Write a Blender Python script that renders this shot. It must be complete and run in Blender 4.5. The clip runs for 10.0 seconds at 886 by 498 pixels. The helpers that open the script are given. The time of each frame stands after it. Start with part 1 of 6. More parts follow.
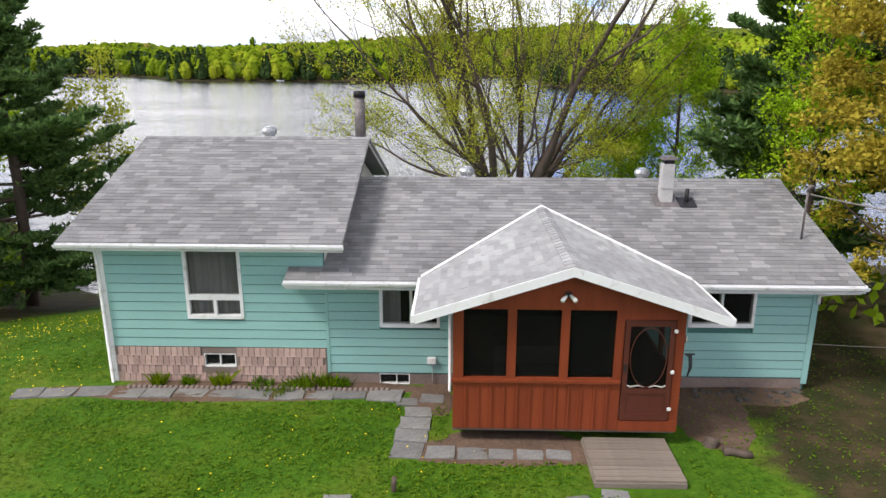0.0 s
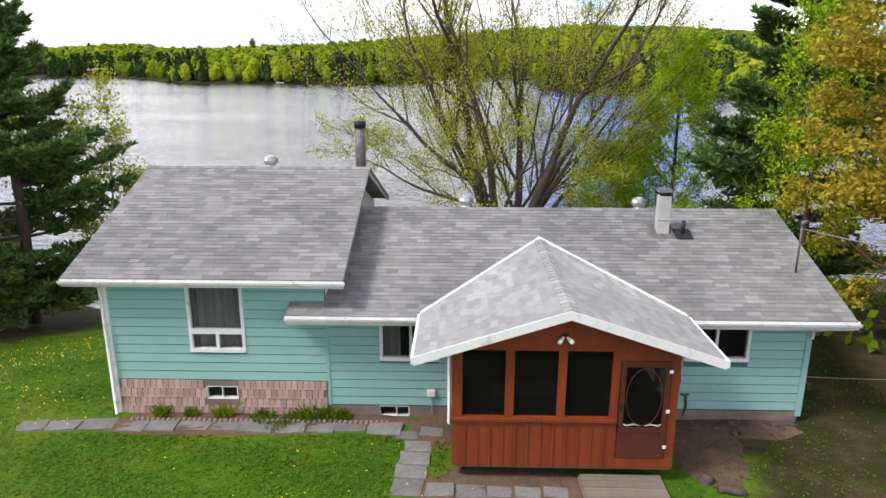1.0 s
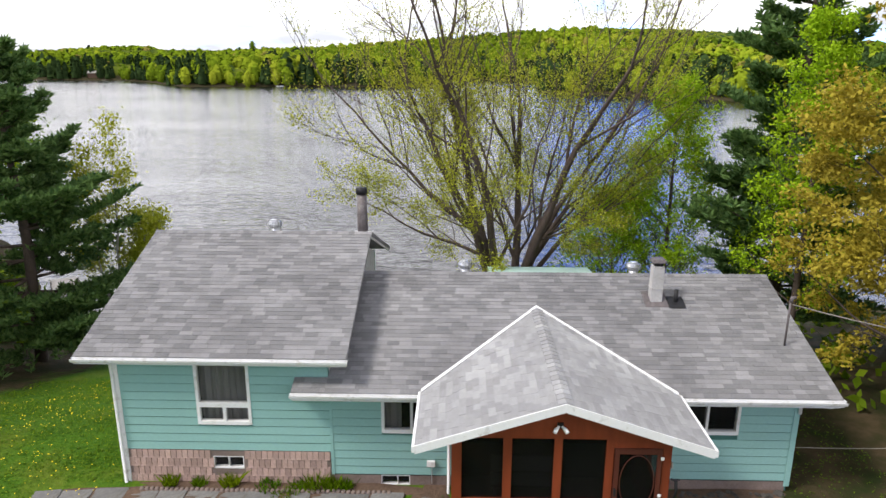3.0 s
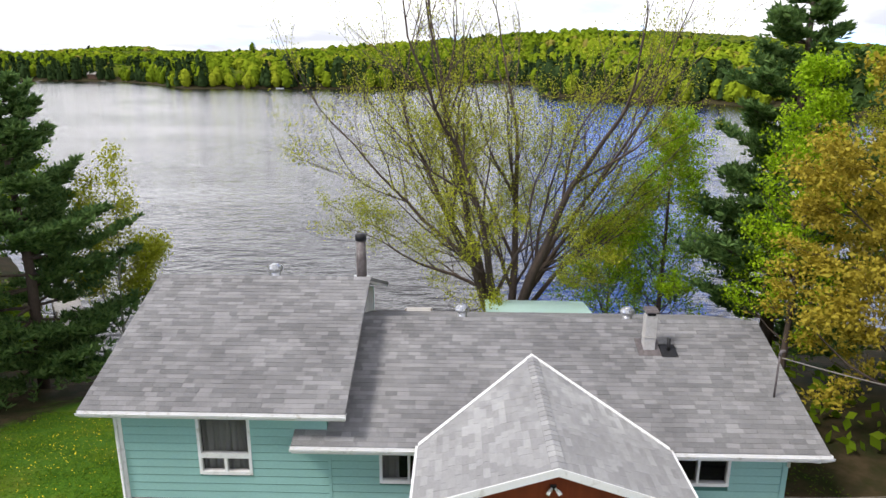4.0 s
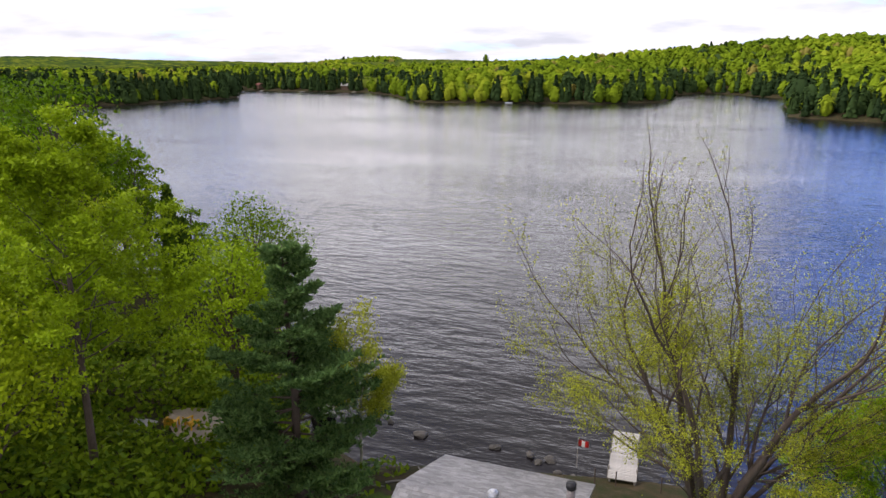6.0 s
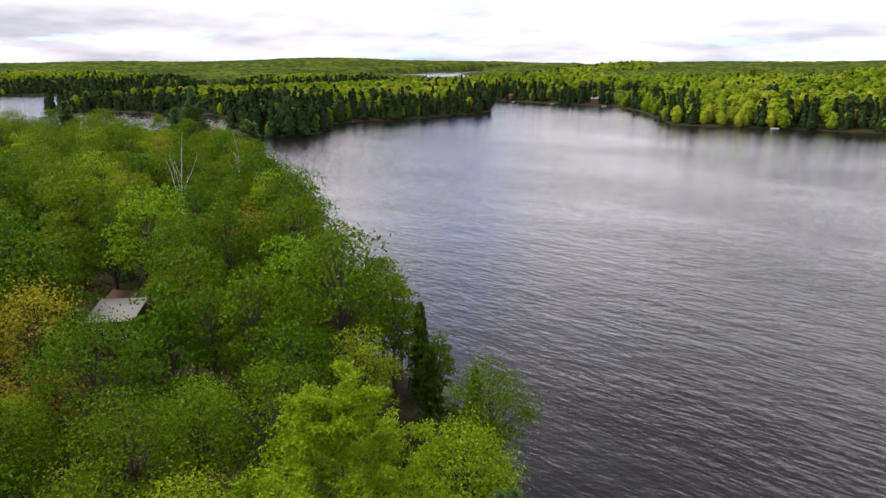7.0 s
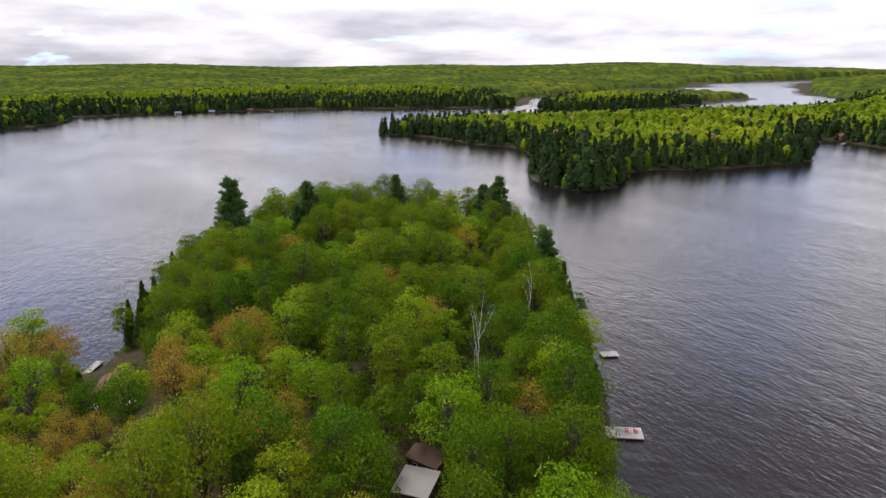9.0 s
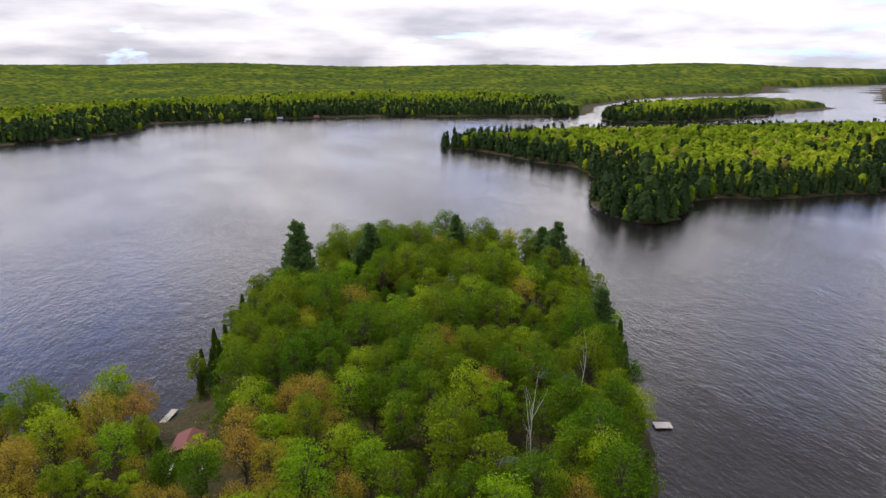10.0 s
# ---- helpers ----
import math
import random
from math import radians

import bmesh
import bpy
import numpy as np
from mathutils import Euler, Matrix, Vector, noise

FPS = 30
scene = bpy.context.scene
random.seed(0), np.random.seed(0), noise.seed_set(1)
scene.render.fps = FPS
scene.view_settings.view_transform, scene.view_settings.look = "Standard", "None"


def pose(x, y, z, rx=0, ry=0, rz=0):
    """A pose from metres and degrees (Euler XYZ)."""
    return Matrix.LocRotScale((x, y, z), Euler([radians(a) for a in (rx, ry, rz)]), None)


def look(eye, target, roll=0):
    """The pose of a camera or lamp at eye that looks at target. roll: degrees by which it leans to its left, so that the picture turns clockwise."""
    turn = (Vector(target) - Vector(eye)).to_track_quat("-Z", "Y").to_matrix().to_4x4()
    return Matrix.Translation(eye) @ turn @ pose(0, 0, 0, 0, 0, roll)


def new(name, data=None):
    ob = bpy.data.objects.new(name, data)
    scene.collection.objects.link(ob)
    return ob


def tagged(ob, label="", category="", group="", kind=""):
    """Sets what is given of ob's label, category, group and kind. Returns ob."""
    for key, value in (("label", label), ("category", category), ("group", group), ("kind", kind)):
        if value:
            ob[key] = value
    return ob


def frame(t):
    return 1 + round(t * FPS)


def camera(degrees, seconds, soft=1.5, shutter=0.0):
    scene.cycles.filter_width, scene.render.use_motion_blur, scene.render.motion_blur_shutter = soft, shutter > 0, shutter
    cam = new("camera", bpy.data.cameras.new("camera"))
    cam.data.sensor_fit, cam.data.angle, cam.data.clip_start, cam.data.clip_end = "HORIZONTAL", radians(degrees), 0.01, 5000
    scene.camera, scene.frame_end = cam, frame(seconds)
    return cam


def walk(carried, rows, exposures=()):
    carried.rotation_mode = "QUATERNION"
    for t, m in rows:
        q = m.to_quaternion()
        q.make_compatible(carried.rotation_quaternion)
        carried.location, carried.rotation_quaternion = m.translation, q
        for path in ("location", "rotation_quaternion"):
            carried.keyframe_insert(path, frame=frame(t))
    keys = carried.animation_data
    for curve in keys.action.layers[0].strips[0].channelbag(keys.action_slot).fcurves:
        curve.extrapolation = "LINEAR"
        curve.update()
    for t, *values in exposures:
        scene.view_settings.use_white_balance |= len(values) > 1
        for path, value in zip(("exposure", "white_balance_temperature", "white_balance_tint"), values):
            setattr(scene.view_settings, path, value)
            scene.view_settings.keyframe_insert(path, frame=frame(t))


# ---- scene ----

cam = camera(66.47, 10.0)
# seconds, x, y, height over the lake, pitch, roll, yaw
PATH = [
    (0.0, 0.01, 0.01, 12.16, -15.46, 0.08, 0.57),
    (0.5, 0.01, 0.01, 12.57, -15.45, 0.03, 0.57),
    (1.0, 0.02, 0.01, 12.97, -15.41, 0.09, 0.55),
    (1.5, 0.02, 0.01, 13.39, -15.39, 0.08, 0.55),
    (2.0, 0.0, -0.01, 13.82, -15.4, 0.07, 0.56),
    (2.5, -0.0, -0.01, 14.29, -15.37, 0.06, 0.54),
    (4.0, 0.07, -0.01, 16.18, -15.32, 0.24, 0.48),
    (4.5, 0.08, 0.0, 17.15, -15.3, 0.16, 0.74),
    (5.0, 0.04, -0.01, 18.25, -15.3, 0.09, 1.67),
    (5.5, -0.06, 0.06, 19.35, -15.24, -0.03, 4.25),
    (6.0, -0.14, -0.02, 24.19, -15.13, -0.18, 19.2),
    (6.2, -0.06, -0.04, 26.4, -15.13, -0.44, 25.37),
    (7.3, 0.0, -0.0, 44.6, -15.35, -0.25, 43.45),
    (7.5, -0.01, -0.01, 47.53, -15.37, -0.25, 46.15),
    (8.0, -0.0, -0.01, 54.82, -15.31, -0.12, 51.94),
    (8.5, 0.0, -0.0, 62.97, -15.25, 0.02, 58.25),
    (9.0, -0.0, 0.01, 71.73, -15.25, 0.06, 64.28),
    (9.5, 0.0, 0.0, 80.55, -15.3, 0.16, 67.11),
    (10.0, 0.01, 0.01, 90.07, -15.49, 0.3, 69.42),
]
walk(cam, [(t, pose(x, y, z, 90 + pitch, 0, yaw) @ pose(0, 0, 0, 0, 0, roll)) for t, x, y, z, pitch, roll, yaw in PATH],
     [(0.0, 0.74, 6500, 12), (2.5, 0.66, 6500, 12), (4.5, 0.54, 6500, 12), (6.0, 0.42, 6500, 17), (10.0, 0.36, 6500, 18)])

# ---- light ----
world = bpy.data.worlds.new("sky")
scene.world = world
world.use_nodes = True
SUN_EL, SUN_AZ = 50.0, -115.0     # degrees; azimuth to the right of +y is positive


def make_sky():
    nt = world.node_tree
    nt.nodes.clear()
    out = nt.nodes.new("ShaderNodeOutputWorld")
    bg = nt.nodes.new("ShaderNodeBackground")
    sky = nt.nodes.new("ShaderNodeTexSky")
    sky.sky_type = "NISHITA"
    sky.sun_disc = False
    sky.sun_elevation = radians(SUN_EL)
    sky.sun_rotation = radians(SUN_AZ)
    sky.altitude = 300
    co = nt.nodes.new("ShaderNodeTexCoord")
    sep = nt.nodes.new("ShaderNodeSeparateXYZ")
    nt.links.new(co.outputs["Generated"], sep.inputs[0])
    # clouds lie on a flat layer: divide the direction by its height
    hi = nt.nodes.new("ShaderNodeMath")
    hi.operation = "MAXIMUM"
    hi.inputs[1].default_value = 0.0
    nt.links.new(sep.outputs[2], hi.inputs[0])
    add = nt.nodes.new("ShaderNodeMath")
    add.operation = "ADD"
    add.inputs[1].default_value = 0.16
    nt.links.new(hi.outputs[0], add.inputs[0])
    dx = nt.nodes.new("ShaderNodeMath")
    dx.operation = "DIVIDE"
    dy = nt.nodes.new("ShaderNodeMath")
    dy.operation = "DIVIDE"
    nt.links.new(sep.outputs[0], dx.inputs[0])
    nt.links.new(sep.outputs[1], dy.inputs[0])
    nt.links.new(add.outputs[0], dx.inputs[1])
    nt.links.new(add.outputs[0], dy.inputs[1])
    com = nt.nodes.new("ShaderNodeCombineXYZ")
    nt.links.new(dx.outputs[0], com.inputs[0])
    nt.links.new(dy.outputs[0], com.inputs[1])
    n1 = nt.nodes.new("ShaderNodeTexNoise")
    n1.inputs["Scale"].default_value = 0.8
    n1.inputs["Detail"].default_value = 7
    n1.inputs["Roughness"].default_value = 0.55
    n1.inputs["Distortion"].default_value = 0.3
    nt.links.new(com.outputs[0], n1.inputs["Vector"])
    ramp = nt.nodes.new("ShaderNodeValToRGB")
    ramp.color_ramp.elements[0].position = 0.30
    ramp.color_ramp.elements[0].color = (0, 0, 0, 1)
    ramp.color_ramp.elements[1].position = 0.44
    ramp.color_ramp.elements[1].color = (1, 1, 1, 1)
    nt.links.new(n1.outputs["Fac"], ramp.inputs[0])
    # grey bellies of the clouds
    n2 = nt.nodes.new("ShaderNodeTexNoise")
    n2.inputs["Scale"].default_value = 0.9
    n2.inputs["Detail"].default_value = 5
    nt.links.new(com.outputs[0], n2.inputs["Vector"])
    belly = nt.nodes.new("ShaderNodeValToRGB")
    belly.color_ramp.elements[0].position = 0.36
    belly.color_ramp.elements[0].color = (4.7, 4.9, 5.4, 1)
    belly.color_ramp.elements[1].position = 0.60
    belly.color_ramp.elements[1].color = (CLOUD, CLOUD, CLOUD * 1.01, 1)
    nt.links.new(n2.outputs["Fac"], belly.inputs[0])
    # a break in the clouds over the lake, out to the right
    gap = nt.nodes.new("ShaderNodeVectorMath")
    gap.operation = "DOT_PRODUCT"
    ga, ge = radians(14), radians(13.5)
    gap.inputs[1].default_value = (math.sin(ga) * math.cos(ge), math.cos(ga) * math.cos(ge), math.sin(ge))
    flat = nt.nodes.new("ShaderNodeVectorMath")
    flat.operation = "MULTIPLY"
    flat.inputs[1].default_value = (1, 1, 0.5)
    unit = nt.nodes.new("ShaderNodeVectorMath")
    unit.operation = "NORMALIZE"
    nt.links.new(co.outputs["Generated"], flat.inputs[0])
    nt.links.new(flat.outputs[0], unit.inputs[0])
    nt.links.new(unit.outputs[0], gap.inputs[0])
    wide = nt.nodes.new("ShaderNodeMapRange")
    wide.inputs[1].default_value, wide.inputs[2].default_value = 0.981, 0.9935
    wide.inputs[3].default_value, wide.inputs[4].default_value = 1.0, 0.0
    nt.links.new(gap.outputs["Value"], wide.inputs[0])
    cover = nt.nodes.new("ShaderNodeMath")
    cover.operation = "MULTIPLY"
    nt.links.new(ramp.outputs[0], cover.inputs[0])
    nt.links.new(wide.outputs[0], cover.inputs[1])
    mix = nt.nodes.new("ShaderNodeMix")
    mix.data_type = "RGBA"
    nt.links.new(cover.outputs[0], mix.inputs[0])
    clear = nt.nodes.new("ShaderNodeVectorMath")
    clear.operation = "MULTIPLY"
    clear.inputs[1].default_value = (1.0, 1.75, 3.6)
    nt.links.new(sky.outputs[0], clear.inputs[0])
    nt.links.new(clear.outputs[0], mix.inputs[6])
    # clouds by height: an unseen bright band added for the lake's reflections, darker zenith
    lift = nt.nodes.new("ShaderNodeValToRGB")
    els = lift.color_ramp.elements
    for at, k in LIFT[1:-1]:
        els.new(at)
    for e, (at, k) in zip(els, LIFT):
        e.position = at
        e.color = (k, k, k, 1)
    nt.links.new(hi.outputs[0], lift.inputs[0])
    glow = nt.nodes.new("ShaderNodeVectorMath")
    glow.operation = "SCALE"
    nt.links.new(belly.outputs[0], glow.inputs[0])
    # clouds also set brighter towards +y, to lift the water's reflection there
    side = nt.nodes.new("ShaderNodeMapRange")
    side.inputs[1].default_value, side.inputs[2].default_value = 0.25, 0.95
    side.inputs[3].default_value, side.inputs[4].default_value = 0.95, 1.2
    nt.links.new(sep.outputs[1], side.inputs[0])
    thin = nt.nodes.new("ShaderNodeMath")
    thin.operation = "MULTIPLY"
    nt.links.new(lift.outputs[0], thin.inputs[0])
    nt.links.new(side.outputs[0], thin.inputs[1])
    nt.links.new(thin.outputs[0], glow.inputs["Scale"])
    nt.links.new(glow.outputs[0], mix.inputs[7])
    nt.links.new(mix.outputs[2], bg.inputs[0])
    bg.inputs[1].default_value = SKY
    nt.links.new(bg.outputs[0], out.inputs[0])


CLOUD, SKY = 8.6, 0.125
LIFT = [(0.0, 0.74), (0.09, 0.92), (0.17, 1.75), (0.28, 1.45), (0.42, 0.66), (0.65, 0.56), (1.0, 0.74)]     # height of the direction, brightness of the clouds
make_sky()
sun_lamp = new("sun", bpy.data.lights.new("sun", "SUN"))
sun_lamp.data.energy = 2.3
sun_lamp.data.angle = radians(14)
sun_lamp.data.color = (1.0, 0.96, 0.9)
sun_lamp.matrix_world = look((0, 0, 0), (-math.sin(radians(SUN_AZ)) * math.cos(radians(SUN_EL)), -math.cos(radians(SUN_AZ)) * math.cos(radians(SUN_EL)), -math.sin(radians(SUN_EL))))


# ---- materials ----
def material(name):
    m = bpy.data.materials.new(name)
    m.use_nodes = True
    nt = m.node_tree
    return m, nt, nt.nodes["Principled BSDF"]


def coords(nt, scale=(1, 1, 1)):
    co = nt.nodes.new("ShaderNodeTexCoord")
    mp = nt.nodes.new("ShaderNodeMapping")
    mp.inputs["Scale"].default_value = scale
    nt.links.new(co.outputs["Object"], mp.inputs[0])
    return mp.outputs[0]


def noise_tex(nt, vec, scale, detail=4, rough=0.55):
    n = nt.nodes.new("ShaderNodeTexNoise")
    n.inputs["Scale"].default_value = scale
    n.inputs["Detail"].default_value = detail
    n.inputs["Roughness"].default_value = rough
    nt.links.new(vec, n.inputs["Vector"])
    return n.outputs["Fac"]


def ramped(nt, fac, stops):
    r = nt.nodes.new("ShaderNodeValToRGB")
    els = r.color_ramp.elements
    while len(els) < len(stops):
        els.new(0.5)
    for e, (p, c) in zip(els, stops):
        e.position = p
        e.color = (*c, 1)
    nt.links.new(fac, r.inputs[0])
    return r.outputs[0]


def blend(nt, fac, a, b, kind="MIX"):
    m = nt.nodes.new("ShaderNodeMix")
    m.data_type = "RGBA"
    m.blend_type = kind
    for sock, v in ((m.inputs[0], fac), (m.inputs[6], a), (m.inputs[7], b)):
        if isinstance(v, (int, float)):
            sock.default_value = v
        elif isinstance(v, tuple):
            sock.default_value = (*v, 1)
        else:
            nt.links.new(v, sock)
    return m.outputs[2]


def bumped(nt, bsdf, height, strength, dist=0.01):
    b = nt.nodes.new("ShaderNodeBump")
    b.inputs["Strength"].default_value = strength
    b.inputs["Distance"].default_value = dist
    nt.links.new(height, b.inputs["Height"])
    nt.links.new(b.outputs[0], bsdf.inputs["Normal"])


def scaled(c, k):
    return tuple(min(1.0, v * k) for v in c)


def surface(name, color, rough=0.7, grain=30.0, large=1.2, vary=0.25, bump=0.3, dist=0.004, metal=0.0, stretch=(1, 1, 1), random_tone=0.0, stain=None):
    """A plain weathered surface: colour varied at two scales, relief, and a tone per piece."""
    m, nt, b = material(name)
    vec = coords(nt, stretch)
    fine = noise_tex(nt, vec, grain, 5)
    big = noise_tex(nt, vec, large, 4)
    c = ramped(nt, big, [(0.3, scaled(color, 1 - vary)), (0.7, scaled(color, 1 + vary * 0.6))])
    c = blend(nt, 0.35, c, ramped(nt, fine, [(0.3, scaled(color, 1 - vary * 1.5)), (0.7, scaled(color, 1 + vary))]))
    if stain:
        spots = ramped(nt, noise_tex(nt, vec, large * 2.7, 6, 0.7), [(0.55, (0, 0, 0)), (0.72, (1, 1, 1))])
        c = blend(nt, spots, c, stain)
    if random_tone:
        info = nt.nodes.new("ShaderNodeObjectInfo")
        g = ramped(nt, info.outputs["Random"], [(0.0, (1 - random_tone,) * 3), (1.0, (1.0,) * 3)])
        c = blend(nt, 1.0, c, g, "MULTIPLY")
    nt.links.new(c, b.inputs["Base Color"])
    b.inputs["Roughness"].default_value = rough
    b.inputs["Specular IOR Level"].default_value = 0.25
    b.inputs["Metallic"].default_value = metal
    if bump:
        bumped(nt, b, fine, bump, dist)
    return m


def foliage(name, dark, light, hue=None):
    """Leaves: a tone per tree (Object Info), per leaf (island) and by patches; some light passes through."""
    m, nt, b = material(name)
    geo = nt.nodes.new("ShaderNodeNewGeometry")
    info = nt.nodes.new("ShaderNodeObjectInfo")
    c = ramped(nt, geo.outputs["Random Per Island"], [(0.0, dark), (1.0, light)])
    if hue:
        c = blend(nt, info.outputs["Random"], c, ramped(nt, geo.outputs["Random Per Island"], [(0.0, scaled(hue, 0.6)), (1.0, hue)]))
    nt.links.new(c, b.inputs["Base Color"])
    b.inputs["Roughness"].default_value = 0.55
    b.inputs["Specular IOR Level"].default_value = 0.08
    tr = nt.nodes.new("ShaderNodeBsdfTranslucent")
    nt.links.new(c, tr.inputs[0])
    mx = nt.nodes.new("ShaderNodeMixShader")
    mx.inputs[0].default_value = 0.36
    nt.links.new(b.outputs[0], mx.inputs[1])
    nt.links.new(tr.outputs[0], mx.inputs[2])
    nt.links.new(mx.outputs[0], nt.nodes["Material Output"].inputs[0])
    return m


def far_foliage(name, stops):
    """Joined far crowns: the tone of each tree comes from the mesh attribute 'tone'."""
    m, nt, b = material(name)
    at = nt.nodes.new("ShaderNodeAttribute")
    at.attribute_name = "tone"
    geo = nt.nodes.new("ShaderNodeNewGeometry")
    c = ramped(nt, at.outputs["Fac"], stops)
    v = ramped(nt, geo.outputs["Random Per Island"], [(0.0, (0.86,) * 3), (1.0, (1.0,) * 3)])
    c = blend(nt, 1.0, c, v, "MULTIPLY")
    nt.links.new(c, b.inputs["Base Color"])
    b.inputs["Roughness"].default_value = 1.0
    b.inputs["Specular IOR Level"].default_value = 0.0
    return m


M_TEAL = surface("teal_siding", (0.285, 0.505, 0.475), 0.55, 40, 0.8, 0.14, 0.15, 0.002, stretch=(0.3, 1, 1), random_tone=0.06)
# backing colour darkened to draw the shadow lines under the lapped boards
M_TEAL_SHADE = surface("teal_shaded_backing", (0.06, 0.17, 0.15), 0.7, 20, 1, 0.1, 0.1)
M_WHITE = surface("white_trim", (0.80, 0.80, 0.80), 0.5, 30, 1.5, 0.08, 0.1, 0.002, stain=(0.5, 0.48, 0.44))
M_RED = surface("red_brown_wood", (0.24, 0.048, 0.016), 0.6, 35, 1.3, 0.25, 0.3, 0.003, stretch=(4, 4, 0.5), random_tone=0.15)
M_DOOR = surface("dark_red_door", (0.10, 0.028, 0.018), 0.5, 30, 1.3, 0.2, 0.2, 0.002)
M_TILE = surface("pink_brown_tile", (0.56, 0.39, 0.34), 0.85, 25, 3, 0.3, 0.5, 0.006, random_tone=0.35)
M_CONCRETE = surface("grey_concrete", (0.22, 0.17, 0.15), 0.9, 25, 1.5, 0.3, 0.4, 0.006)
M_FLAG = surface("grey_flagstone", (0.23, 0.225, 0.22), 0.9, 14, 2.2, 0.3, 0.5, 0.01, random_tone=0.3, stain=(0.16, 0.15, 0.12))
M_DECK = surface("weathered_deck", (0.25, 0.205, 0.17), 0.85, 22, 1.6, 0.3, 0.5, 0.005, stretch=(0.4, 4, 4), random_tone=0.22)
M_BARK = surface("grey_brown_bark", (0.10, 0.075, 0.06), 0.95, 9, 1.5, 0.4, 0.8, 0.02, stretch=(3, 3, 0.6))
M_BIRCH = surface("white_bark", (0.55, 0.52, 0.48), 0.8, 9, 2.0, 0.3, 0.3, 0.01, stretch=(0.6, 0.6, 3), stain=(0.08, 0.07, 0.06))
M_METAL = surface("galvanized_metal", (0.62, 0.63, 0.65), 0.35, 25, 2, 0.15, 0.1, 0.002, metal=0.8)
M_BLACK = surface("black_metal", (0.02, 0.02, 0.022), 0.5, 30, 2, 0.2, 0.2, 0.002)
M_SOOT = surface("sooty_metal", (0.16, 0.14, 0.14), 0.6, 12, 2, 0.45, 0.2, 0.003, metal=0.3, stain=(0.3, 0.29, 0.28))
# near-black colour stands in for the shade of unlit rooms
M_UNLIT = surface("unlit_room_shade", (0.02, 0.019, 0.018), 0.9, 10, 1, 0.2, 0.1)
M_CURTAIN = surface("grey_curtain", (0.34, 0.335, 0.325), 0.95, 60, 3, 0.15, 0.2, 0.002)
M_SOIL = surface("brown_soil", (0.13, 0.085, 0.06), 1.0, 14, 1.2, 0.4, 0.8, 0.03)
M_ROCK = surface("grey_shore_rock", (0.12, 0.11, 0.10), 0.9, 6, 0.7, 0.4, 0.7, 0.05, random_tone=0.35)
M_GREYWOOD = surface("grey_wood", (0.30, 0.27, 0.24), 0.9, 12, 1, 0.25, 0.5, 0.01, stretch=(0.5, 3, 3), random_tone=0.2)
M_PALE = surface("pale_dock_wood", (0.50, 0.47, 0.43), 0.85, 12, 1, 0.2, 0.4, 0.008, random_tone=0.2)
M_MINT = surface("pale_mint_roof", (0.42, 0.60, 0.54), 0.45, 10, 0.8, 0.1, 0.15, 0.003)
M_REDPAINT = surface("red_paint", (0.55, 0.03, 0.03), 0.5, 20, 2, 0.1, 0.1)
M_DANDELION = surface("dandelion_petals", (0.80, 0.62, 0.02), 0.8, 20, 2, 0.1, 0.0)
M_YELLOW = surface("yellow_paint", (0.75, 0.42, 0.03), 0.5, 20, 2, 0.1, 0.1)
M_PORCHFLOOR = surface("porch_floor", (0.16, 0.13, 0.11), 0.8, 15, 1, 0.2, 0.2)
M_BULB = surface("lamp_glass", (0.85, 0.85, 0.82), 0.2, 20, 2, 0.03, 0.0)
M_GRAVEL = surface("sandy_gravel", (0.42, 0.34, 0.27), 1.0, 6, 0.3, 0.25, 0.5, 0.03)


def make_shingle(name, lo, hi, patch):
    """Asphalt shingles: grains, a tone per tab, and weathering in broad patches."""
    m, nt, b = material(name)
    vec = coords(nt)
    geo = nt.nodes.new("ShaderNodeNewGeometry")
    info = nt.nodes.new("ShaderNodeObjectInfo")
    both = nt.nodes.new("ShaderNodeMath")
    both.operation = "ADD"
    nt.links.new(geo.outputs["Random Per Island"], both.inputs[0])
    nt.links.new(info.outputs["Random"], both.inputs[1])
    fr = nt.nodes.new("ShaderNodeMath")
    fr.operation = "FRACT"
    nt.links.new(both.outputs[0], fr.inputs[0])
    c = ramped(nt, fr.outputs[0], [(0.0, lo), (0.55, tuple((a + b_) / 2 for a, b_ in zip(lo, hi))), (1.0, hi)])
    c = blend(nt, 0.45, c, ramped(nt, noise_tex(nt, vec, 90, 3), [(0.3, scaled(lo, 0.6)), (0.7, scaled(hi, 1.2))]))
    c = blend(nt, 1.0, c, ramped(nt, noise_tex(nt, vec, patch, 5), [(0.3, (0.66, 0.655, 0.66)), (0.65, (1, 1, 1))]), "MULTIPLY")
    nt.links.new(c, b.inputs["Base Color"])
    b.inputs["Roughness"].default_value = 0.9
    bumped(nt, b, noise_tex(nt, vec, 110, 2), 0.4, 0.004)
    return m


M_SHINGLE = make_shingle("grey_shingle", (0.125, 0.125, 0.128), (0.345, 0.34, 0.342), 0.5)
M_SHINGLE_NEW = make_shingle("light_grey_shingle", (0.27, 0.27, 0.27), (0.50, 0.50, 0.50), 0.9)


def make_glass():
    m, nt, b = material("window_glass")
    b.inputs["Base Color"].default_value = (0.02, 0.022, 0.024, 1)
    b.inputs["Roughness"].default_value = 0.03
    b.inputs["Alpha"].default_value = 0.22
    return m


M_GLASS = make_glass()


def make_screen():
    """Insect screen: a dark thin mesh that lets part of the view through."""
    m, nt, b = material("insect_screen")
    b.inputs["Base Color"].default_value = (0.006, 0.006, 0.006, 1)
    b.inputs["Specular IOR Level"].default_value = 0.12
    b.inputs["Roughness"].default_value = 0.35
    b.inputs["Alpha"].default_value = 0.62
    return m


M_SCREEN = make_screen()


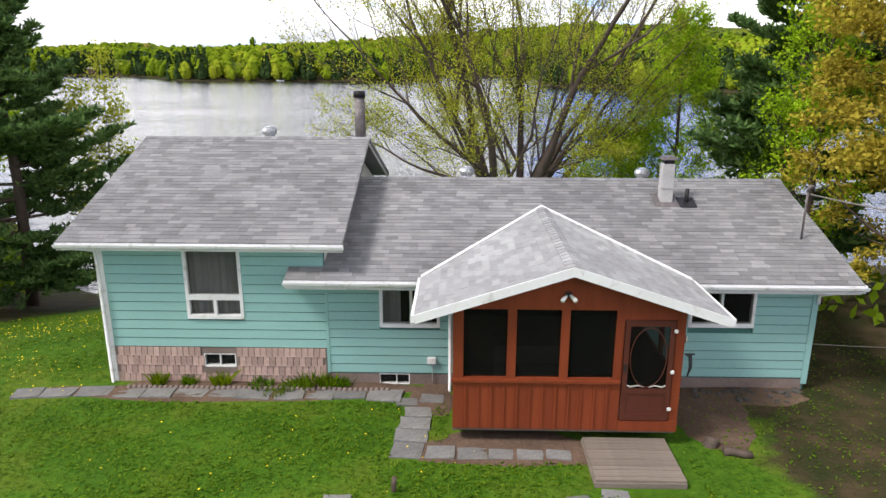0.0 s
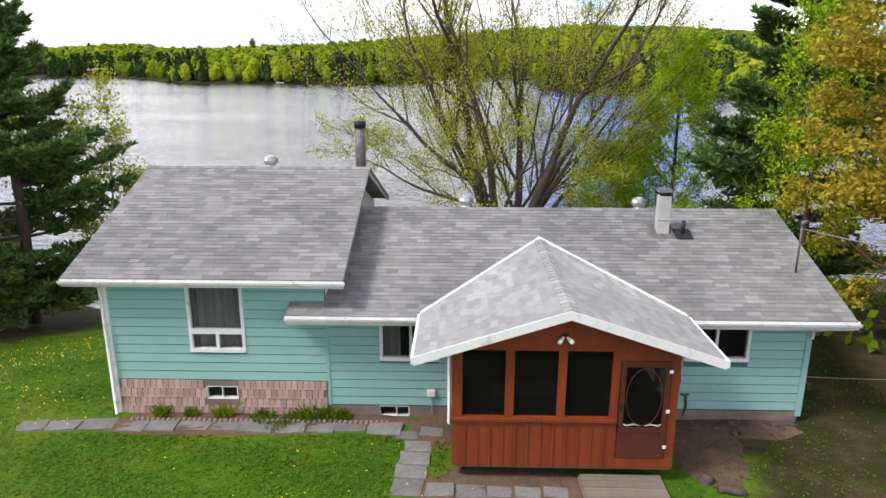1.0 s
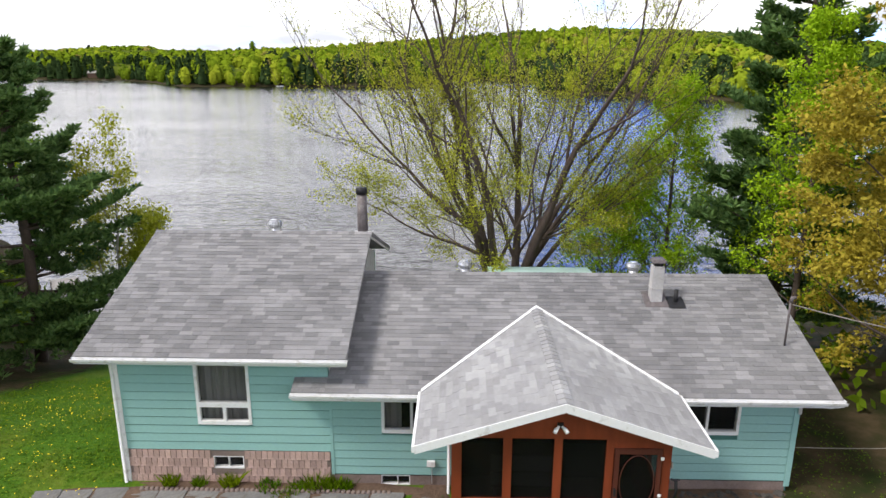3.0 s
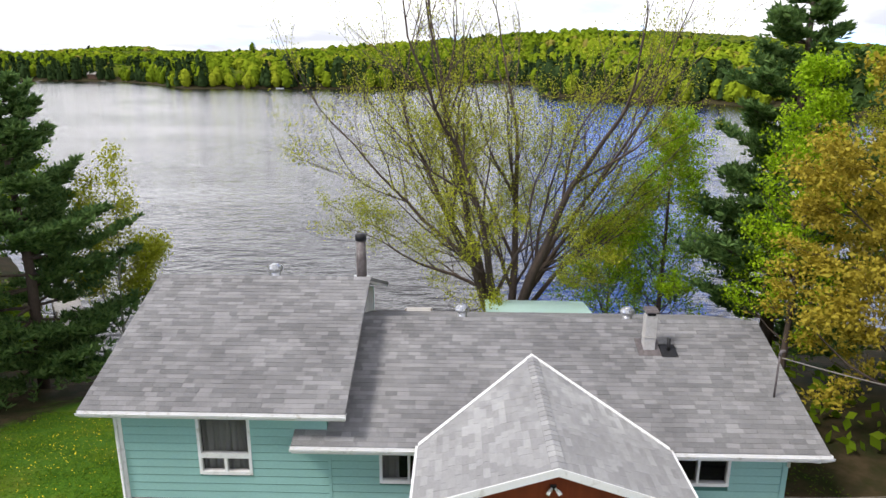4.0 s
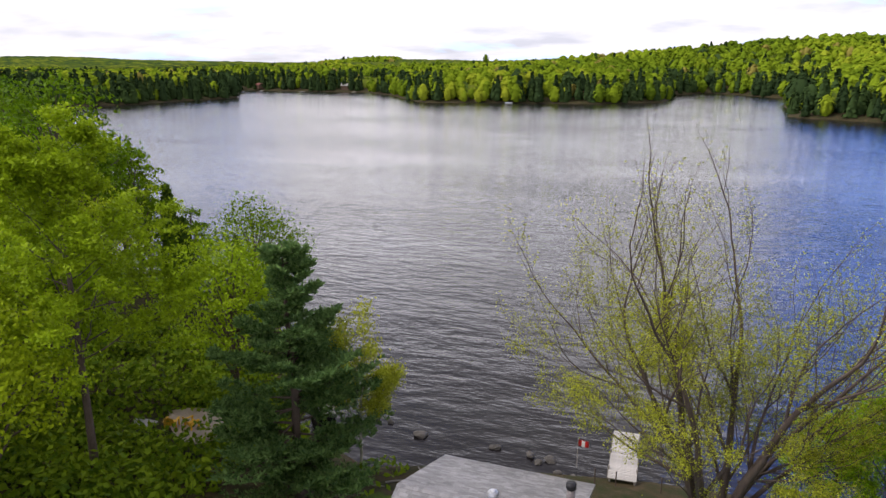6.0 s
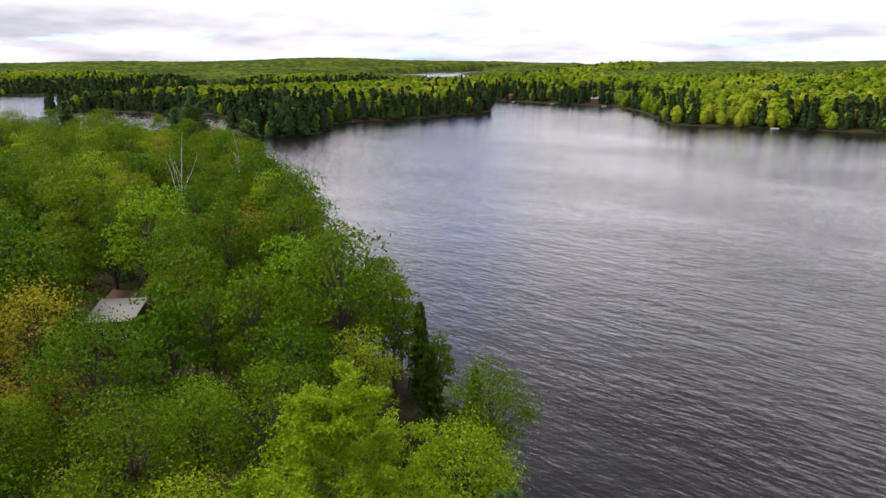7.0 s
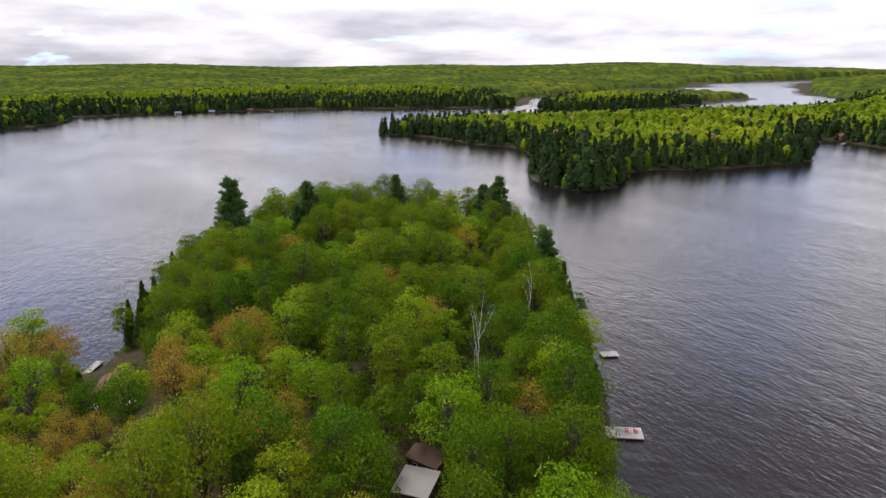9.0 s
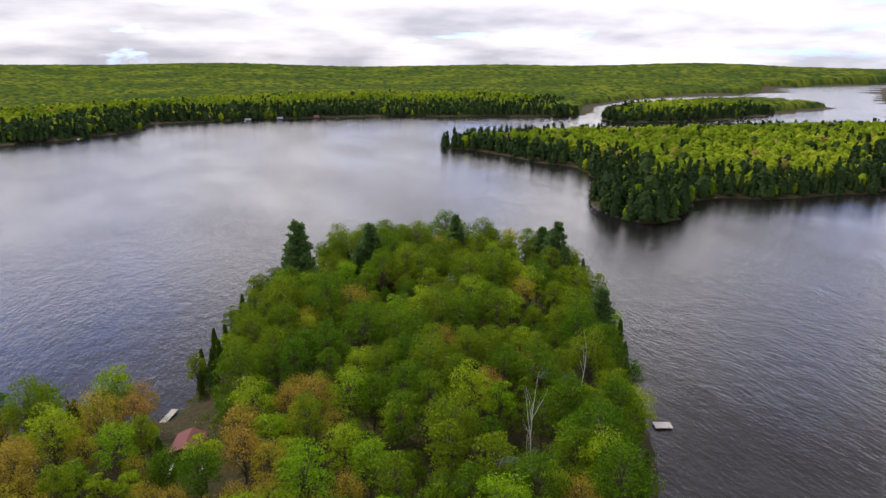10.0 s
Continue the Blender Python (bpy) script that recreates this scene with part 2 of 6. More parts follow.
def make_water():
    m, nt, b = material("lake_water")
    b.inputs["Base Color"].default_value = (0.011, 0.0095, 0.0105, 1)
    b.inputs["Roughness"].default_value = 0.12
    b.inputs["IOR"].default_value = 1.34
    co = nt.nodes.new("ShaderNodeTexCoord")

    def layer(scale, turn, detail, stretch):
        mp = nt.nodes.new("ShaderNodeMapping")
        mp.inputs["Rotation"].default_value = (0, 0, radians(turn))
        mp.inputs["Scale"].default_value = stretch
        nt.links.new(co.outputs["Object"], mp.inputs[0])
        return noise_tex(nt, mp.outputs[0], scale, detail, 0.6)

    waves = layer(0.55, 14, 4, (0.62, 1.5, 1))
    swell = layer(0.13, 22, 3, (0.75, 1.4, 1))
    gust = layer(0.006, 0, 4, (1, 2.2, 1))
    h = nt.nodes.new("ShaderNodeMath")
    h.operation = "MULTIPLY_ADD"
    h.inputs[1].default_value = 1.6
    nt.links.new(swell, h.inputs[0])
    nt.links.new(waves, h.inputs[2])
    bump = nt.nodes.new("ShaderNodeBump")
    bump.inputs["Distance"].default_value = 0.30
    g = nt.nodes.new("ShaderNodeMapRange")
    g.inputs[1].default_value, g.inputs[2].default_value = 0.35, 0.65
    g.inputs[3].default_value, g.inputs[4].default_value = 0.40, 0.95
    nt.links.new(gust, g.inputs[0])
    nt.links.new(g.outputs[0], bump.inputs["Strength"])
    nt.links.new(h.outputs[0], bump.inputs["Height"])
    nt.links.new(bump.outputs[0], b.inputs["Normal"])
    return m


M_WATER = make_water()


def make_ground():
    """Lawn near the house, leaf litter under the trees, soil and stones by the shore."""
    m, nt, b = material("ground")
    vec = coords(nt)
    lawn = ramped(nt, noise_tex(nt, vec, 0.55, 6, 0.65), [(0.30, (0.024, 0.085, 0.003)), (0.5, (0.056, 0.14, 0.005)), (0.70, (0.16, 0.18, 0.02))])
    lawn = blend(nt, 0.5, lawn, ramped(nt, noise_tex(nt, vec, 9.0, 5, 0.7), [(0.35, (0.018, 0.06, 0.003)), (0.65, (0.09, 0.17, 0.012))]))
    litter = ramped(nt, noise_tex(nt, vec, 0.8, 6, 0.7), [(0.35, (0.022, 0.032, 0.007)), (0.5, (0.045, 0.038, 0.016)), (0.68, (0.085, 0.058, 0.032))])
    at = nt.nodes.new("ShaderNodeAttribute")
    at.attribute_name = "lawn"
    edge = nt.nodes.new("ShaderNodeMath")
    edge.operation = "MULTIPLY_ADD"
    edge.inputs[1].default_value = 0.9
    edge.inputs[2].default_value = -0.45
    nt.links.new(noise_tex(nt, vec, 0.7, 6, 0.7), edge.inputs[0])
    both = nt.nodes.new("ShaderNodeMath")
    both.operation = "ADD"
    both.use_clamp = True
    nt.links.new(edge.outputs[0], both.inputs[0])
    nt.links.new(at.outputs["Fac"], both.inputs[1])
    k = ramped(nt, both.outputs[0], [(0.42, (0, 0, 0)), (0.58, (1, 1, 1))])
    c = blend(nt, k, litter, lawn)
    nt.links.new(c, b.inputs["Base Color"])
    b.inputs["Roughness"].default_value = 0.95
    b.inputs["Specular IOR Level"].default_value = 0.15
    bumped(nt, b, noise_tex(nt, vec, 14, 5, 0.7), 0.7, 0.05)
    return m


M_GROUND = make_ground()
F_MAPLE = foliage("spring_leaves", (0.24, 0.27, 0.014), (0.48, 0.50, 0.05))
F_POPLAR = foliage("poplar_leaves", (0.20, 0.36, 0.006), (0.44, 0.62, 0.025))
F_GOLD = foliage("golden_leaves", (0.24, 0.23, 0.012), (0.58, 0.52, 0.05), (0.52, 0.38, 0.06))
F_GREEN = foliage("green_leaves", (0.021, 0.072, 0.001), (0.105, 0.23, 0.004), (0.21, 0.29, 0.006))
F_ORANGE = foliage("orange_leaves", (0.22, 0.20, 0.008), (0.46, 0.42, 0.03), (0.44, 0.27, 0.05))
F_PINE = foliage("pine_needles", (0.048, 0.105, 0.030), (0.18, 0.29, 0.085))
F_BRIGHT = foliage("bright_leaves", (0.085, 0.20, 0.002), (0.25, 0.44, 0.010), (0.36, 0.46, 0.012))
F_CEDAR = foliage("cedar_leaves", (0.035, 0.075, 0.008), (0.105, 0.17, 0.02))
M_FAR = far_foliage("far_leaves", [(0.0, (0.026, 0.046, 0.018)), (0.30, (0.042, 0.072, 0.021)), (0.36, (0.09, 0.145, 0.010)), (0.7, (0.185, 0.26, 0.014)), (0.9, (0.30, 0.34, 0.025)), (1.0, (0.22, 0.17, 0.05))])


# ---- mesh tools ----
def fast_mesh(name, verts, quads, mat, tone=None, smooth=False):
    """A mesh from arrays of vertices and quads."""
    verts, quads = np.asarray(verts, np.float32), np.asarray(quads, np.int32)
    me = bpy.data.meshes.new(name)
    me.vertices.add(len(verts))
    me.vertices.foreach_set("co", verts.ravel())
    k = quads.shape[1]
    me.loops.add(quads.size)
    me.loops.foreach_set("vertex_index", quads.ravel())
    me.polygons.add(len(quads))
    me.polygons.foreach_set("loop_start", np.arange(0, quads.size, k, dtype=np.int32))
    if smooth:
        me.polygons.foreach_set("use_smooth", np.ones(len(quads), bool))
    me.materials.append(mat)
    if tone is not None:
        a = me.attributes.new("tone", "FLOAT", "POINT")
        a.data.foreach_set("value", np.asarray(tone, np.float32))
    me.update(calc_edges=True)
    return me


class Shape:
    """Collects boxes, tubes and faces of one mesh."""

    def __init__(self):
        self.v, self.f = [], []

    def face(self, pts):
        n = len(self.v)
        self.v += [tuple(p) for p in pts]
        self.f.append(tuple(range(n, n + len(pts))))
        return self

    def hexa(self, p):
        """Eight corners: four below and four above, both counter-clockwise."""
        n = len(self.v)
        self.v += [tuple(q) for q in p]
        for f in ((3, 2, 1, 0), (4, 5, 6, 7), (0, 1, 5, 4), (1, 2, 6, 5), (2, 3, 7, 6), (3, 0, 4, 7)):
            self.f.append(tuple(n + i for i in f))
        return self

    def box(self, x0, x1, y0, y1, z0, z1):
        return self.hexa([(x0, y0, z0), (x1, y0, z0), (x1, y1, z0), (x0, y1, z0), (x0, y0, z1), (x1, y0, z1), (x1, y1, z1), (x0, y1, z1)])

    def tube(self, pts, radii, n=6, cap=True):
        rings = []
        pts = [Vector(p) for p in pts]
        for i, p in enumerate(pts):
            d = (pts[min(i + 1, len(pts) - 1)] - pts[max(i - 1, 0)]).normalized()
            a = d.cross(Vector((0.31, 0.95, 0.05))).normalized()
            if a.length < 0.5:
                a = d.cross(Vector((1, 0, 0))).normalized()
            b = d.cross(a)
            base = len(self.v)
            for k in range(n):
                w = 2 * math.pi * k / n
                q = p + (a * math.cos(w) + b * math.sin(w)) * radii[i]
                self.v.append(tuple(q))
            rings.append(base)
        for r0, r1 in zip(rings, rings[1:]):
            for k in range(n):
                self.f.append((r0 + k, r0 + (k + 1) % n, r1 + (k + 1) % n, r1 + k))
        if cap:
            self.f.append(tuple(rings[0] + k for k in reversed(range(n))))
            self.f.append(tuple(rings[-1] + k for k in range(n)))
        return self

    def mesh(self, name, mat, smooth=False):
        me = bpy.data.meshes.new(name)
        me.from_pydata(self.v, [], self.f)
        me.materials.append(mat)
        if smooth:
            me.polygons.foreach_set("use_smooth", np.ones(len(me.polygons), bool))
        me.update()
        return me


def part(name, shape, mat=None, parent=None, label="", smooth=False):
    """Links a shape as one mesh object under a thing or a part."""
    me = shape.mesh(name, mat, smooth) if isinstance(shape, Shape) else shape
    ob = new(name, me)
    ob.parent = parent
    if label:
        ob["label"] = label
    return ob


def bevel(ob, width=0.01, seg=2):
    """Rounds the edges of a mesh in place."""
    bm = bmesh.new()
    bm.from_mesh(ob.data)
    bmesh.ops.remove_doubles(bm, verts=bm.verts, dist=1e-5)
    bmesh.ops.bevel(bm, geom=bm.edges[:], offset=width, segments=seg, affect="EDGES", clamp_overlap=True)
    bm.to_mesh(ob.data)
    bm.free()
    return ob


def thing(name, m, label, category, group="", kind=""):
    ob = new(name)
    ob.matrix_world = m
    return tagged(ob, label, category, group, kind)


# ---- the lie of the land ----
HOME = [(-12, 34.8), (-17, 32.8), (-24, 36), (-29, 44), (-39, 55), (-58, 60), (-69, 63), (-84, 74), (-101, 87), (-141, 112), (-182, 131), (-227, 149), (-255, 152), (-285, 130), (-298, 95), (-296, 60), (-275, 34),
        (-245, 14), (-212, 4), (-190, -4), (-172, -10), (-178, -40), (-150, -85), (-160, -300), (-120, -900), (1500, -900), (1500, 200), (130, 200), (118, 110), (80, 58), (40, 42), (18, 38), (0, 37)]
MAIN = [(-690, 252), (-640, 290), (-560, 303), (-520, 322), (-450, 300), (-385, 252), (-344, 237), (-314, 242), (-320, 270), (-362, 320), (-367, 342), (-349, 365), (-345, 440), (-337, 455), (-352, 492),
        (-385, 530), (-450, 640), (-380, 619), (-293, 612), (-238, 549), (-172, 447), (-140, 452), (-106, 455), (-51, 462), (-11, 492), (-8, 620), (21, 668), (42, 637), (71, 571), (49, 365), (83, 341),
        (116, 296), (150, 200), (1500, 190), (4500, 2000), (3000, 4600), (-2000, 4600), (-1850, 2500), (-1230, 1640), (-820, 1300), (-650, 850), (-690, 650), (-715, 450), (-730, 300)]
ISLET = [(-905, 625), (-885, 779), (-1060, 1270), (-1240, 1240), (-1290, 1100), (-1130, 800), (-985, 650)]
WEST = [(-880, -420), (-868, -193), (-904, -123), (-985, -60), (-1100, -50), (-1116, 84), (-1142, 273), (-1105, 410), (-1060, 560), (-1040, 620), (-1080, 690), (-1250, 800), (-1400, 980), (-1520, 1136), (-1715, 1748),
        (-2050, 2080), (-2300, 3000), (-2300, 4600), (-4700, 4600), (-4700, -2500), (-1200, -2500)]
LANDS = [HOME, MAIN, ISLET, WEST]


def shore_distance(x, y, poly):
    """Signed distance to a shoreline, inside positive; x and y are arrays."""
    px = np.array(poly, float)
    qx = np.roll(px, -1, 0)
    best = np.full(x.shape, 1e9)
    inside = np.zeros(x.shape, bool)
    for (ax, ay), (bx, by) in zip(px, qx):
        ex, ey = bx - ax, by - ay
        t = np.clip(((x - ax) * ex + (y - ay) * ey) / (ex * ex + ey * ey), 0, 1)
        best = np.minimum(best, np.hypot(x - ax - t * ex, y - ay - t * ey))
        cross = ((ay > y) != (by > y))
        with np.errstate(divide="ignore", invalid="ignore"):
            xi = ax + (y - ay) * ex / (ey if ey else 1e-9)
        inside ^= cross & (x < xi)
    return np.where(inside, best, -best)


def land(x, y):
    return np.maximum.reduce([shore_distance(x, y, p) for p in LANDS])


def waver(x, y):
    """A smooth wandering value of about -1 to 1."""
    return (np.sin(x * 0.11 + 1.3 * np.sin(y * 0.07)) + np.sin(y * 0.13 + 1.7 * np.sin(x * 0.05 + 2)) + 0.6 * np.sin(x * 0.31 + y * 0.23)) / 2.6


HOUSE = pose(0, 14.3, 4.95, 0, 0, -0.9)
GZ = 4.95


def ground_height(x, y, d=None):
    x, y = np.asarray(x, float), np.asarray(y, float)
    if d is None:
        d = land(x, y)
    far = np.hypot(x, y)
    d = d + 2.0 * waver(x, y) * np.clip((far - 45) / 60, 0, 1)
    rise = 0.35 + 5.5 * (1 - np.exp(-np.maximum(d, 0) / 22.0))
    # gentle hills on the far lands
    hill = np.clip((far - 420) / 500, 0, 1) * np.clip(d / 200, 0, 1)
    rise = rise + hill * (9 + 9 * np.sin(x * 0.004 + 1) * np.sin(y * 0.0033 + 0.4) + 6 * np.sin(x * 0.0011 + y * 0.0017))
    rise = rise + 26 * np.exp(-(((x - 170) / 260) ** 2 + ((y - 800) / 230) ** 2)) * np.clip(d / 60, 0, 1)
    yard = np.clip(0.35 + np.maximum(d, 0) * 0.27, 0, GZ)
    k = np.clip((np.hypot((x - 0) / 1.2, y - 12) - 22) / 20, 0, 1)
    z = np.where(d > 0, yard * (1 - k) + rise * k, np.maximum(0.35 + d * 0.5, -2.5))
    return z


def graded(stops):
    out = []
    for (a, step), (b, _) in zip(stops, stops[1:]):
        n = max(1, round((b - a) / step))
        out += [a + (b - a) * i / n for i in range(n)]
    return np.array(out + [stops[-1][0]])


def make_ground_sheet():
    xs = graded([(-4950, 150), (-1500, 40), (-800, 16), (-320, 4), (-60, 1.5), (-22, 0.6), (18, 1.5), (60, 6), (200, 20), (600, 100), (4950, 100)])
    ys = graded([(-4950, 250), (-400, 40), (-120, 8), (-20, 1.5), (6, 0.6), (40, 1.5), (70, 4), (180, 10), (700, 30), (1500, 100), (4950, 100)])
    X, Y = np.meshgrid(xs, ys)
    D = land(X, Y)
    Z = ground_height(X, Y, D)
    n, m = X.shape
    V = np.stack([X.ravel(), Y.ravel(), Z.ravel()], 1)
    i = np.arange(n * m).reshape(n, m)
    Q = np.stack([i[:-1, :-1], i[:-1, 1:], i[1:, 1:], i[1:, :-1]], -1).reshape(-1, 4)
    me = fast_mesh("ground", V, Q, M_GROUND, smooth=True)
    # lawn round the house: strong before it and at its side, bare under the trees
    lx, ly = X, Y
    lawn = 1 - np.clip((np.abs(lx + 2) - 11) / 6, 0, 1)
    lawn = lawn * (1 - np.clip((ly - 26) / 8, 0, 1)) * np.clip((ly + 14) / 10, 0, 1)
    bare = np.clip((lx - 4.4) / 2.5, 0, 1) * 0.66
    lawn = np.clip(lawn - bare, 0, 1)
    a = me.attributes.new("lawn", "FLOAT", "POINT")
    a.data.foreach_set("value", lawn.ravel().astype(np.float32))
    return tagged(new("ground", me), "grassy lawn and wooded ground sloping to the lake", "ground", kind="structure")


make_ground_sheet()
lake = Shape().face([(-4950, -4950, 0), (4950, -4950, 0), (4950, 4950, 0), (-4950, 4950, 0)])
tagged(part("water", lake, M_WATER), "wide rippled lake under a bright cloudy sky", "lake", kind="structure")


# ---- trees ----
def rand_dirs(rng, n):
    d = rng.normal(size=(n, 3))
    return d / np.linalg.norm(d, axis=1, keepdims=True)


def leaf_quads(rng, centers, size, outward=None, spread=0.35, long=1.0):
    """One small quad a centre, turned at random, partly towards the given outward directions."""
    n = len(centers)
    nrm = rand_dirs(rng, n)
    if outward is not None:
        nrm = nrm * 0.8 + outward
        nrm /= np.linalg.norm(nrm, axis=1, keepdims=True)
    a = np.cross(nrm, rand_dirs(rng, n))
    a /= np.linalg.norm(a, axis=1, keepdims=True) + 1e-9
    b = np.cross(nrm, a)
    s = size * (1 + spread * rng.uniform(-1, 1, (n, 1)))
    c = np.asarray(centers)
    V = np.stack([c - a * s * long, c - b * s * 0.55, c + a * s * long, c + b * s * 0.55], 1).reshape(-1, 3)
    Q = np.arange(4 * n).reshape(n, 4)
    return V, Q


def joined(pieces):
    vs, qs, k = [], [], 0
    for v, q in pieces:
        vs.append(v)
        qs.append(q + k)
        k += len(v)
    return np.concatenate(vs), np.concatenate(qs)


def grow(shape, tips, rng, p, d, length, r, depth, up=0.25, fork=(2, 3), angle=0.55, sides=6):
    """A limb and, out of it, its branches; tips gathers the ends of the twigs."""
    p, d = Vector(p), Vector(d).normalized()
    pts, rad = [p.copy()], [r]
    steps = 4
    for i in range(steps):
        d = (d + Vector(rng.normal(0, 0.085, 3)) + Vector((0, 0, up * 0.16))).normalized()
        p = p + d * (length / steps)
        pts.append(p.copy())
        rad.append(max(0.0085, r * (1 - 0.36 * (i + 1) / steps)))
    shape.tube(pts, rad, max(3, sides), cap=False)
    if depth == 0:
        tips.append((np.array(pts[-1]), np.array(d)))
        tips.append((np.array(pts[2]), np.array(d)))
        return
    for k in range(rng.integers(fork[0], fork[1] + 1)):
        i = rng.integers(1, steps + 1) if k else steps
        turn = Vector(rng.normal(0, 1, 3))
        side = (turn - d * turn.dot(d)).normalized()
        a = angle * (rng.uniform(0.15, 0.5) if k == 0 else rng.uniform(0.8, 1.45))
        nd = d * math.cos(a) + side * math.sin(a)
        grow(shape, tips, rng, pts[i], nd, length * (rng.uniform(0.68, 0.84) if k == 0 else rng.uniform(0.52, 0.78)), rad[i] * (0.92 if k == 0 else rng.uniform(0.45, 0.62)), depth - 1, up, fork, angle, sides - 1)


def tree_thing(name, at, trunk_mesh, crown_mesh, label, category="tree", group="", turn=0.0, scale=1.0):
    ob = thing(name, pose(*at, 0, 0, turn) @ Matrix.Scale(scale, 4), label, category, group)
    part("trunk", trunk_mesh, None, ob) if trunk_mesh else None
    part("crown", crown_mesh, None, ob)
    return ob


def spot(x, y, sink=0.15):
    return (x, y, float(ground_height(x, y)) - sink)


def make_maple():
    """The spreading shore maple: many stems from one foot, thin spring leaves."""
    rng = np.random.default_rng(11)
    s, tips = Shape(), []
    base = Vector((0, 0, 0))
    s.tube([(0, 0, -0.3), (0.02, 0, 0.8), (0.03, 0, 1.8)], [0.66, 0.5, 0.42], 10)
    stems = [(-0.46, 0.05, 0.27), (-0.27, 0.34, 0.20), (-0.13, -0.22, 0.22), (0.07, 0.24, 0.21), (0.26, -0.12, 0.27), (0.40, 0.34, 0.18)]
    for tx, ty, r in stems:
        grow(s, tips, rng, (tx * 0.4, ty * 0.4, 1.2), (tx * 0.60, ty * 0.5, 1), 5.3, r, 5, 0.42, (3, 3), 0.46, 8)
    # long low limbs that reach out to the sides
    for tx, ty, z, r, L in [(-1.0, 0.1, 5.0, 0.09, 2.8), (0.9, -0.2, 5.6, 0.07, 1.9), (-0.8, -0.6, 5.8, 0.07, 2.5), (0.5, 0.8, 4.8, 0.07, 2.4), (-0.5, 0.9, 5.0, 0.07, 2.6)]:
        grow(s, tips, rng, (tx * 0.95, ty * 0.95, z - 0.9), (tx, ty, 0.55), L, r, 4, 0.05, (3, 3), 0.5, 6)
    P = np.array([t[0] for t in tips])
    n = 28
    c = np.repeat(P, n, 0) + rng.normal(0, 0.17, (len(P) * n, 3))
    keep = rng.random(len(c)) < np.clip(1.15 - (c[:, 2] - 6) / 11, 0.14, 1)
    V, Q = leaf_quads(rng, c[keep], 0.042)
    ob = thing("maple_tree", pose(*spot(2.45, 27.2), 0, 0, 0), "many-stemmed maple with thin new yellow-green leaves by the shore", "tree")
    part("trunk", s, M_BARK, ob, smooth=True)
    part("crown", fast_mesh("maple_crown", V, Q, F_MAPLE), None, ob)


def pine_meshes(seed, height, radius, name, needle=0.17, start=0.12, density=1.0, droop=0.1, gap=1.0):
    """A white pine: whorls of level limbs that carry tufts of needles."""
    rng = np.random.default_rng(seed)
    s = Shape()
    s.tube([(0, 0, -0.3), (rng.normal(0, 0.1), 0, height * 0.4), (0, rng.normal(0, 0.1), height * 0.75), (0, 0, height)], [height * 0.019, height * 0.015, height * 0.008, 0.02], 8)
    centers, out = [], []
    z = height * start
    while z < height * 0.985:
        k = (z / height - start) / (1 - start)
        reach = radius * (0.95 * (1 - k) ** 0.72 + 0.06) * (0.8 if k < 0.08 else 1) * (1 if gap == 1 else rng.uniform(0.78, 1.12))
        for j in range(rng.integers(4, 7)):
            a = rng.uniform(0, 2 * math.pi)
            L = reach * rng.uniform(0.62, 1.12)
            d = np.array([math.cos(a), math.sin(a), 0])
            rise = rng.uniform(0.0, 0.25) + 0.35 * k
            pts = [np.array([0, 0, z]) + d * L * t + np.array([0, 0, L * (rise * t - droop * math.sin(math.pi * t) * 0.8)]) for t in (0, 0.35, 0.7, 1)]
            s.tube(pts, [0.018 * L + 0.012, 0.012 * L + 0.01, 0.008 * L + 0.006, 0.005], 4, cap=False)
            m = int((10 + 16 * L) * density)
            t = rng.uniform(0.28, 1.05, m)
            side = np.cross(d, (0, 0, 1))
            w = rng.normal(0, 1, m) * L * 0.15 * np.sin(np.clip(t, 0, 1) * 2.3)
            c = np.array([0, 0, z]) + d * (L * t)[:, None] + side * w[:, None]
            c[:, 2] += L * (rise * t - droop * np.sin(np.pi * np.clip(t, 0, 1)) * 0.8) + rng.normal(0.04, 0.07, m)
            centers.append(c)
        z += height * rng.uniform(0.026, 0.042) * (1 - 0.3 * k) * gap
    c = np.concatenate(centers)
    # each tuft: a few narrow blades that stand up and out
    n = 8
    cc = np.repeat(c, n, 0)
    d = rand_dirs(rng, len(cc))
    d[:, 2] = np.abs(d[:, 2]) * 0.7 + 0.15
    flat = cc * np.array([1, 1, 0])
    d += flat / (np.linalg.norm(flat, axis=1, keepdims=True) + 1e-6) * 0.5
    d /= np.linalg.norm(d, axis=1, keepdims=True)
    b = np.cross(d, rand_dirs(rng, len(cc)))
    b /= np.linalg.norm(b, axis=1, keepdims=True) + 1e-9
    L = needle * rng.uniform(0.7, 1.5, (len(cc), 1))
    w = L * 0.19
    V = np.stack([cc - b * w * 0.3, cc + d * L * 0.6 - b * w, cc + d * L * 1.25, cc + d * L * 0.6 + b * w], 1).reshape(-1, 3)
    Q = np.arange(len(V)).reshape(-1, 4)
    return s.mesh(name + "_trunk", M_BARK, True), fast_mesh(name + "_crown", V, Q, F_PINE)


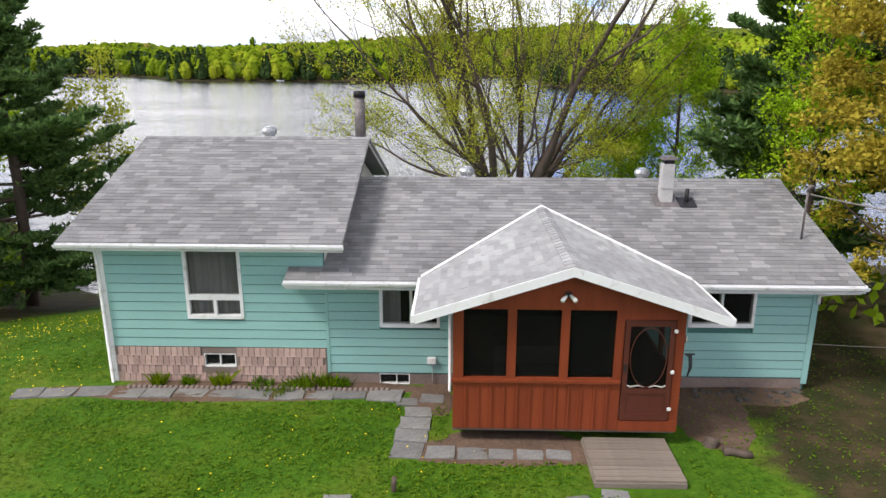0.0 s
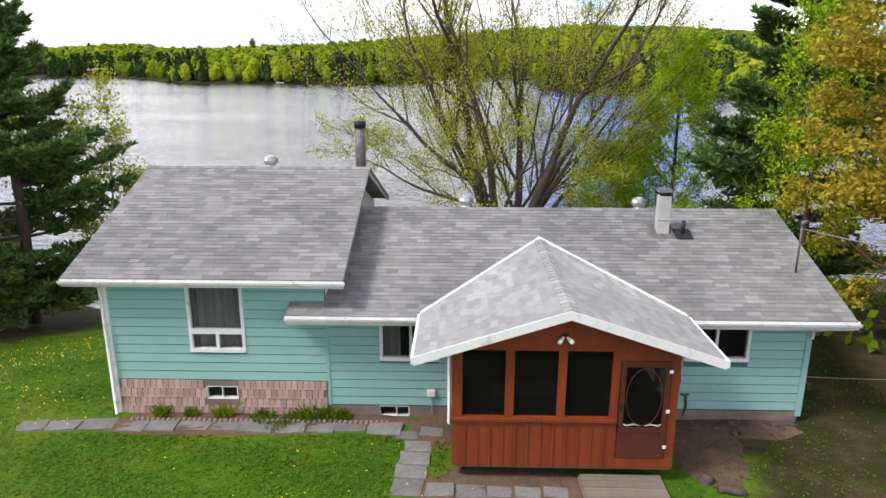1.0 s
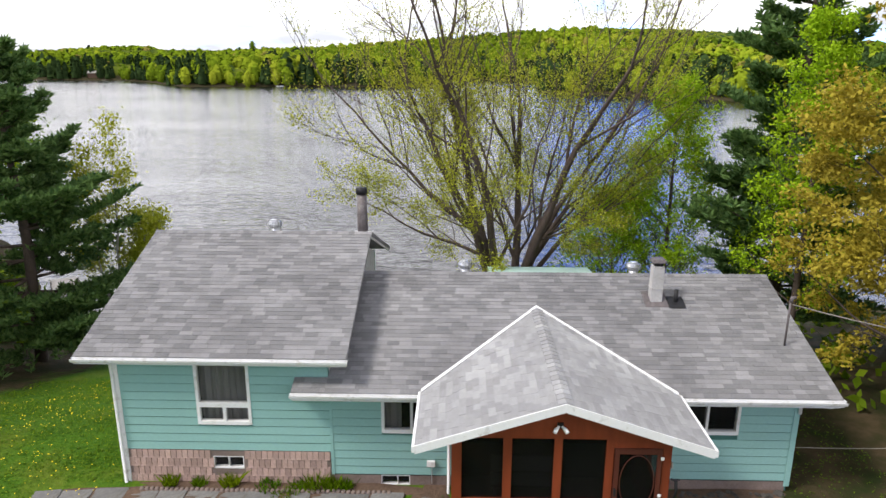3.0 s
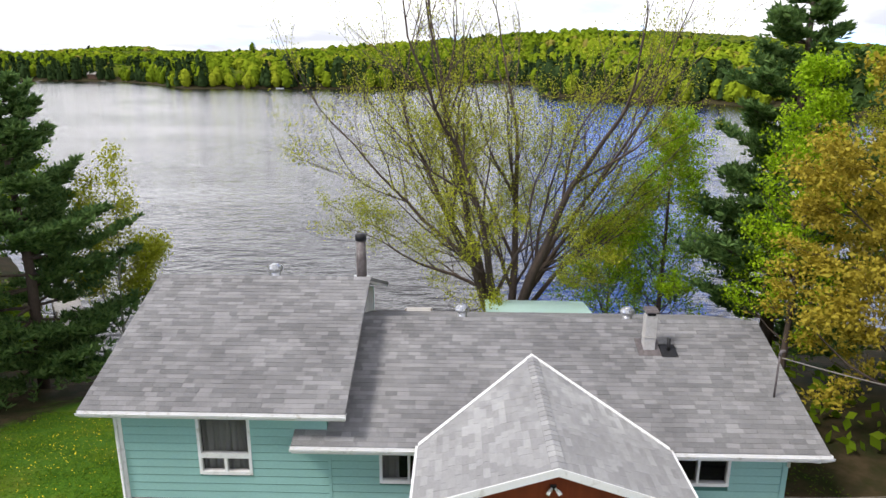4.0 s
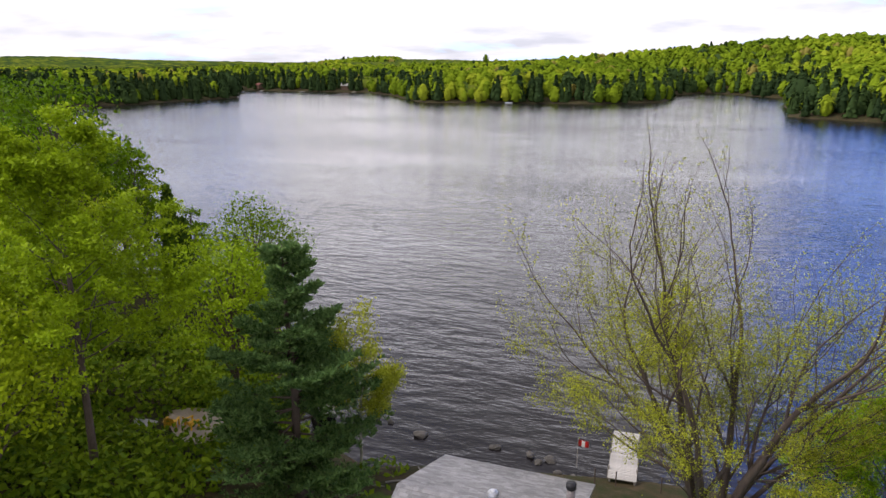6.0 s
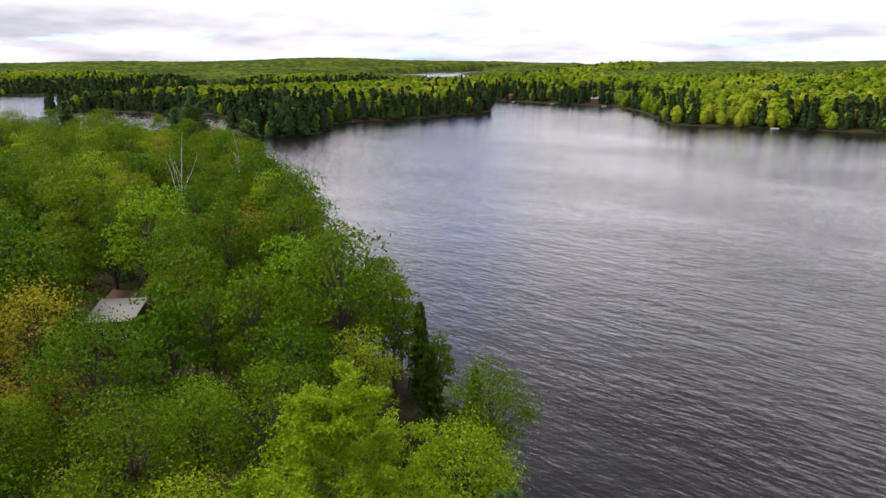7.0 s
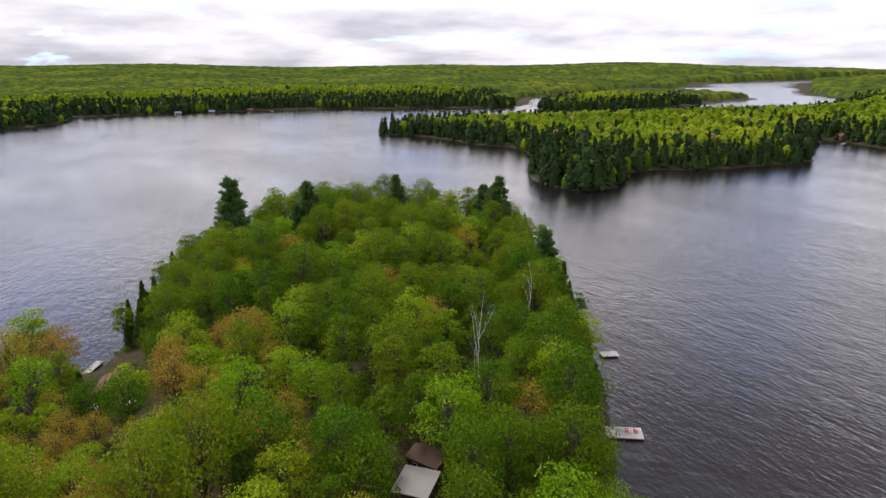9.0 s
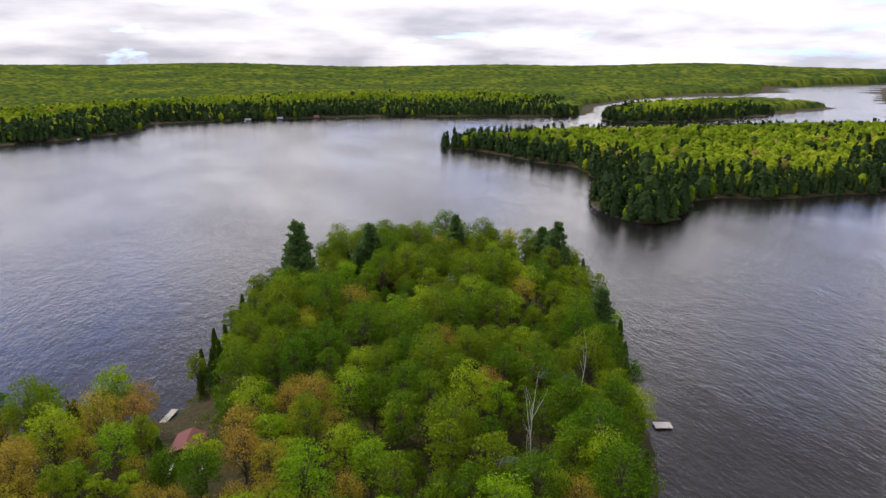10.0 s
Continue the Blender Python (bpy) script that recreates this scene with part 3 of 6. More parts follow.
def broadleaf_meshes(seed, height, radius, name, leaf, mat, amount=2200, size=0.36, clear=0.25, lobes=13, bark=None, tall=1.0, ragged=0.35):
    """A broadleaf tree: trunk, limbs that reach into clumps, and leaves on the clumps' outsides."""
    rng = np.random.default_rng(seed)
    s = Shape()
    top = height * 0.8
    s.tube([(0, 0, -0.4), (rng.normal(0, 0.04), rng.normal(0, 0.04), height * 0.35), (0, 0, top)], [height * 0.017, height * 0.012, 0.03], 7, cap=False)
    pieces = []
    cz, hz = height * (clear + 1) / 2, height * (1 - clear) / 2
    for i in range(lobes):
        # clumps spread evenly over the crown, the upper ones the larger
        g = (i + 0.5) / lobes
        up = 1 - 1.55 * g
        w = math.sqrt(max(0.0, 1 - up * up))
        a = i * 2.39996 + rng.normal(0, 0.35)
        k = rng.uniform(0.50, 0.86)
        c = np.array([math.cos(a) * w * radius * k, math.sin(a) * w * radius * k, cz + up * hz * rng.uniform(0.62, 0.88) * tall])
        r = radius * rng.uniform(0.20, 0.40) * (1.0 + 0.25 * up)
        s.tube([(0, 0, max(height * 0.15, c[2] - radius * 0.75)), tuple(c * np.array([0.55, 0.55, 1]) - np.array([0, 0, r * 0.35])), tuple(c + np.array([0, 0, r * 0.4]))], [0.10, 0.055, 0.015], 4, cap=False)
        m = int(amount / lobes * (0.6 + 0.8 * rng.random()))
        d = rand_dirs(rng, m)
        d[:, 2] = np.where(d[:, 2] < -0.25, -d[:, 2], d[:, 2])
        shell = r * (1 + rng.normal(0, ragged * 0.5, (m, 1)))
        pieces.append(leaf_quads(rng, c + d * shell * np.array([1, 1, 0.72]), size, d))
    V, Q = joined(pieces)
    return s.mesh(name + "_trunk", bark or M_BARK, True), fast_mesh(name + "_crown", V, Q, mat)


def birch_meshes(seed, height, name, mat, leaves=1500, dead=False):
    """A slim pale-barked tree of upright limbs, thinly leaved or bare."""
    rng = np.random.default_rng(seed)
    s, tips = Shape(), []
    grow(s, tips, rng, (0, 0, -0.3), (0.05, 0.02, 1), height * 0.5, height * 0.013, 3, 0.5, (2, 3), 0.42, 6)
    P = np.array([t[0] for t in tips])
    if dead:
        c = P[:6]
        V, Q = leaf_quads(rng, c, 0.05)
    else:
        n = max(1, leaves // len(P))
        c = np.repeat(P, n, 0) + rng.normal(0, height * 0.034, (len(P) * n, 3))
        V, Q = leaf_quads(rng, c, height * 0.0085)
    return s.mesh(name + "_trunk", M_BIRCH, True), fast_mesh(name + "_crown", V, Q, mat)


def cedar_meshes(seed, height, radius, name, mat, amount=1800):
    """A dense narrow cone, as cedars and young spruces are."""
    rng = np.random.default_rng(seed)
    s = Shape()
    s.tube([(0, 0, -0.3), (0, 0, height)], [height * 0.016, 0.02], 6)
    k = rng.random(amount) ** 0.75
    z = height * (0.06 + 0.94 * k)
    a = rng.uniform(0, 2 * np.pi, amount)
    r = radius * (1 - k) ** 0.8 * (0.75 + 0.35 * np.sin(a * 5 + k * 40)) * rng.uniform(0.6, 1.1, amount) + 0.05
    c = np.stack([np.cos(a) * r, np.sin(a) * r, z - r * 0.15], 1)
    d = np.stack([np.cos(a), np.sin(a), np.full(amount, -0.2)], 1)
    V, Q = leaf_quads(rng, c, height * 0.033, d, long=1.2)
    return s.mesh(name + "_trunk", M_BARK, True), fast_mesh(name + "_crown", V, Q, mat)


def plant(name, meshes, x, y, label, group="", turn=0.0, scale=1.0, category="tree"):
    return tree_thing(name, spot(x, y), meshes[0], meshes[1], label, category, group, turn, scale)


make_maple()
# trees that frame the house
plant("white_pine", pine_meshes(3, 14.1, 5.4, "broad_pine", 0.23, 0.10, 1.7, gap=1.55), -18.6, 28.3, "broad dark-green white pine with low limbs at the lawn's edge", turn=40)
plant("white_pine", pine_meshes(5, 16.9, 4.5, "tall_pine", 0.23, 0.12, 1.7, gap=1.45), 13.3, 26.3, "tall dark-green white pine beside the house", turn=10)
plant("birch_tree", birch_meshes(4, 8.6, "shore_birch", F_MAPLE, 11000), -16.3, 31.6, "slim birch with thin pale green leaves by the shore", turn=30)


def make_poplar(x, y, seed, height, radius, label, mat, leaves=22000, name="poplar_tree"):
    """An upright young tree: one leader, rising side limbs in a narrow cone, small bright leaves."""
    rng = np.random.default_rng(seed)
    s, tips = Shape(), []
    s.tube([(0, 0, -0.3), (0.06, 0.03, height * 0.5), (0, 0, height)], [height * 0.011, height * 0.007, 0.012], 7, cap=False)
    for k in range(34):
        f = 0.16 + 0.80 * (k + rng.random()) / 34
        a = k * 2.4 + rng.normal(0, 0.3)
        reach = radius * (1.12 - f) ** 0.75 * rng.uniform(0.75, 1.2)
        grow(s, tips, rng, (0, 0, f * height), (math.cos(a), math.sin(a), 0.75), reach * 0.62, 0.035 * (1.15 - f), 2, 0.35, (3, 3), 0.6, 5)
    P = np.array([t[0] for t in tips])
    n = max(1, leaves // len(P))
    c = np.repeat(P, n, 0) + rng.normal(0, 0.16, (len(P) * n, 3))
    V, Q = leaf_quads(rng, c, 0.06)
    ob = thing(name, pose(*spot(x, y), 0, 0, 0), label, "tree")
    part("trunk", s, M_BARK, ob, smooth=True)
    part("crown", fast_mesh("poplar_crown", V, Q, mat), None, ob)


def make_layered_maple(x, y, seed, height, radius, label, mat, leaves=46000, name="red_maple", low=0.2, leaf=0.07):
    """A forked trunk with wide limbs at every height and sprays of small leaves on them."""
    rng = np.random.default_rng(seed)
    s, tips = Shape(), []
    s.tube([(0, 0, -0.3), (0.1, 0.05, height * 0.4), (0.25, 0, height * 0.72), (0.2, 0.1, height * 0.93)], [height * 0.014, height * 0.010, height * 0.006, 0.02], 8, cap=False)
    for k in range(30):
        f = low + (0.93 - low) * (k + rng.random()) / 30
        a = k * 2.4 + rng.normal(0, 0.3)
        q = (f - low) / (0.95 - low)
        reach = radius * (1.06 - 0.66 * q) * rng.uniform(0.75, 1.15)
        grow(s, tips, rng, (0.2 * f, 0, f * height), (math.cos(a), math.sin(a), 0.35 + 0.7 * q), reach * 0.5, 0.06 * (1.2 - f), 3, 0.12, (2, 3), 0.55, 5)
    P = np.array([t[0] for t in tips])
    n = max(1, leaves // len(P))
    c = np.repeat(P, n, 0) + rng.normal(0, 1, (len(P) * n, 3)) * np.array([0.24, 0.24, 0.13])
    V, Q = leaf_quads(rng, c, leaf, np.tile((0, 0, 0.7), (len(c), 1)))
    ob = thing(name, pose(*spot(x, y), 0, 0, 0), label, "tree")
    part("trunk", s, M_BARK, ob, smooth=True)
    part("crown", fast_mesh("red_maple_crown", V, Q, mat), None, ob)


make_layered_maple(13.2, 17.2, 21, 12.8, 4.4, "young maple with orange-yellow spring leaves at the house end", F_GOLD, 80000, low=0.12)
make_layered_maple(16.2, 14.6, 24, 12.0, 4.2, "maple with orange-yellow leaves over the drive side", F_GOLD, 46000)
make_layered_maple(18.2, 21.6, 22, 13.5, 4.4, "maple with yellow-green spring leaves beside the pines", F_MAPLE, 50000)
make_layered_maple(19.5, 27.5, 25, 14.0, 4.4, "tall maple with yellow-green spring leaves beside a pine", F_MAPLE, 34000)
make_poplar(12.0, 22.3, 26, 12.3, 2.2, "slim poplar with bright lime leaves between a pine and a maple", F_POPLAR, 16000)
make_poplar(9.6, 29.0, 27, 11.6, 3.0, "upright young poplar with bright green leaves beside a pine", F_POPLAR, 24000)
make_poplar(7.7, 30.8, 28, 7.2, 3.2, "low spreading young tree with bright green leaves", F_POPLAR, 16000, "young_tree")
make_layered_maple(-27.8, 23.6, 31, 17.2, 5.9, "tall open maple with yellow-green leaves at the wood's edge", F_BRIGHT, 60000, "tall_maple", 0.36, 0.10)

# kinds of forest trees, each built once
GREEN_KINDS = [broadleaf_meshes(100 + i, h, r, "green_tree", 0.4, F_GREEN, n, 0.20, c, l, tall=1.0, ragged=0.28)
               for i, (h, r, n, c, l) in enumerate([(17, 5.4, 4300, 0.16, 38), (15.5, 4.8, 3700, 0.12, 32), (18.5, 6.0, 4800, 0.2, 44), (14, 3.6, 2600, 0.1, 24), (17.5, 4.0, 3200, 0.12, 30)])]
NEAR_KINDS = [broadleaf_meshes(120 + i, h, r, "near_tree", 0.2, m, 9000, 0.13, 0.10, 40, ragged=0.6) for i, (h, r, m) in enumerate([(15, 5.0, F_GREEN), (13, 4.6, F_BRIGHT), (16, 5.2, F_GREEN)])]
BRIGHT_KINDS = [broadleaf_meshes(130 + i, h, r, "bright_tree", 0.4, F_BRIGHT, n, 0.20, 0.12, l, ragged=0.3) for i, (h, r, n, l) in enumerate([(15, 4.6, 3200, 30), (12, 3.6, 2300, 22), (17, 5.2, 3900, 36)])]
ORANGE_KINDS = [broadleaf_meshes(150 + i, h, r, "orange_tree", 0.4, F_ORANGE, n, 0.17, 0.18, l, ragged=0.8) for i, (h, r, n, l) in enumerate([(13, 4.2, 2800, 26), (15, 4.8, 3200, 30)])]
PINE_KINDS = [pine_meshes(170 + i, h, r, "forest_pine", 0.6, 0.2, 0.3) for i, (h, r) in enumerate([(17, 4.2), (20, 4.6), (14, 3.6)])]
CEDAR_KINDS = [cedar_meshes(180 + i, h, r, "cedar", m, 1150) for i, (h, r, m) in enumerate([(11, 2.4, F_CEDAR), (9, 2.0, F_PINE), (13, 2.2, F_CEDAR)])]
DEAD_KINDS = [birch_meshes(190 + i, 15 + i, "bare_birch", F_GREEN, dead=True) for i in range(2)]
KINDS = {
    "green": ("broadleaf_tree", GREEN_KINDS[:3], "round-crowned broadleaf tree in fresh green leaf", "green trees of the wood"),
    "near": ("leafy_tree", NEAR_KINDS, "leafy broadleaf tree with low limbs at the wood's edge", "trees at the wood's edge"),
    "slim": ("slender_tree", GREEN_KINDS[3:], "smaller narrow-crowned broadleaf tree in fresh green leaf", "slender trees of the wood"),
    "bright": ("bright_forest_tree", BRIGHT_KINDS, "broadleaf tree in bright yellow-green new leaf", "bright trees of the wood"),
    "orange": ("orange_maple", ORANGE_KINDS, "maple with orange-brown spring leaves in the wood", "orange maples of the wood"),
    "pine": ("forest_pine", PINE_KINDS, "dark tall pine standing above the wood", "pines of the wood"),
    "cedar": ("cedar_tree", CEDAR_KINDS, "dense narrow cedar by the shore", "cedars of the shore"),
    "dead": ("bare_birch", DEAD_KINDS, "bare white birch among green trees", "bare birches"),
}
CLEAR = [(-26, -30, 40, 42), (40, -80, 60, 36)]     # the yard: x0, y0, x1, y1
GLADES = [(-84, 36, 8), (-77, 33, 7), (-71, 30, 6), (-65, 27.5, 4.5),  (-93, 43, 4), (-112, 58, 4), (-106, 79, 4), (-146, 88, 5), (-138, 85, 3), (-222, 84, 7), (-212, 80, 5), (-221, 117, 6), (-214, 113, 4), (-144, -5, 9), (-134, -5, 6), (-29, 31, 5), (-24, 34, 4), (-28, 23, 4), (-165, -8, 8), (-155, -7, 9), (-172, 0, 8), (-176, -16, 8), (-35, 38, 7), (-89, 78, 6), (-85, 74, 6), (-79, 68, 5), (0, 0, 9), (-218, 84, 6)]


def sow_wood():
    """The wood on the home shore, tree by tree."""
    rng = random.Random(4)
    placed = []

    def put(kind, x, y, scale=1.0):
        name, kinds, label, group = KINDS[kind]
        meshes = kinds[rng.randrange(len(kinds))]
        plant(name, meshes, x, y, label, group, rng.uniform(0, 360), scale)
        placed.append((x, y))

    # landmarks
    for kind, x, y, s in [("pine", -245.7, 34.6, 1.75), ("pine", -249, 63, 1.7), ("pine", -247, 58, 1.0), ("cedar", -235, 22, 1.2), ("pine", -259, 103, 1.15), ("pine", -164, 113, 1.3), ("pine", -238, 133, 1.5), ("pine", -231, 133, 1.3), ("pine", -224, 132, 1.35), ("cedar", -211, 131, 1.4), ("cedar", -143, 108, 1.2),
                          ("dead", -112, 62.6, 1.15), ("dead", -108, 60, 0.8), ("dead", -135, 88, 1.05), ("bright", -45, 42, 0.72), ("near", -34, 17, 0.9), ("near", -39, 27, 1.0), ("green", -92, 15, 1.25), ("green", -92, 6, 1.2),
                          ("orange", -100, 9, 0.9), ("orange", -70, 22, 1.0), ("orange", -62, 14, 0.95), ("orange", -108, -2, 0.8), ("green", -81, 27, 1.0), ("bright", -83, 44, 0.9), ("cedar", -98, 80, 1.0), ("cedar", -104, 86, 0.8)]:
        put(kind, x, y, s)
    tries = 0
    while tries < 12000:
        tries += 1
        x, y = rng.uniform(-296, -16), rng.uniform(-110, 152)
        d = float(shore_distance(np.array([x]), np.array([y]), HOME)[0])
        if d < 1.5 or any(x0 < x < x1 and y0 < y < y1 for x0, y0, x1, y1 in CLEAR):
            continue
        if x > -40 and y < 5 and math.hypot(x, y) < 30:
            continue
        if any((x - gx) ** 2 + (y - gy) ** 2 < r * r for gx, gy, r in GLADES):
            continue
        shore = d < 6
        near = 3.0 if shore else 5.6
        if any((x - a) ** 2 + (y - b) ** 2 < near * near for a, b in placed):
            continue
        u = rng.random()
        if math.hypot(x, y) < 58:
            put("near", x, y, rng.uniform(0.8, 1.1))
            continue
        south = x > -155 and y < 24
        if shore:
            kind = "cedar" if u < 0.62 else "slim" if u < 0.92 else "bright"
        elif south:
            kind = "orange" if u < 0.44 else "bright" if u < 0.74 else "green" if u < 0.84 else "slim" if u < 0.96 else "cedar"
        else:
            kind = "green" if u < 0.50 else "slim" if u < 0.80 else "bright" if u < 0.93 else "orange" if u < 0.97 else "cedar"
        put(kind, x, y, rng.uniform(0.66, 1.2) * (0.85 if shore else 1.0))
    # the wood on the other side of the yard, and beyond the pines
    for x, y, kind, s in [(23, 31, "near", 0.8), (27, 24, "near", 0.9), (21, 19, "near", 0.7), (24, 13, "near", 0.8), (30, 34, "near", 0.8), (36, 27, "green", 0.9), (38, 38, "cedar", 1.0), (46, 33, "pine", 0.9), (31, 16, "green", 0.9), (22, 6, "green", 0.7)]:
        put(kind, x, y, s)
    return placed


WOOD = sow_wood()


def sow_far():
    """Far woods: thousands of small ragged crowns in two joined meshes."""
    rng = np.random.default_rng(77)
    bodies = []

    def crowns(P, tone, H, leaf_n, conifer, low):
        n = len(P)
        u = rand_dirs(rng, n * leaf_n).reshape(n, leaf_n, 3)
        R = H * np.where(conifer, 0.25, 0.36)
        k = rng.random((n, leaf_n))
        cz = np.where(conifer[:, None], k * H[:, None], (low[:, None] + (0.97 - low[:, None]) * (u[:, :, 2] * 0.5 + 0.5)) * H[:, None])
        w = np.where(conifer[:, None], (1 - k) * 1.1 + 0.05, 1.0)
        c = np.stack([P[:, None, 0] + u[:, :, 0] * R[:, None] * w, P[:, None, 1] + u[:, :, 1] * R[:, None] * w, P[:, None, 2] + cz], -1)
        size = np.repeat((H * np.where(conifer, 0.62, 0.62) / math.sqrt(leaf_n))[:, None], leaf_n, 1).reshape(-1, 1)
        nrm = (u + np.array([0, 0, 0.6])).reshape(-1, 3) + rand_dirs(rng, n * leaf_n) * 0.22
        nrm /= np.linalg.norm(nrm, axis=1, keepdims=True)
        a = np.cross(nrm, rand_dirs(rng, len(nrm)))
        a /= np.linalg.norm(a, axis=1, keepdims=True) + 1e-9
        b = np.cross(nrm, a)
        c = c.reshape(-1, 3)
        s = size * rng.uniform(0.6, 1.5, size.shape)
        V = np.stack([c - a * s, c - b * s, c + a * s, c + b * s], 1).reshape(-1, 3)
        t = np.repeat(np.repeat(tone, leaf_n), 4)
        # the closed body of each crown, lumpy, under its leaves
        s_ = np.array([0.0, 0.2, 0.45, 0.72, 0.93, 1.0])
        seg = 7
        th = np.linspace(0, 2 * np.pi, seg, endpoint=False)[None, None, :] + rng.uniform(0, 6.28, (n, 1, 1))
        oval = np.array([0.55, 0.92, 1.0, 0.85, 0.45, 0.06])
        cone = np.array([0.85, 0.95, 0.66, 0.36, 0.12, 0.02])
        rad = np.where(conifer[:, None], cone, oval)[:, :, None] * (R * 0.80)[:, None, None] * rng.uniform(0.74, 1.16, (n, 6, seg))
        base = np.where(conifer, 0.0, low)[:, None, None]
        hz = (base + (0.98 - base) * s_[None, :, None]) * H[:, None, None] + rng.uniform(-0.03, 0.03, (n, 6, seg)) * H[:, None, None]
        B = np.stack([P[:, None, None, 0] + rad * np.cos(th), P[:, None, None, 1] + rad * np.sin(th), P[:, None, None, 2] + hz], -1).reshape(-1, 3)
        j = np.arange(seg)
        one = np.concatenate([np.stack([r * seg + j, r * seg + (j + 1) % seg, (r + 1) * seg + (j + 1) % seg, (r + 1) * seg + j], 1) for r in range(5)])
        BQ = (one[None] + (np.arange(n) * 6 * seg)[:, None, None]).reshape(-1, 4)
        k0 = sum(len(b[0]) for b in bodies)
        bodies.append((B, BQ + k0, np.repeat(tone, 6 * seg)))
        return V, t

    def scatter(poly, spacing, near, far, belt):
        px = np.array(poly)
        lo, hi = px.min(0), px.max(0)
        lo, hi = np.maximum(lo, (-2200, -600)), np.minimum(hi, (900, 2200))
        xs, ys = np.arange(lo[0], hi[0], spacing), np.arange(lo[1], hi[1], spacing)
        X, Y = np.meshgrid(xs, ys)
        X, Y = X.ravel(), Y.ravel()
        X = X + rng.uniform(-0.45, 0.45, X.shape) * spacing
        Y = Y + rng.uniform(-0.45, 0.45, Y.shape) * spacing
        r = np.hypot(X, Y)
        az = np.degrees(np.arctan2(-X, Y))
        ok = (r > near) & (r < far) & (az > -48) & (az < 112)
        X, Y = X[ok], Y[ok]
        d = shore_distance(X, Y, poly)
        ok = (d > 0.4) & (d < belt)
        return X[ok], Y[ok], d[ok]

    vs, ts = [], []
    for poly, spacing, near, far, belt, leaf_n in [(MAIN, 6.2, 200, 620, 90, 84), (MAIN, 7.5, 620, 1000, 150, 44), (MAIN, 8.0, 200, 620, 400, 30), (ISLET, 8, 0, 1400, 400, 22), (WEST, 7.5, 700, 1250, 55, 26), (WEST, 11, 700, 1500, 260, 20), (MAIN, 12, 1000, 1700, 260, 16), (HOME, 10, 55, 420, 400, 30)]:
        x, y, d = scatter(poly, spacing, near, far, belt)
        if poly is MAIN and spacing == 8.0:
            ok = d > 90
            x, y, d = x[ok], y[ok], d[ok]
        if poly is WEST and spacing == 11:
            ok = d > 55
            x, y, d = x[ok], y[ok], d[ok]
        if poly is HOME:
            ok = ((x > 42) | (y < -112)) & (y > -400)
            x, y, d = x[ok], y[ok], d[ok]
        z = ground_height(x, y)
        edge = d < rng.uniform(6, 34, len(d)) * np.where(x < -290, 1.6, 1.0)
        head = (np.hypot(x + 345, y - 262) < 42)
        u = rng.random(len(d))
        stand = 0.5 + 0.5 * np.sin(x * 0.045 + 2.0 * np.sin(y * 0.03)) * np.sin(y * 0.05 + 1.3 * np.sin(x * 0.02) + 1)
        dark = (edge & (u < np.where(x < -290, 0.9, 0.12 + 0.85 * stand))) | (u < 0.03 + 0.10 * stand) | (head & (u < 0.93))
        west = poly is WEST
        if west:
            dark |= (d < 110) & (u < 0.9)
        mood = 0.5 + 0.5 * np.sin(x * 0.021 + 1.1 * np.sin(y * 0.017)) * np.cos(y * 0.019 + 0.7)
        tone = np.where(dark, rng.uniform(0, 0.3, len(d)), np.clip(0.42 + 0.36 * mood + rng.normal(0, 0.09, len(d)), 0.37, 0.88))
        tone = np.where((~dark) & (rng.random(len(d)) < 0.03), 0.98, tone)
        H = np.where(dark, rng.uniform(8, 16, len(d)), rng.uniform(8.5, 15.5, len(d))) * np.where(edge & ~dark, 0.8, 1.0)
        H = np.where(head, H * 1.2, H) * np.where(dark & edge, 1.12, 1.0)
        V, t = crowns(np.stack([x, y, z], 1), tone, H, leaf_n, dark & (rng.random(len(d)) < 0.85), np.where(edge, 0.0, 0.12))
        vs.append(V)
        ts.append(t)
    # one lone pine high above the far wood
    V, t = crowns(np.array([[-193, 688, 27.0]]), np.array([0.36]), np.array([9.0]), 70, np.array([False]), np.array([0.0]))
    vs.append(V)
    ts.append(t)
    V, t = np.concatenate(vs), np.concatenate(ts)
    Q = np.arange(len(V)).reshape(-1, 4)
    tagged(new("far_wood", fast_mesh("far_wood", V, Q, M_FAR, t)), "mixed spring wood of dark conifers and yellow-green trees along the shores", "forest", kind="stuff")
    body = fast_mesh("far_crowns", np.concatenate([b[0] for b in bodies]), np.concatenate([b[1] for b in bodies]), M_FAR, np.concatenate([b[2] for b in bodies]), True)
    tagged(new("far_crowns", body), "rounded and pointed tree crowns of the woods across the lake", "forest", kind="stuff")


sow_far()


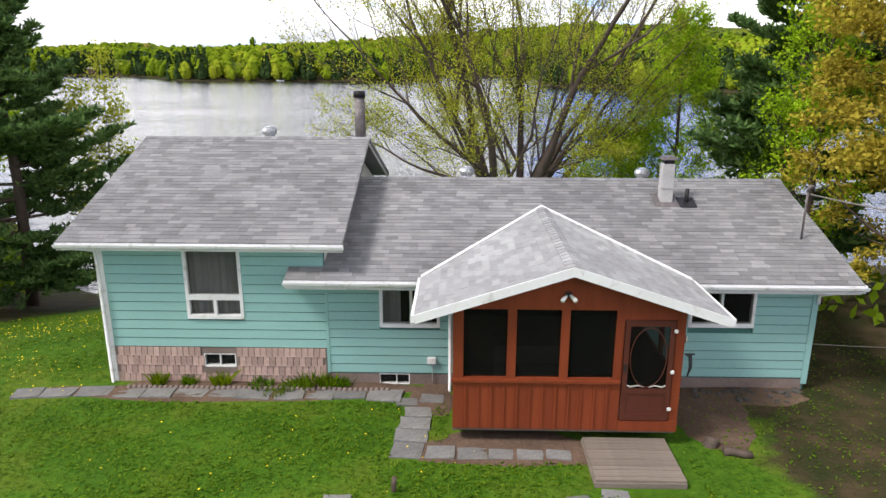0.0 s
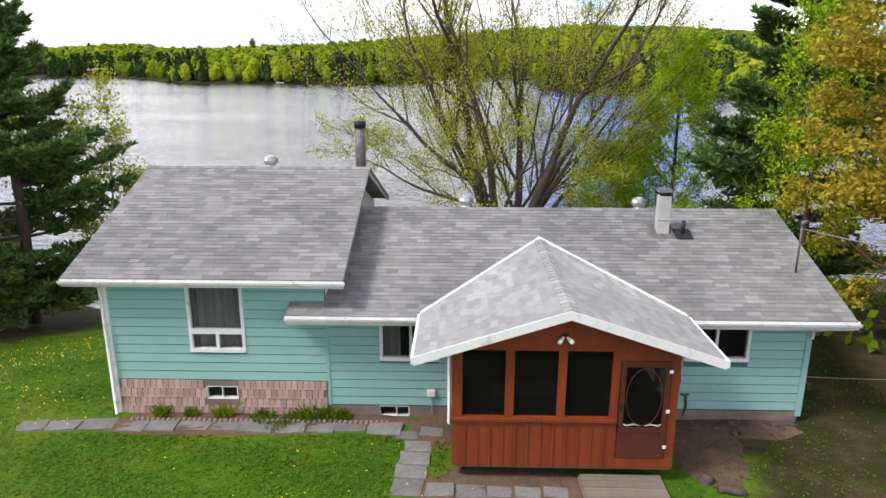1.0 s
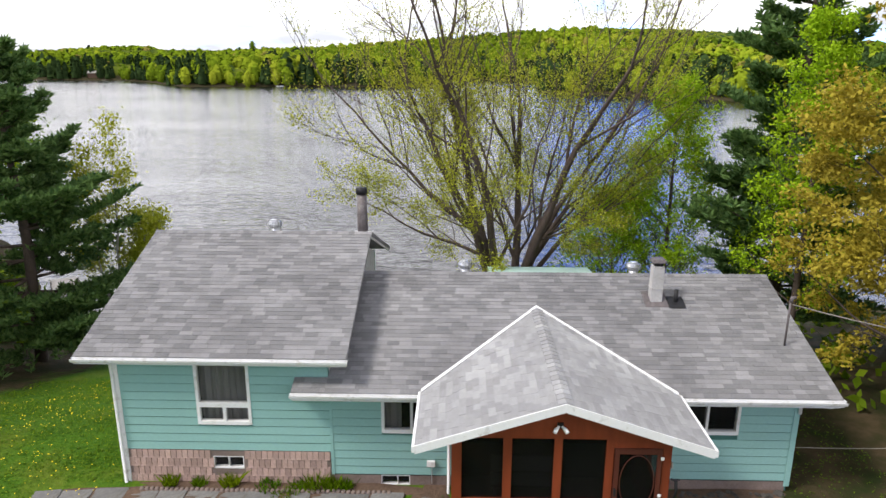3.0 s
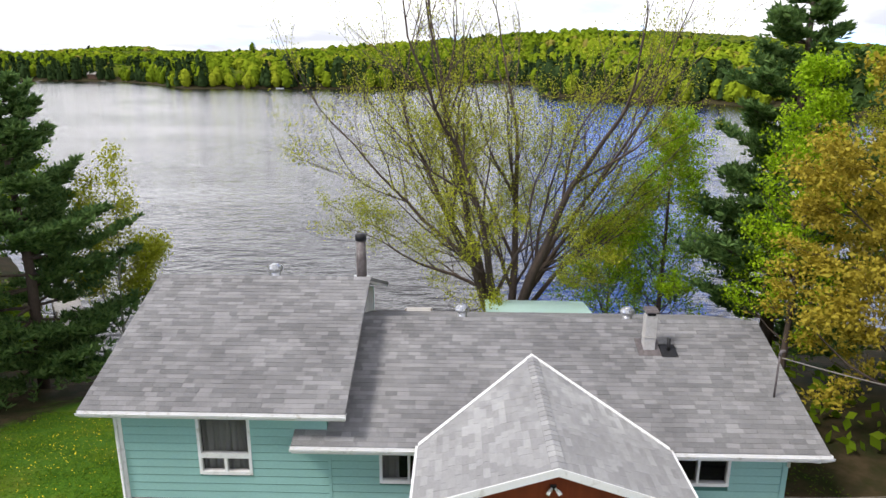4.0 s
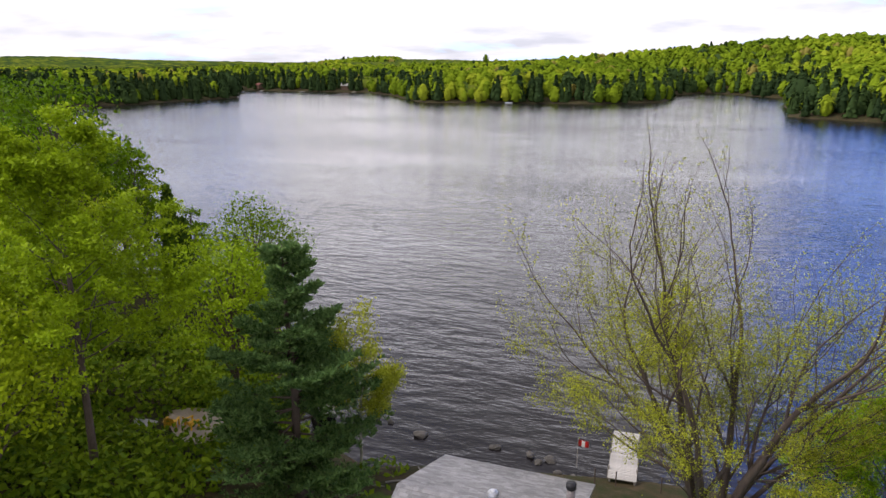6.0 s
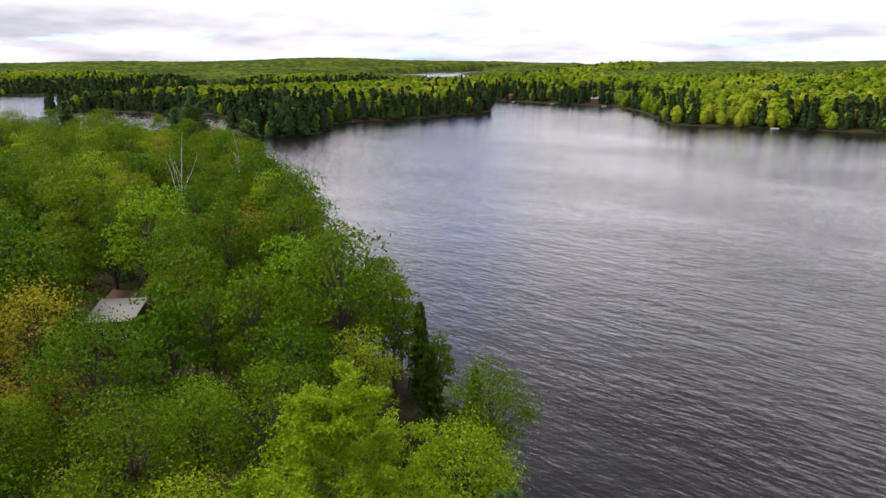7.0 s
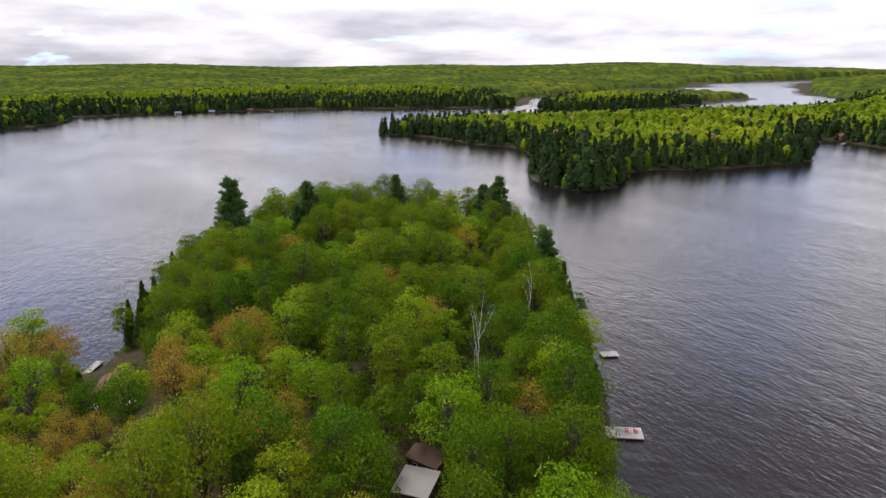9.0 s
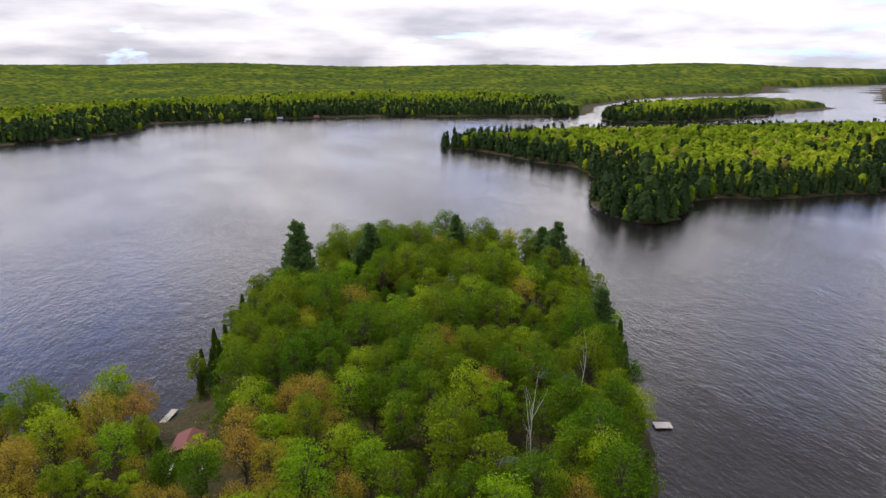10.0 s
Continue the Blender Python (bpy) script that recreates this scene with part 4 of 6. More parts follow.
def make_canopy():
    """The closed canopy of the hinterland: a lumpy sheet of tree tops that reaches the horizon."""
    rng = np.random.default_rng(5)
    ang = np.radians(np.linspace(-50, 115, 560))
    rad = np.concatenate([np.geomspace(330, 1200, 250), np.geomspace(1210, 4900, 170)])
    A, R = np.meshgrid(ang, rad)
    X, Y = -R * np.sin(A), R * np.cos(A)
    D = np.maximum.reduce([shore_distance(X, Y, p) for p in (MAIN, ISLET, WEST)])
    lump = np.abs(np.sin(X * 0.23 + 2.0 * np.sin(Y * 0.11)) * np.sin(Y * 0.27 + 2.0 * np.sin(X * 0.13)))
    grain = rng.random(X.shape)
    Z = ground_height(X, Y, D) + 4.6 + 2.8 * lump + (2.4 + 3.4 * np.clip((R - 900) / 1500, 0, 1)) * grain
    Z = np.where(D > 16, Z, -3.0)
    # low blue hills close the view
    Z += np.clip((R - 2600) / 2200, 0, 1) * (22 + 24 * np.clip((A - 0.3) / 0.5, 0, 1) + 4 * np.sin(A * 7 + 1) + 3 * np.sin(A * 17)) * (D > 16)
    mood = 0.5 + 0.5 * np.sin(X * 0.009 + 1.5 * np.sin(Y * 0.006)) * np.cos(Y * 0.008 + 0.7)
    tone = np.where(rng.random(X.shape) < 0.34, rng.uniform(0.05, 0.33, X.shape), np.clip(0.40 + 0.34 * mood + rng.normal(0, 0.10, X.shape), 0.36, 0.9))
    n, m = X.shape
    i = np.arange(n * m).reshape(n, m)
    Q = np.stack([i[:-1, :-1], i[:-1, 1:], i[1:, 1:], i[1:, :-1]], -1).reshape(-1, 4)
    keep = (D.ravel()[Q] > 16).any(1)
    V = np.stack([X.ravel(), Y.ravel(), Z.ravel()], 1)
    me = fast_mesh("far_canopy", V, Q[keep], M_CANOPY, tone.ravel())
    tagged(new("far_canopy", me), "endless spring-green forest canopy reaching low hills on the horizon", "forest", kind="stuff")


M_CANOPY = far_foliage("canopy_leaves", [(0.0, (0.026, 0.046, 0.018)), (0.30, (0.042, 0.072, 0.021)), (0.42, (0.06, 0.09, 0.014)), (0.7, (0.125, 0.155, 0.02)), (1.0, (0.19, 0.185, 0.03))])
make_canopy()


def make_undergrowth():
    """Low bushes and saplings between the trees of the home shore."""
    rng = np.random.default_rng(61)
    n = 6500
    x, y = rng.uniform(-296, 40, n), rng.uniform(-110, 152, n)
    d = shore_distance(x, y, HOME)
    ok = (d > 0.4) & ((x < -23) | ((x < -14) & (y > 29)) | ((x > 10.5) & (y > 19)))
    for gx, gy, r in GLADES:
        ok &= (x - gx) ** 2 + (y - gy) ** 2 > (r * 0.6) ** 2
    x, y = x[ok], y[ok]
    x, y = np.concatenate([x, rng.uniform(-44, -22, 900)]), np.concatenate([y, rng.uniform(6, 43, 900)])
    ok = (shore_distance(x, y, HOME) > 0.4) & (np.hypot(x + 28.6, y - 30.8) > 2.8) & (np.hypot(x + 18.6, y - 28.3) > 4)
    x, y = x[ok], y[ok]
    z = ground_height(x, y)
    m = 40
    R = rng.uniform(0.6, 2.0, len(x))
    u = rand_dirs(rng, len(x) * m)
    u[:, 2] = np.abs(u[:, 2])
    c = np.repeat(np.stack([x, y, z], 1), m, 0) + u * np.repeat(R, m)[:, None] * rng.uniform(0.7, 1.1, (len(u), 1))
    V, Q = leaf_quads(rng, c, 0.22, u)
    tagged(new("undergrowth", fast_mesh("undergrowth", V, Q, F_BUSH)), "green bushes and saplings covering the wood's floor", "bushes", kind="stuff")


F_BUSH = foliage("bush_leaves", (0.06, 0.12, 0.004), (0.22, 0.31, 0.014))
make_undergrowth()


# ---- the house ----
house = thing("house", HOUSE, "low turquoise-sided lake house with grey shingle roofs and white trim", "house")


def board_rows(parent, x0, x1, z0, z1, rows, y, holes, mat=M_TEAL):
    """Lapped siding: each board is cut at the openings."""
    h = (z1 - z0) / rows
    cache = {}
    for i in range(rows):
        a, b = z0 + i * h, z0 + (i + 1) * h
        spans = [(x0, x1)]
        for hx0, hx1, hz0, hz1 in holes:
            if hz0 < b - 0.03 and hz1 > a + 0.03:
                nxt = []
                for s, e in spans:
                    if hx0 > s and hx1 < e:
                        nxt += [(s, hx0), (hx1, e)]
                    elif hx0 <= s < hx1 < e:
                        nxt.append((hx1, e))
                    elif s < hx0 < e <= hx1:
                        nxt.append((s, hx0))
                    elif hx0 <= s and hx1 >= e:
                        pass
                    else:
                        nxt.append((s, e))
                spans = nxt
        for s, e in spans:
            key = round(e - s, 3)
            if key not in cache:
                w = e - s
                # the gap under each board bares the darkened backing as a painted shadow line
                sh = Shape().hexa([(0, -0.030, 0.018), (w, -0.030, 0.018), (w, 0, 0.018), (0, 0, 0.018), (0, -0.018, h), (w, -0.018, h), (w, 0, h), (0, 0, h)])
                cache[key] = sh.mesh("siding_board", mat)
            ob = part("siding_board", cache[key], None, parent)
            ob.location = (s, y, a)


def wall_core(x0, x1, y0, y1, z0, z1, holes):
    """A thick wall with openings right through it, its face towards -y."""
    s = Shape()
    xs = sorted({x0, x1, *[v for h in holes for v in h[:2]]})
    for a, b in zip(xs, xs[1:]):
        cuts = sorted((h[2], h[3]) for h in holes if h[0] <= a and h[1] >= b)
        z = z0
        for c, d in cuts:
            if c > z:
                s.box(a, b, y0, y1, z, c)
            z = d
        if z < z1:
            s.box(a, b, y0, y1, z, z1)
    return s


def window(parent, x0, x1, z0, z1, y, split, rail=None, curtain=True, frame_w=0.07, name="window", proud=0.05):
    """A white framed window; split: x of the mullion; rail: z of a rail with small sliders under it."""
    s = Shape()
    s.box(x0, x0 + frame_w, y - proud, y + 0.08, z0, z1).box(x1 - frame_w, x1, y - proud, y + 0.08, z0, z1)
    s.box(x0 + frame_w, x1 - frame_w, y - proud, y + 0.08, z1 - frame_w, z1)
    s.box(x0 + frame_w, x1 - frame_w, y - proud - 0.01, y + 0.08, z0, z0 + frame_w + 0.02)
    panes = []
    if rail:
        s.box(x0 + frame_w, x1 - frame_w, y - 0.048, y + 0.08, rail - 0.06, rail + 0.06)
        s.box(split - 0.035, split + 0.035, y - 0.046, y + 0.08, z0 + frame_w + 0.02, rail - 0.06)
        panes = [(x0 + frame_w, x1 - frame_w, rail + 0.06, z1 - frame_w), (x0 + frame_w, split - 0.035, z0 + frame_w + 0.02, rail - 0.06), (split + 0.035, x1 - frame_w, z0 + frame_w + 0.02, rail - 0.06)]
    else:
        s.box(split - frame_w * 0.42, split + frame_w * 0.42, y - proud + 0.004, y + 0.08, z0 + frame_w + 0.02, z1 - frame_w)
        panes = [(x0 + frame_w, split - 0.03, z0 + frame_w + 0.02, z1 - frame_w), (split + 0.03, x1 - frame_w, z0 + frame_w + 0.02, z1 - frame_w)]
    w = part(name, s, M_WHITE, parent, "white window frame")
    for a, b, c, d in panes:
        p = part("pane", Shape().box(a, b, y + 0.01, y + 0.016, c, d), M_GLASS, w)
        p.visible_shadow = False
    if curtain:
        spans = curtain if isinstance(curtain, list) else [(x0 + 0.04, x1 - 0.04)]
        for a, b in spans:
            n = int((b - a) / 0.035)
            cs = Shape()
            for k in range(n):
                u0, u1 = a + (b - a) * k / n, a + (b - a) * (k + 1) / n
                f0, f1 = y + 0.2 + 0.03 * math.sin(k * 1.1) + 0.012 * math.sin(k * 2.7), y + 0.2 + 0.03 * math.sin((k + 1) * 1.1) + 0.012 * math.sin((k + 1) * 2.7)
                cs.face([(u0, f0, z0), (u1, f1, z0), (u1, f1, z1), (u0, f0, z1)])
            part("curtain", cs, M_CURTAIN, w, "grey pleated curtain")
    return w


# front walls
W_BIG = (-5.93, -4.64, 1.58, 3.24)
W_BASE = (-5.66, -4.92, 0.38, 0.71)
W_MID = (-1.56, -0.2, 1.42, 2.42)
W_BASE2 = (-1.6, -0.9, -0.02, 0.26)
W_RIGHT = (5.35, 6.8, 1.50, 2.38)
# wall cores in the darkened teal that shades the gaps between boards
wall_l = part("wall", wall_core(-7.8, -2.79, 0.0, 0.16, -0.3, 3.4, [W_BIG, W_BASE]), M_TEAL_SHADE, house, "turquoise lapped siding over a tiled base")
wall_r = part("wall", wall_core(-2.79, 8.1, 0.004, 0.16, -0.3, 2.6, [W_MID, W_BASE2, W_RIGHT]), M_TEAL_SHADE, house, "turquoise lapped siding")
gable = Shape()
for x in (-7.8, -2.95):
    gable.hexa([(x, 0.16, -1.6), (x + 0.16, 0.16, -1.6), (x + 0.16, 8.9, -1.6), (x, 8.9, -1.6), (x, 0.16, 3.4), (x + 0.16, 0.16, 3.4), (x + 0.16, 8.9, 3.4), (x, 8.9, 3.4)])
    gable.hexa([(x, 0.16, 3.4), (x + 0.16, 0.16, 3.4), (x + 0.16, 8.9, 3.4), (x, 8.9, 3.4), (x, 4.46, 5.0), (x + 0.16, 4.46, 5.0), (x + 0.16, 4.54, 5.0), (x, 4.54, 5.0)])
part("gable_wall", gable, M_WHITE, house, "pale gable ends of the raised part")
side = Shape()
side.box(7.94, 8.1, 0.16, 7.9, -1.6, 2.6).box(-2.79, 8.1, 7.9, 8.05, -1.6, 2.6).box(-7.8, -2.79, 8.9, 9.05, -1.6, 3.4)
side.hexa([(7.94, 0.16, 2.6), (8.1, 0.16, 2.6), (8.1, 7.9, 2.6), (7.94, 7.9, 2.6), (7.94, 3.9, 4.0), (8.1, 3.9, 4.0), (8.1, 4.0, 4.0), (7.94, 4.0, 4.0)])
part("back_wall", side, M_TEAL, house, "turquoise end and back walls")
# inner walls and sheets behind the basement windows, blackened in place of room shade
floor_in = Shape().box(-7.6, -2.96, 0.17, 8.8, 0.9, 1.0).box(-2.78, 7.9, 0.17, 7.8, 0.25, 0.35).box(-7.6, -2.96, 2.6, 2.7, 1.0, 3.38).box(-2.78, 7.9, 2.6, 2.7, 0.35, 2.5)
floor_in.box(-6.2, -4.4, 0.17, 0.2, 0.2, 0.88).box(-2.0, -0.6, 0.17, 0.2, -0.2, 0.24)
part("inner_wall", floor_in, M_UNLIT, house, "near-black walls and sheets standing in for unlit rooms behind the windows")
board_rows(wall_l, -7.72, -2.79, 0.87, 3.27, 11, 0.0, [W_BIG])
board_rows(wall_r, -2.72, 8.02, 0.28, 2.42, 10, 0.0, [W_MID, W_RIGHT])
part("corner_trim", Shape().box(-7.87, -7.72, -0.045, 0.08, -0.15, 3.3), M_WHITE, house, "white corner board")
part("corner_trim", Shape().box(8.02, 8.15, -0.045, 0.08, 0.15, 2.45), M_TEAL, house, "turquoise corner board")
part("joint_trim", Shape().box(-2.79, -2.72, -0.04, 0.0, 0.28, 2.45), M_TEAL, house, "turquoise joint strip")
window(house, *W_BIG, 0.0, -5.28, 2.09)
window(house, *W_MID, 0.0, -0.85, None, [(-1.5, -1.1)])
window(house, *W_RIGHT, 0.0, 6.05, None, False)
window(house, *W_BASE, 0.0, -5.29, None, False, 0.022, "basement_window", 0.012)
window(house, *W_BASE2, 0.0, -1.2, None, False, 0.02, "basement_window", 0.012)

# the tiled base: upright tiles in staggered courses
rng_t = random.Random(9)
tile_meshes = []
for k in range(5):
    w, h = 0.134, 0.225 + 0.012 * k
    tile_meshes.append(Shape().hexa([(0.006, -0.028 - 0.004 * k, 0), (w, -0.030, 0), (w, 0, 0), (0.006, 0, 0), (0.010, -0.014, h), (w - 0.004, -0.014, h), (w - 0.004, 0, h), (0.010, 0, h)]).mesh("tile", M_TILE))
for row in range(4):
    z = -0.04 + row * 0.232
    x = -7.72 + (0.07 if row % 2 else 0)
    while x < -2.93:
        if not (z + 0.2 > W_BASE[2] and z < W_BASE[3] and x + 0.12 > W_BASE[0] and x < W_BASE[1]):
            ob = part("tile", tile_meshes[rng_t.randrange(5) if row < 3 else 0], None, wall_l)
            ob.location = (x, -0.004 - 0.004 * row, z)
            if row == 3:
                ob.scale = (1, 1, 0.95)
        x += 0.138
part("tile_backing", wall_core(-7.72, -2.8, -0.013, -0.002, -0.3, 0.868, [W_BASE]), M_CONCRETE, house, "brown mortar behind the tiles")
part("foundation", wall_core(-2.79, 8.05, -0.02, -0.002, -0.3, 0.26, [W_BASE2]), M_CONCRETE, house, "brown-grey concrete foundation")

# ---- roofs ----
E_L, R_L = (-0.38, 3.45), (4.5, 5.19)
E_R, R_R = (-0.48, 2.67), (3.98, 4.17)
B_L, B_R = (9.38, 3.45), (8.44, 2.67)


def roof_slab(parent, x0, x1, e, r, mat, name="roof_slope"):
    """A sloping slab from the eave point e to the ridge point r, (y, z) each."""
    t = 0.10
    s = Shape()
    (ey, ez), (ry, rz) = e, r
    s.hexa([(x0, ey, ez - t), (x1, ey, ez - t), (x1, ry, rz - t), (x0, ry, rz - t), (x0, ey, ez), (x1, ey, ez), (x1, ry, rz), (x0, ry, rz)] if ry > ey else
           [(x0, ry, rz - t), (x1, ry, rz - t), (x1, ey, ez - t), (x0, ey, ez - t), (x0, ry, rz), (x1, ry, rz), (x1, ey, ez), (x0, ey, ez)])
    return part(name, s, mat, parent, "grey shingled roof slope")


def shingles(origin, u, v, width, rows, course, tab, seed, left=None, right=None, thick=0.011):
    """Courses of shingle tabs on a slope: u along the eave, v up the slope. Yields the eight corners of each tab."""
    rng = random.Random(seed)
    o, u, v = Vector(origin), Vector(u).normalized(), Vector(v).normalized()
    n = u.cross(v)
    if n.z < 0:
        n = -n
    for i in range(rows):
        a0 = left(i * course) if left else 0.0
        a1 = right(i * course) if right else width
        x = -tab * (rng.random() * 0.3 + (0.5 if i % 2 else 0.0))
        while x < a1:
            w = tab * rng.choice((1, 1, 1, 0.7, 1.3))
            s, e = max(x + 0.003, a0), min(x + w - 0.003, a1)
            x += w
            if e - s < 0.03:
                continue
            lift = thick * rng.uniform(0.75, 1.35)
            lo, hi = i * course, (i + 1) * course + 0.02

            def at(p, q, r):
                return o + u * p + v * q + n * r
            yield [at(s, lo, -0.002), at(e, lo, -0.002), at(e, hi, -0.002), at(s, hi, -0.002), at(s, lo, lift), at(e, lo, lift), at(e, hi, 0.003), at(s, hi, 0.003)]


def slope_dir(e, r):
    return (0, r[0] - e[0], r[1] - e[1])


def shingle_field(parent, x0, x1, e, r, seed, tab=0.31):
    L = math.hypot(r[0] - e[0], r[1] - e[1])
    rows = int(L / 0.145)
    s = Shape()
    for c in shingles((x0, e[0], e[1]), (1, 0, 0), slope_dir(e, r), x1 - x0, rows, L / rows, tab, seed):
        s.hexa(c)
    ob = part("shingles", s, M_SHINGLE, parent)
    ob["kind"] = "stuff"


roof_l = roof_slab(house, -8.52, -2.28, E_L, R_L, M_SHINGLE)
roof_lb = roof_slab(house, -8.52, -2.28, B_L, R_L, M_SHINGLE)
roof_r = roof_slab(house, -2.95, 8.82, E_R, R_R, M_SHINGLE)
roof_r2 = roof_slab(house, -3.56, -2.95, E_R, (0.35, 2.67 + 0.83 * 0.336), M_SHINGLE, "roof_apron")
roof_rb = roof_slab(house, -2.79, 8.82, B_R, R_R, M_SHINGLE)
shingle_field(roof_l, -8.52, -2.28, E_L, R_L, 1)
shingle_field(roof_lb, -8.52, -2.28, B_L, R_L, 2)
shingle_field(roof_r, -2.79, 8.82, E_R, R_R, 3)
shingle_field(roof_rb, -2.79, 8.82, B_R, R_R, 4)
shingle_field(roof_r2, -3.56, -2.79, E_R, (-0.03, 2.67 + 0.45 * 0.336), 5)


def ridge_caps(parent, x0, x1, r, k, seed):
    rng = random.Random(seed)
    n = int((x1 - x0) / 0.16)
    for i in range(n):
        s = Shape()
        a, b = x0 + (x1 - x0) * i / n, x0 + (x1 - x0) * (i + 1) / n + 0.02
        h = 0.018 + 0.006 * rng.random()
        for sg in (-1, 1):
            pts = [(a, r[0], r[1] + 0.004), (b, r[0], r[1] + 0.004), (b, r[0] + sg * 0.14, r[1] - 0.14 * k), (a, r[0] + sg * 0.14, r[1] - 0.14 * k)]
            top = [(p[0], p[1], p[2] + h * (1.0 if p[0] == a else 0.5)) for p in pts]
            s.hexa((pts if sg < 0 else pts[::-1]) + (top if sg < 0 else top[::-1]))
        part("ridge_cap", s, M_SHINGLE, parent)


ridge_caps(roof_l, -8.52, -2.28, R_L, 0.35, 1)
ridge_caps(roof_r, -2.79, 8.82, R_R, 0.336, 2)


def gutter(parent, x0, x1, e):
    """A white fascia board with a rounded gutter before it."""
    s = Shape().box(x0, x1, e[0] + 0.0, e[0] + 0.03, e[1] - 0.19, e[1] - 0.012)
    prof = [(0, 0.0), (0, -0.10), (-0.05, -0.115), (-0.09, -0.085), (-0.105, -0.02), (-0.09, -0.02), (-0.075, -0.075), (-0.045, -0.095), (-0.012, -0.09), (-0.012, 0.0)]
    base = len(s.v)
    for x in (x0 - 0.02, x1 + 0.02):
        s.v += [(x, e[0] + p, e[1] - 0.02 + q) for p, q in prof]
    n = len(prof)
    for k in range(n):
        s.f.append((base + k, base + (k + 1) % n, base + n + (k + 1) % n, base + n + k))
    s.f.append(tuple(base + k for k in range(n)))
    s.f.append(tuple(base + n + k for k in reversed(range(n))))
    return part("gutter", s, M_WHITE, parent, "white eave gutter")


gutter(house, -8.52, -2.28, E_L)
gutter(house, -3.56, -0.62, E_R)
gutter(house, 5.2, 8.86, E_R)
soffit = Shape().box(-8.5, -2.3, -0.34, -0.03, 3.26, 3.28).box(-3.54, 8.8, -0.44, -0.04, 2.44, 2.46)
part("soffit", soffit, M_WHITE, house, "white soffit boards")


def rake(parent, x, e, r, b=None):
    s = Shape()
    for (ey, ez), (ry, rz) in ((e, r), (b, r)) if b else ((e, r),):
        p = [(x - 0.02, ey, ez - 0.17), (x + 0.02, ey, ez - 0.17), (x + 0.02, ry, rz - 0.17), (x - 0.02, ry, rz - 0.17), (x - 0.02, ey, ez - 0.012), (x + 0.02, ey, ez - 0.012), (x + 0.02, ry, rz - 0.012), (x - 0.02, ry, rz - 0.012)]
        s.hexa(p if ry > ey else [p[3], p[2], p[1], p[0], p[7], p[6], p[5], p[4]])
    part("rake_board", s, M_WHITE, parent, "white rake board")


rake(house, -8.47, E_L, R_L, B_L)
rake(house, -2.33, E_L, R_L, B_L)
rake(house, 8.77, E_R, R_R, B_R)
rake(house, -3.51, E_R, (0.0, 2.67 + 0.48 * 0.336))


def downspout(parent, pts, r=0.04):
    part("downspout", Shape().tube(pts, [r] * len(pts), 8), M_WHITE, parent, "white downspout", True)


downspout(house, [(-8.2, -0.42, 3.35), (-7.85, -0.1, 3.18), (-7.83, -0.09, 2.9), (-7.83, -0.09, 0.0), (-7.8, -0.2, -0.08)])
downspout(house, [(0.03, -0.45, 2.6), (0.03, -0.12, 2.4), (0.03, -0.12, 2.1), (0.03, -0.12, 0.1), (0.03, -0.35, -0.02)])
downspout(house, [(8.6, -0.5, 2.5), (8.3, -0.3, 2.42), (8.12, -0.09, 2.3), (8.12, -0.09, 2.1)])


def local(x, y, z, rx=0, ry=0, rz=0):
    return HOUSE @ pose(x, y, z, rx, ry, rz)


def turbine_vent(x, y, z, group="roof turbines"):
    """A round galvanized turbine on a collar: curved blades under a domed cap."""
    ob = thing("turbine_vent", local(x, y, z), "round galvanized turbine vent on the shingle roof", "vent", group)
    part("collar", Shape().tube([(0, 0, -0.15), (0, 0, 0.12)], [0.15, 0.13], 14), M_METAL, ob, smooth=True)
    blades = Shape()
    n = 17
    for k in range(n):
        a0, a1 = 2 * math.pi * k / n, 2 * math.pi * (k + 0.75) / n
        prof = [(0.13, 0.10), (0.20, 0.16), (0.215, 0.23), (0.18, 0.30), (0.1, 0.335)]
        for (r0, z0), (r1, z1) in zip(prof, prof[1:]):
            blades.face([(r0 * math.cos(a0), r0 * math.sin(a0), z0), (r0 * 0.94 * math.cos(a1), r0 * 0.94 * math.sin(a1), z0), (r1 * 0.94 * math.cos(a1), r1 * 0.94 * math.sin(a1), z1), (r1 * math.cos(a0), r1 * math.sin(a0), z1)])
    part("blades", blades, M_METAL, ob, smooth=True)
    part("cap", Shape().tube([(0, 0, 0.325), (0, 0, 0.35), (0, 0, 0.365)], [0.12, 0.10, 0.03], 14), M_METAL, ob, smooth=True)


turbine_vent(-5.17, 4.9, 5.10)
turbine_vent(0.42, 4.35, 4.08)
turbine_vent(5.25, 4.4, 4.05)

flue = thing("flue_pipe", local(-2.56, 4.7, 5.0), "sooty grey steel flue pipe on the roof", "chimney")
part("pipe", Shape().tube([(0, 0, -0.3), (0, 0, 0.75), (0, 0, 0.76), (0, 0, 1.3)], [0.15, 0.15, 0.14, 0.14], 16), M_SOOT, flue, smooth=True)
part("cap", Shape().tube([(0, 0, 1.27), (0, 0, 1.45)], [0.165, 0.165], 16).tube([(0, 0, 1.44), (0, 0, 1.452)], [0.11, 0.1], 12), M_BLACK, flue, "black flue cap", True)
part("flashing", Shape().box(-0.26, 0.26, -0.26, 0.26, 0.05, 0.12), M_METAL, flue, "metal flashing")

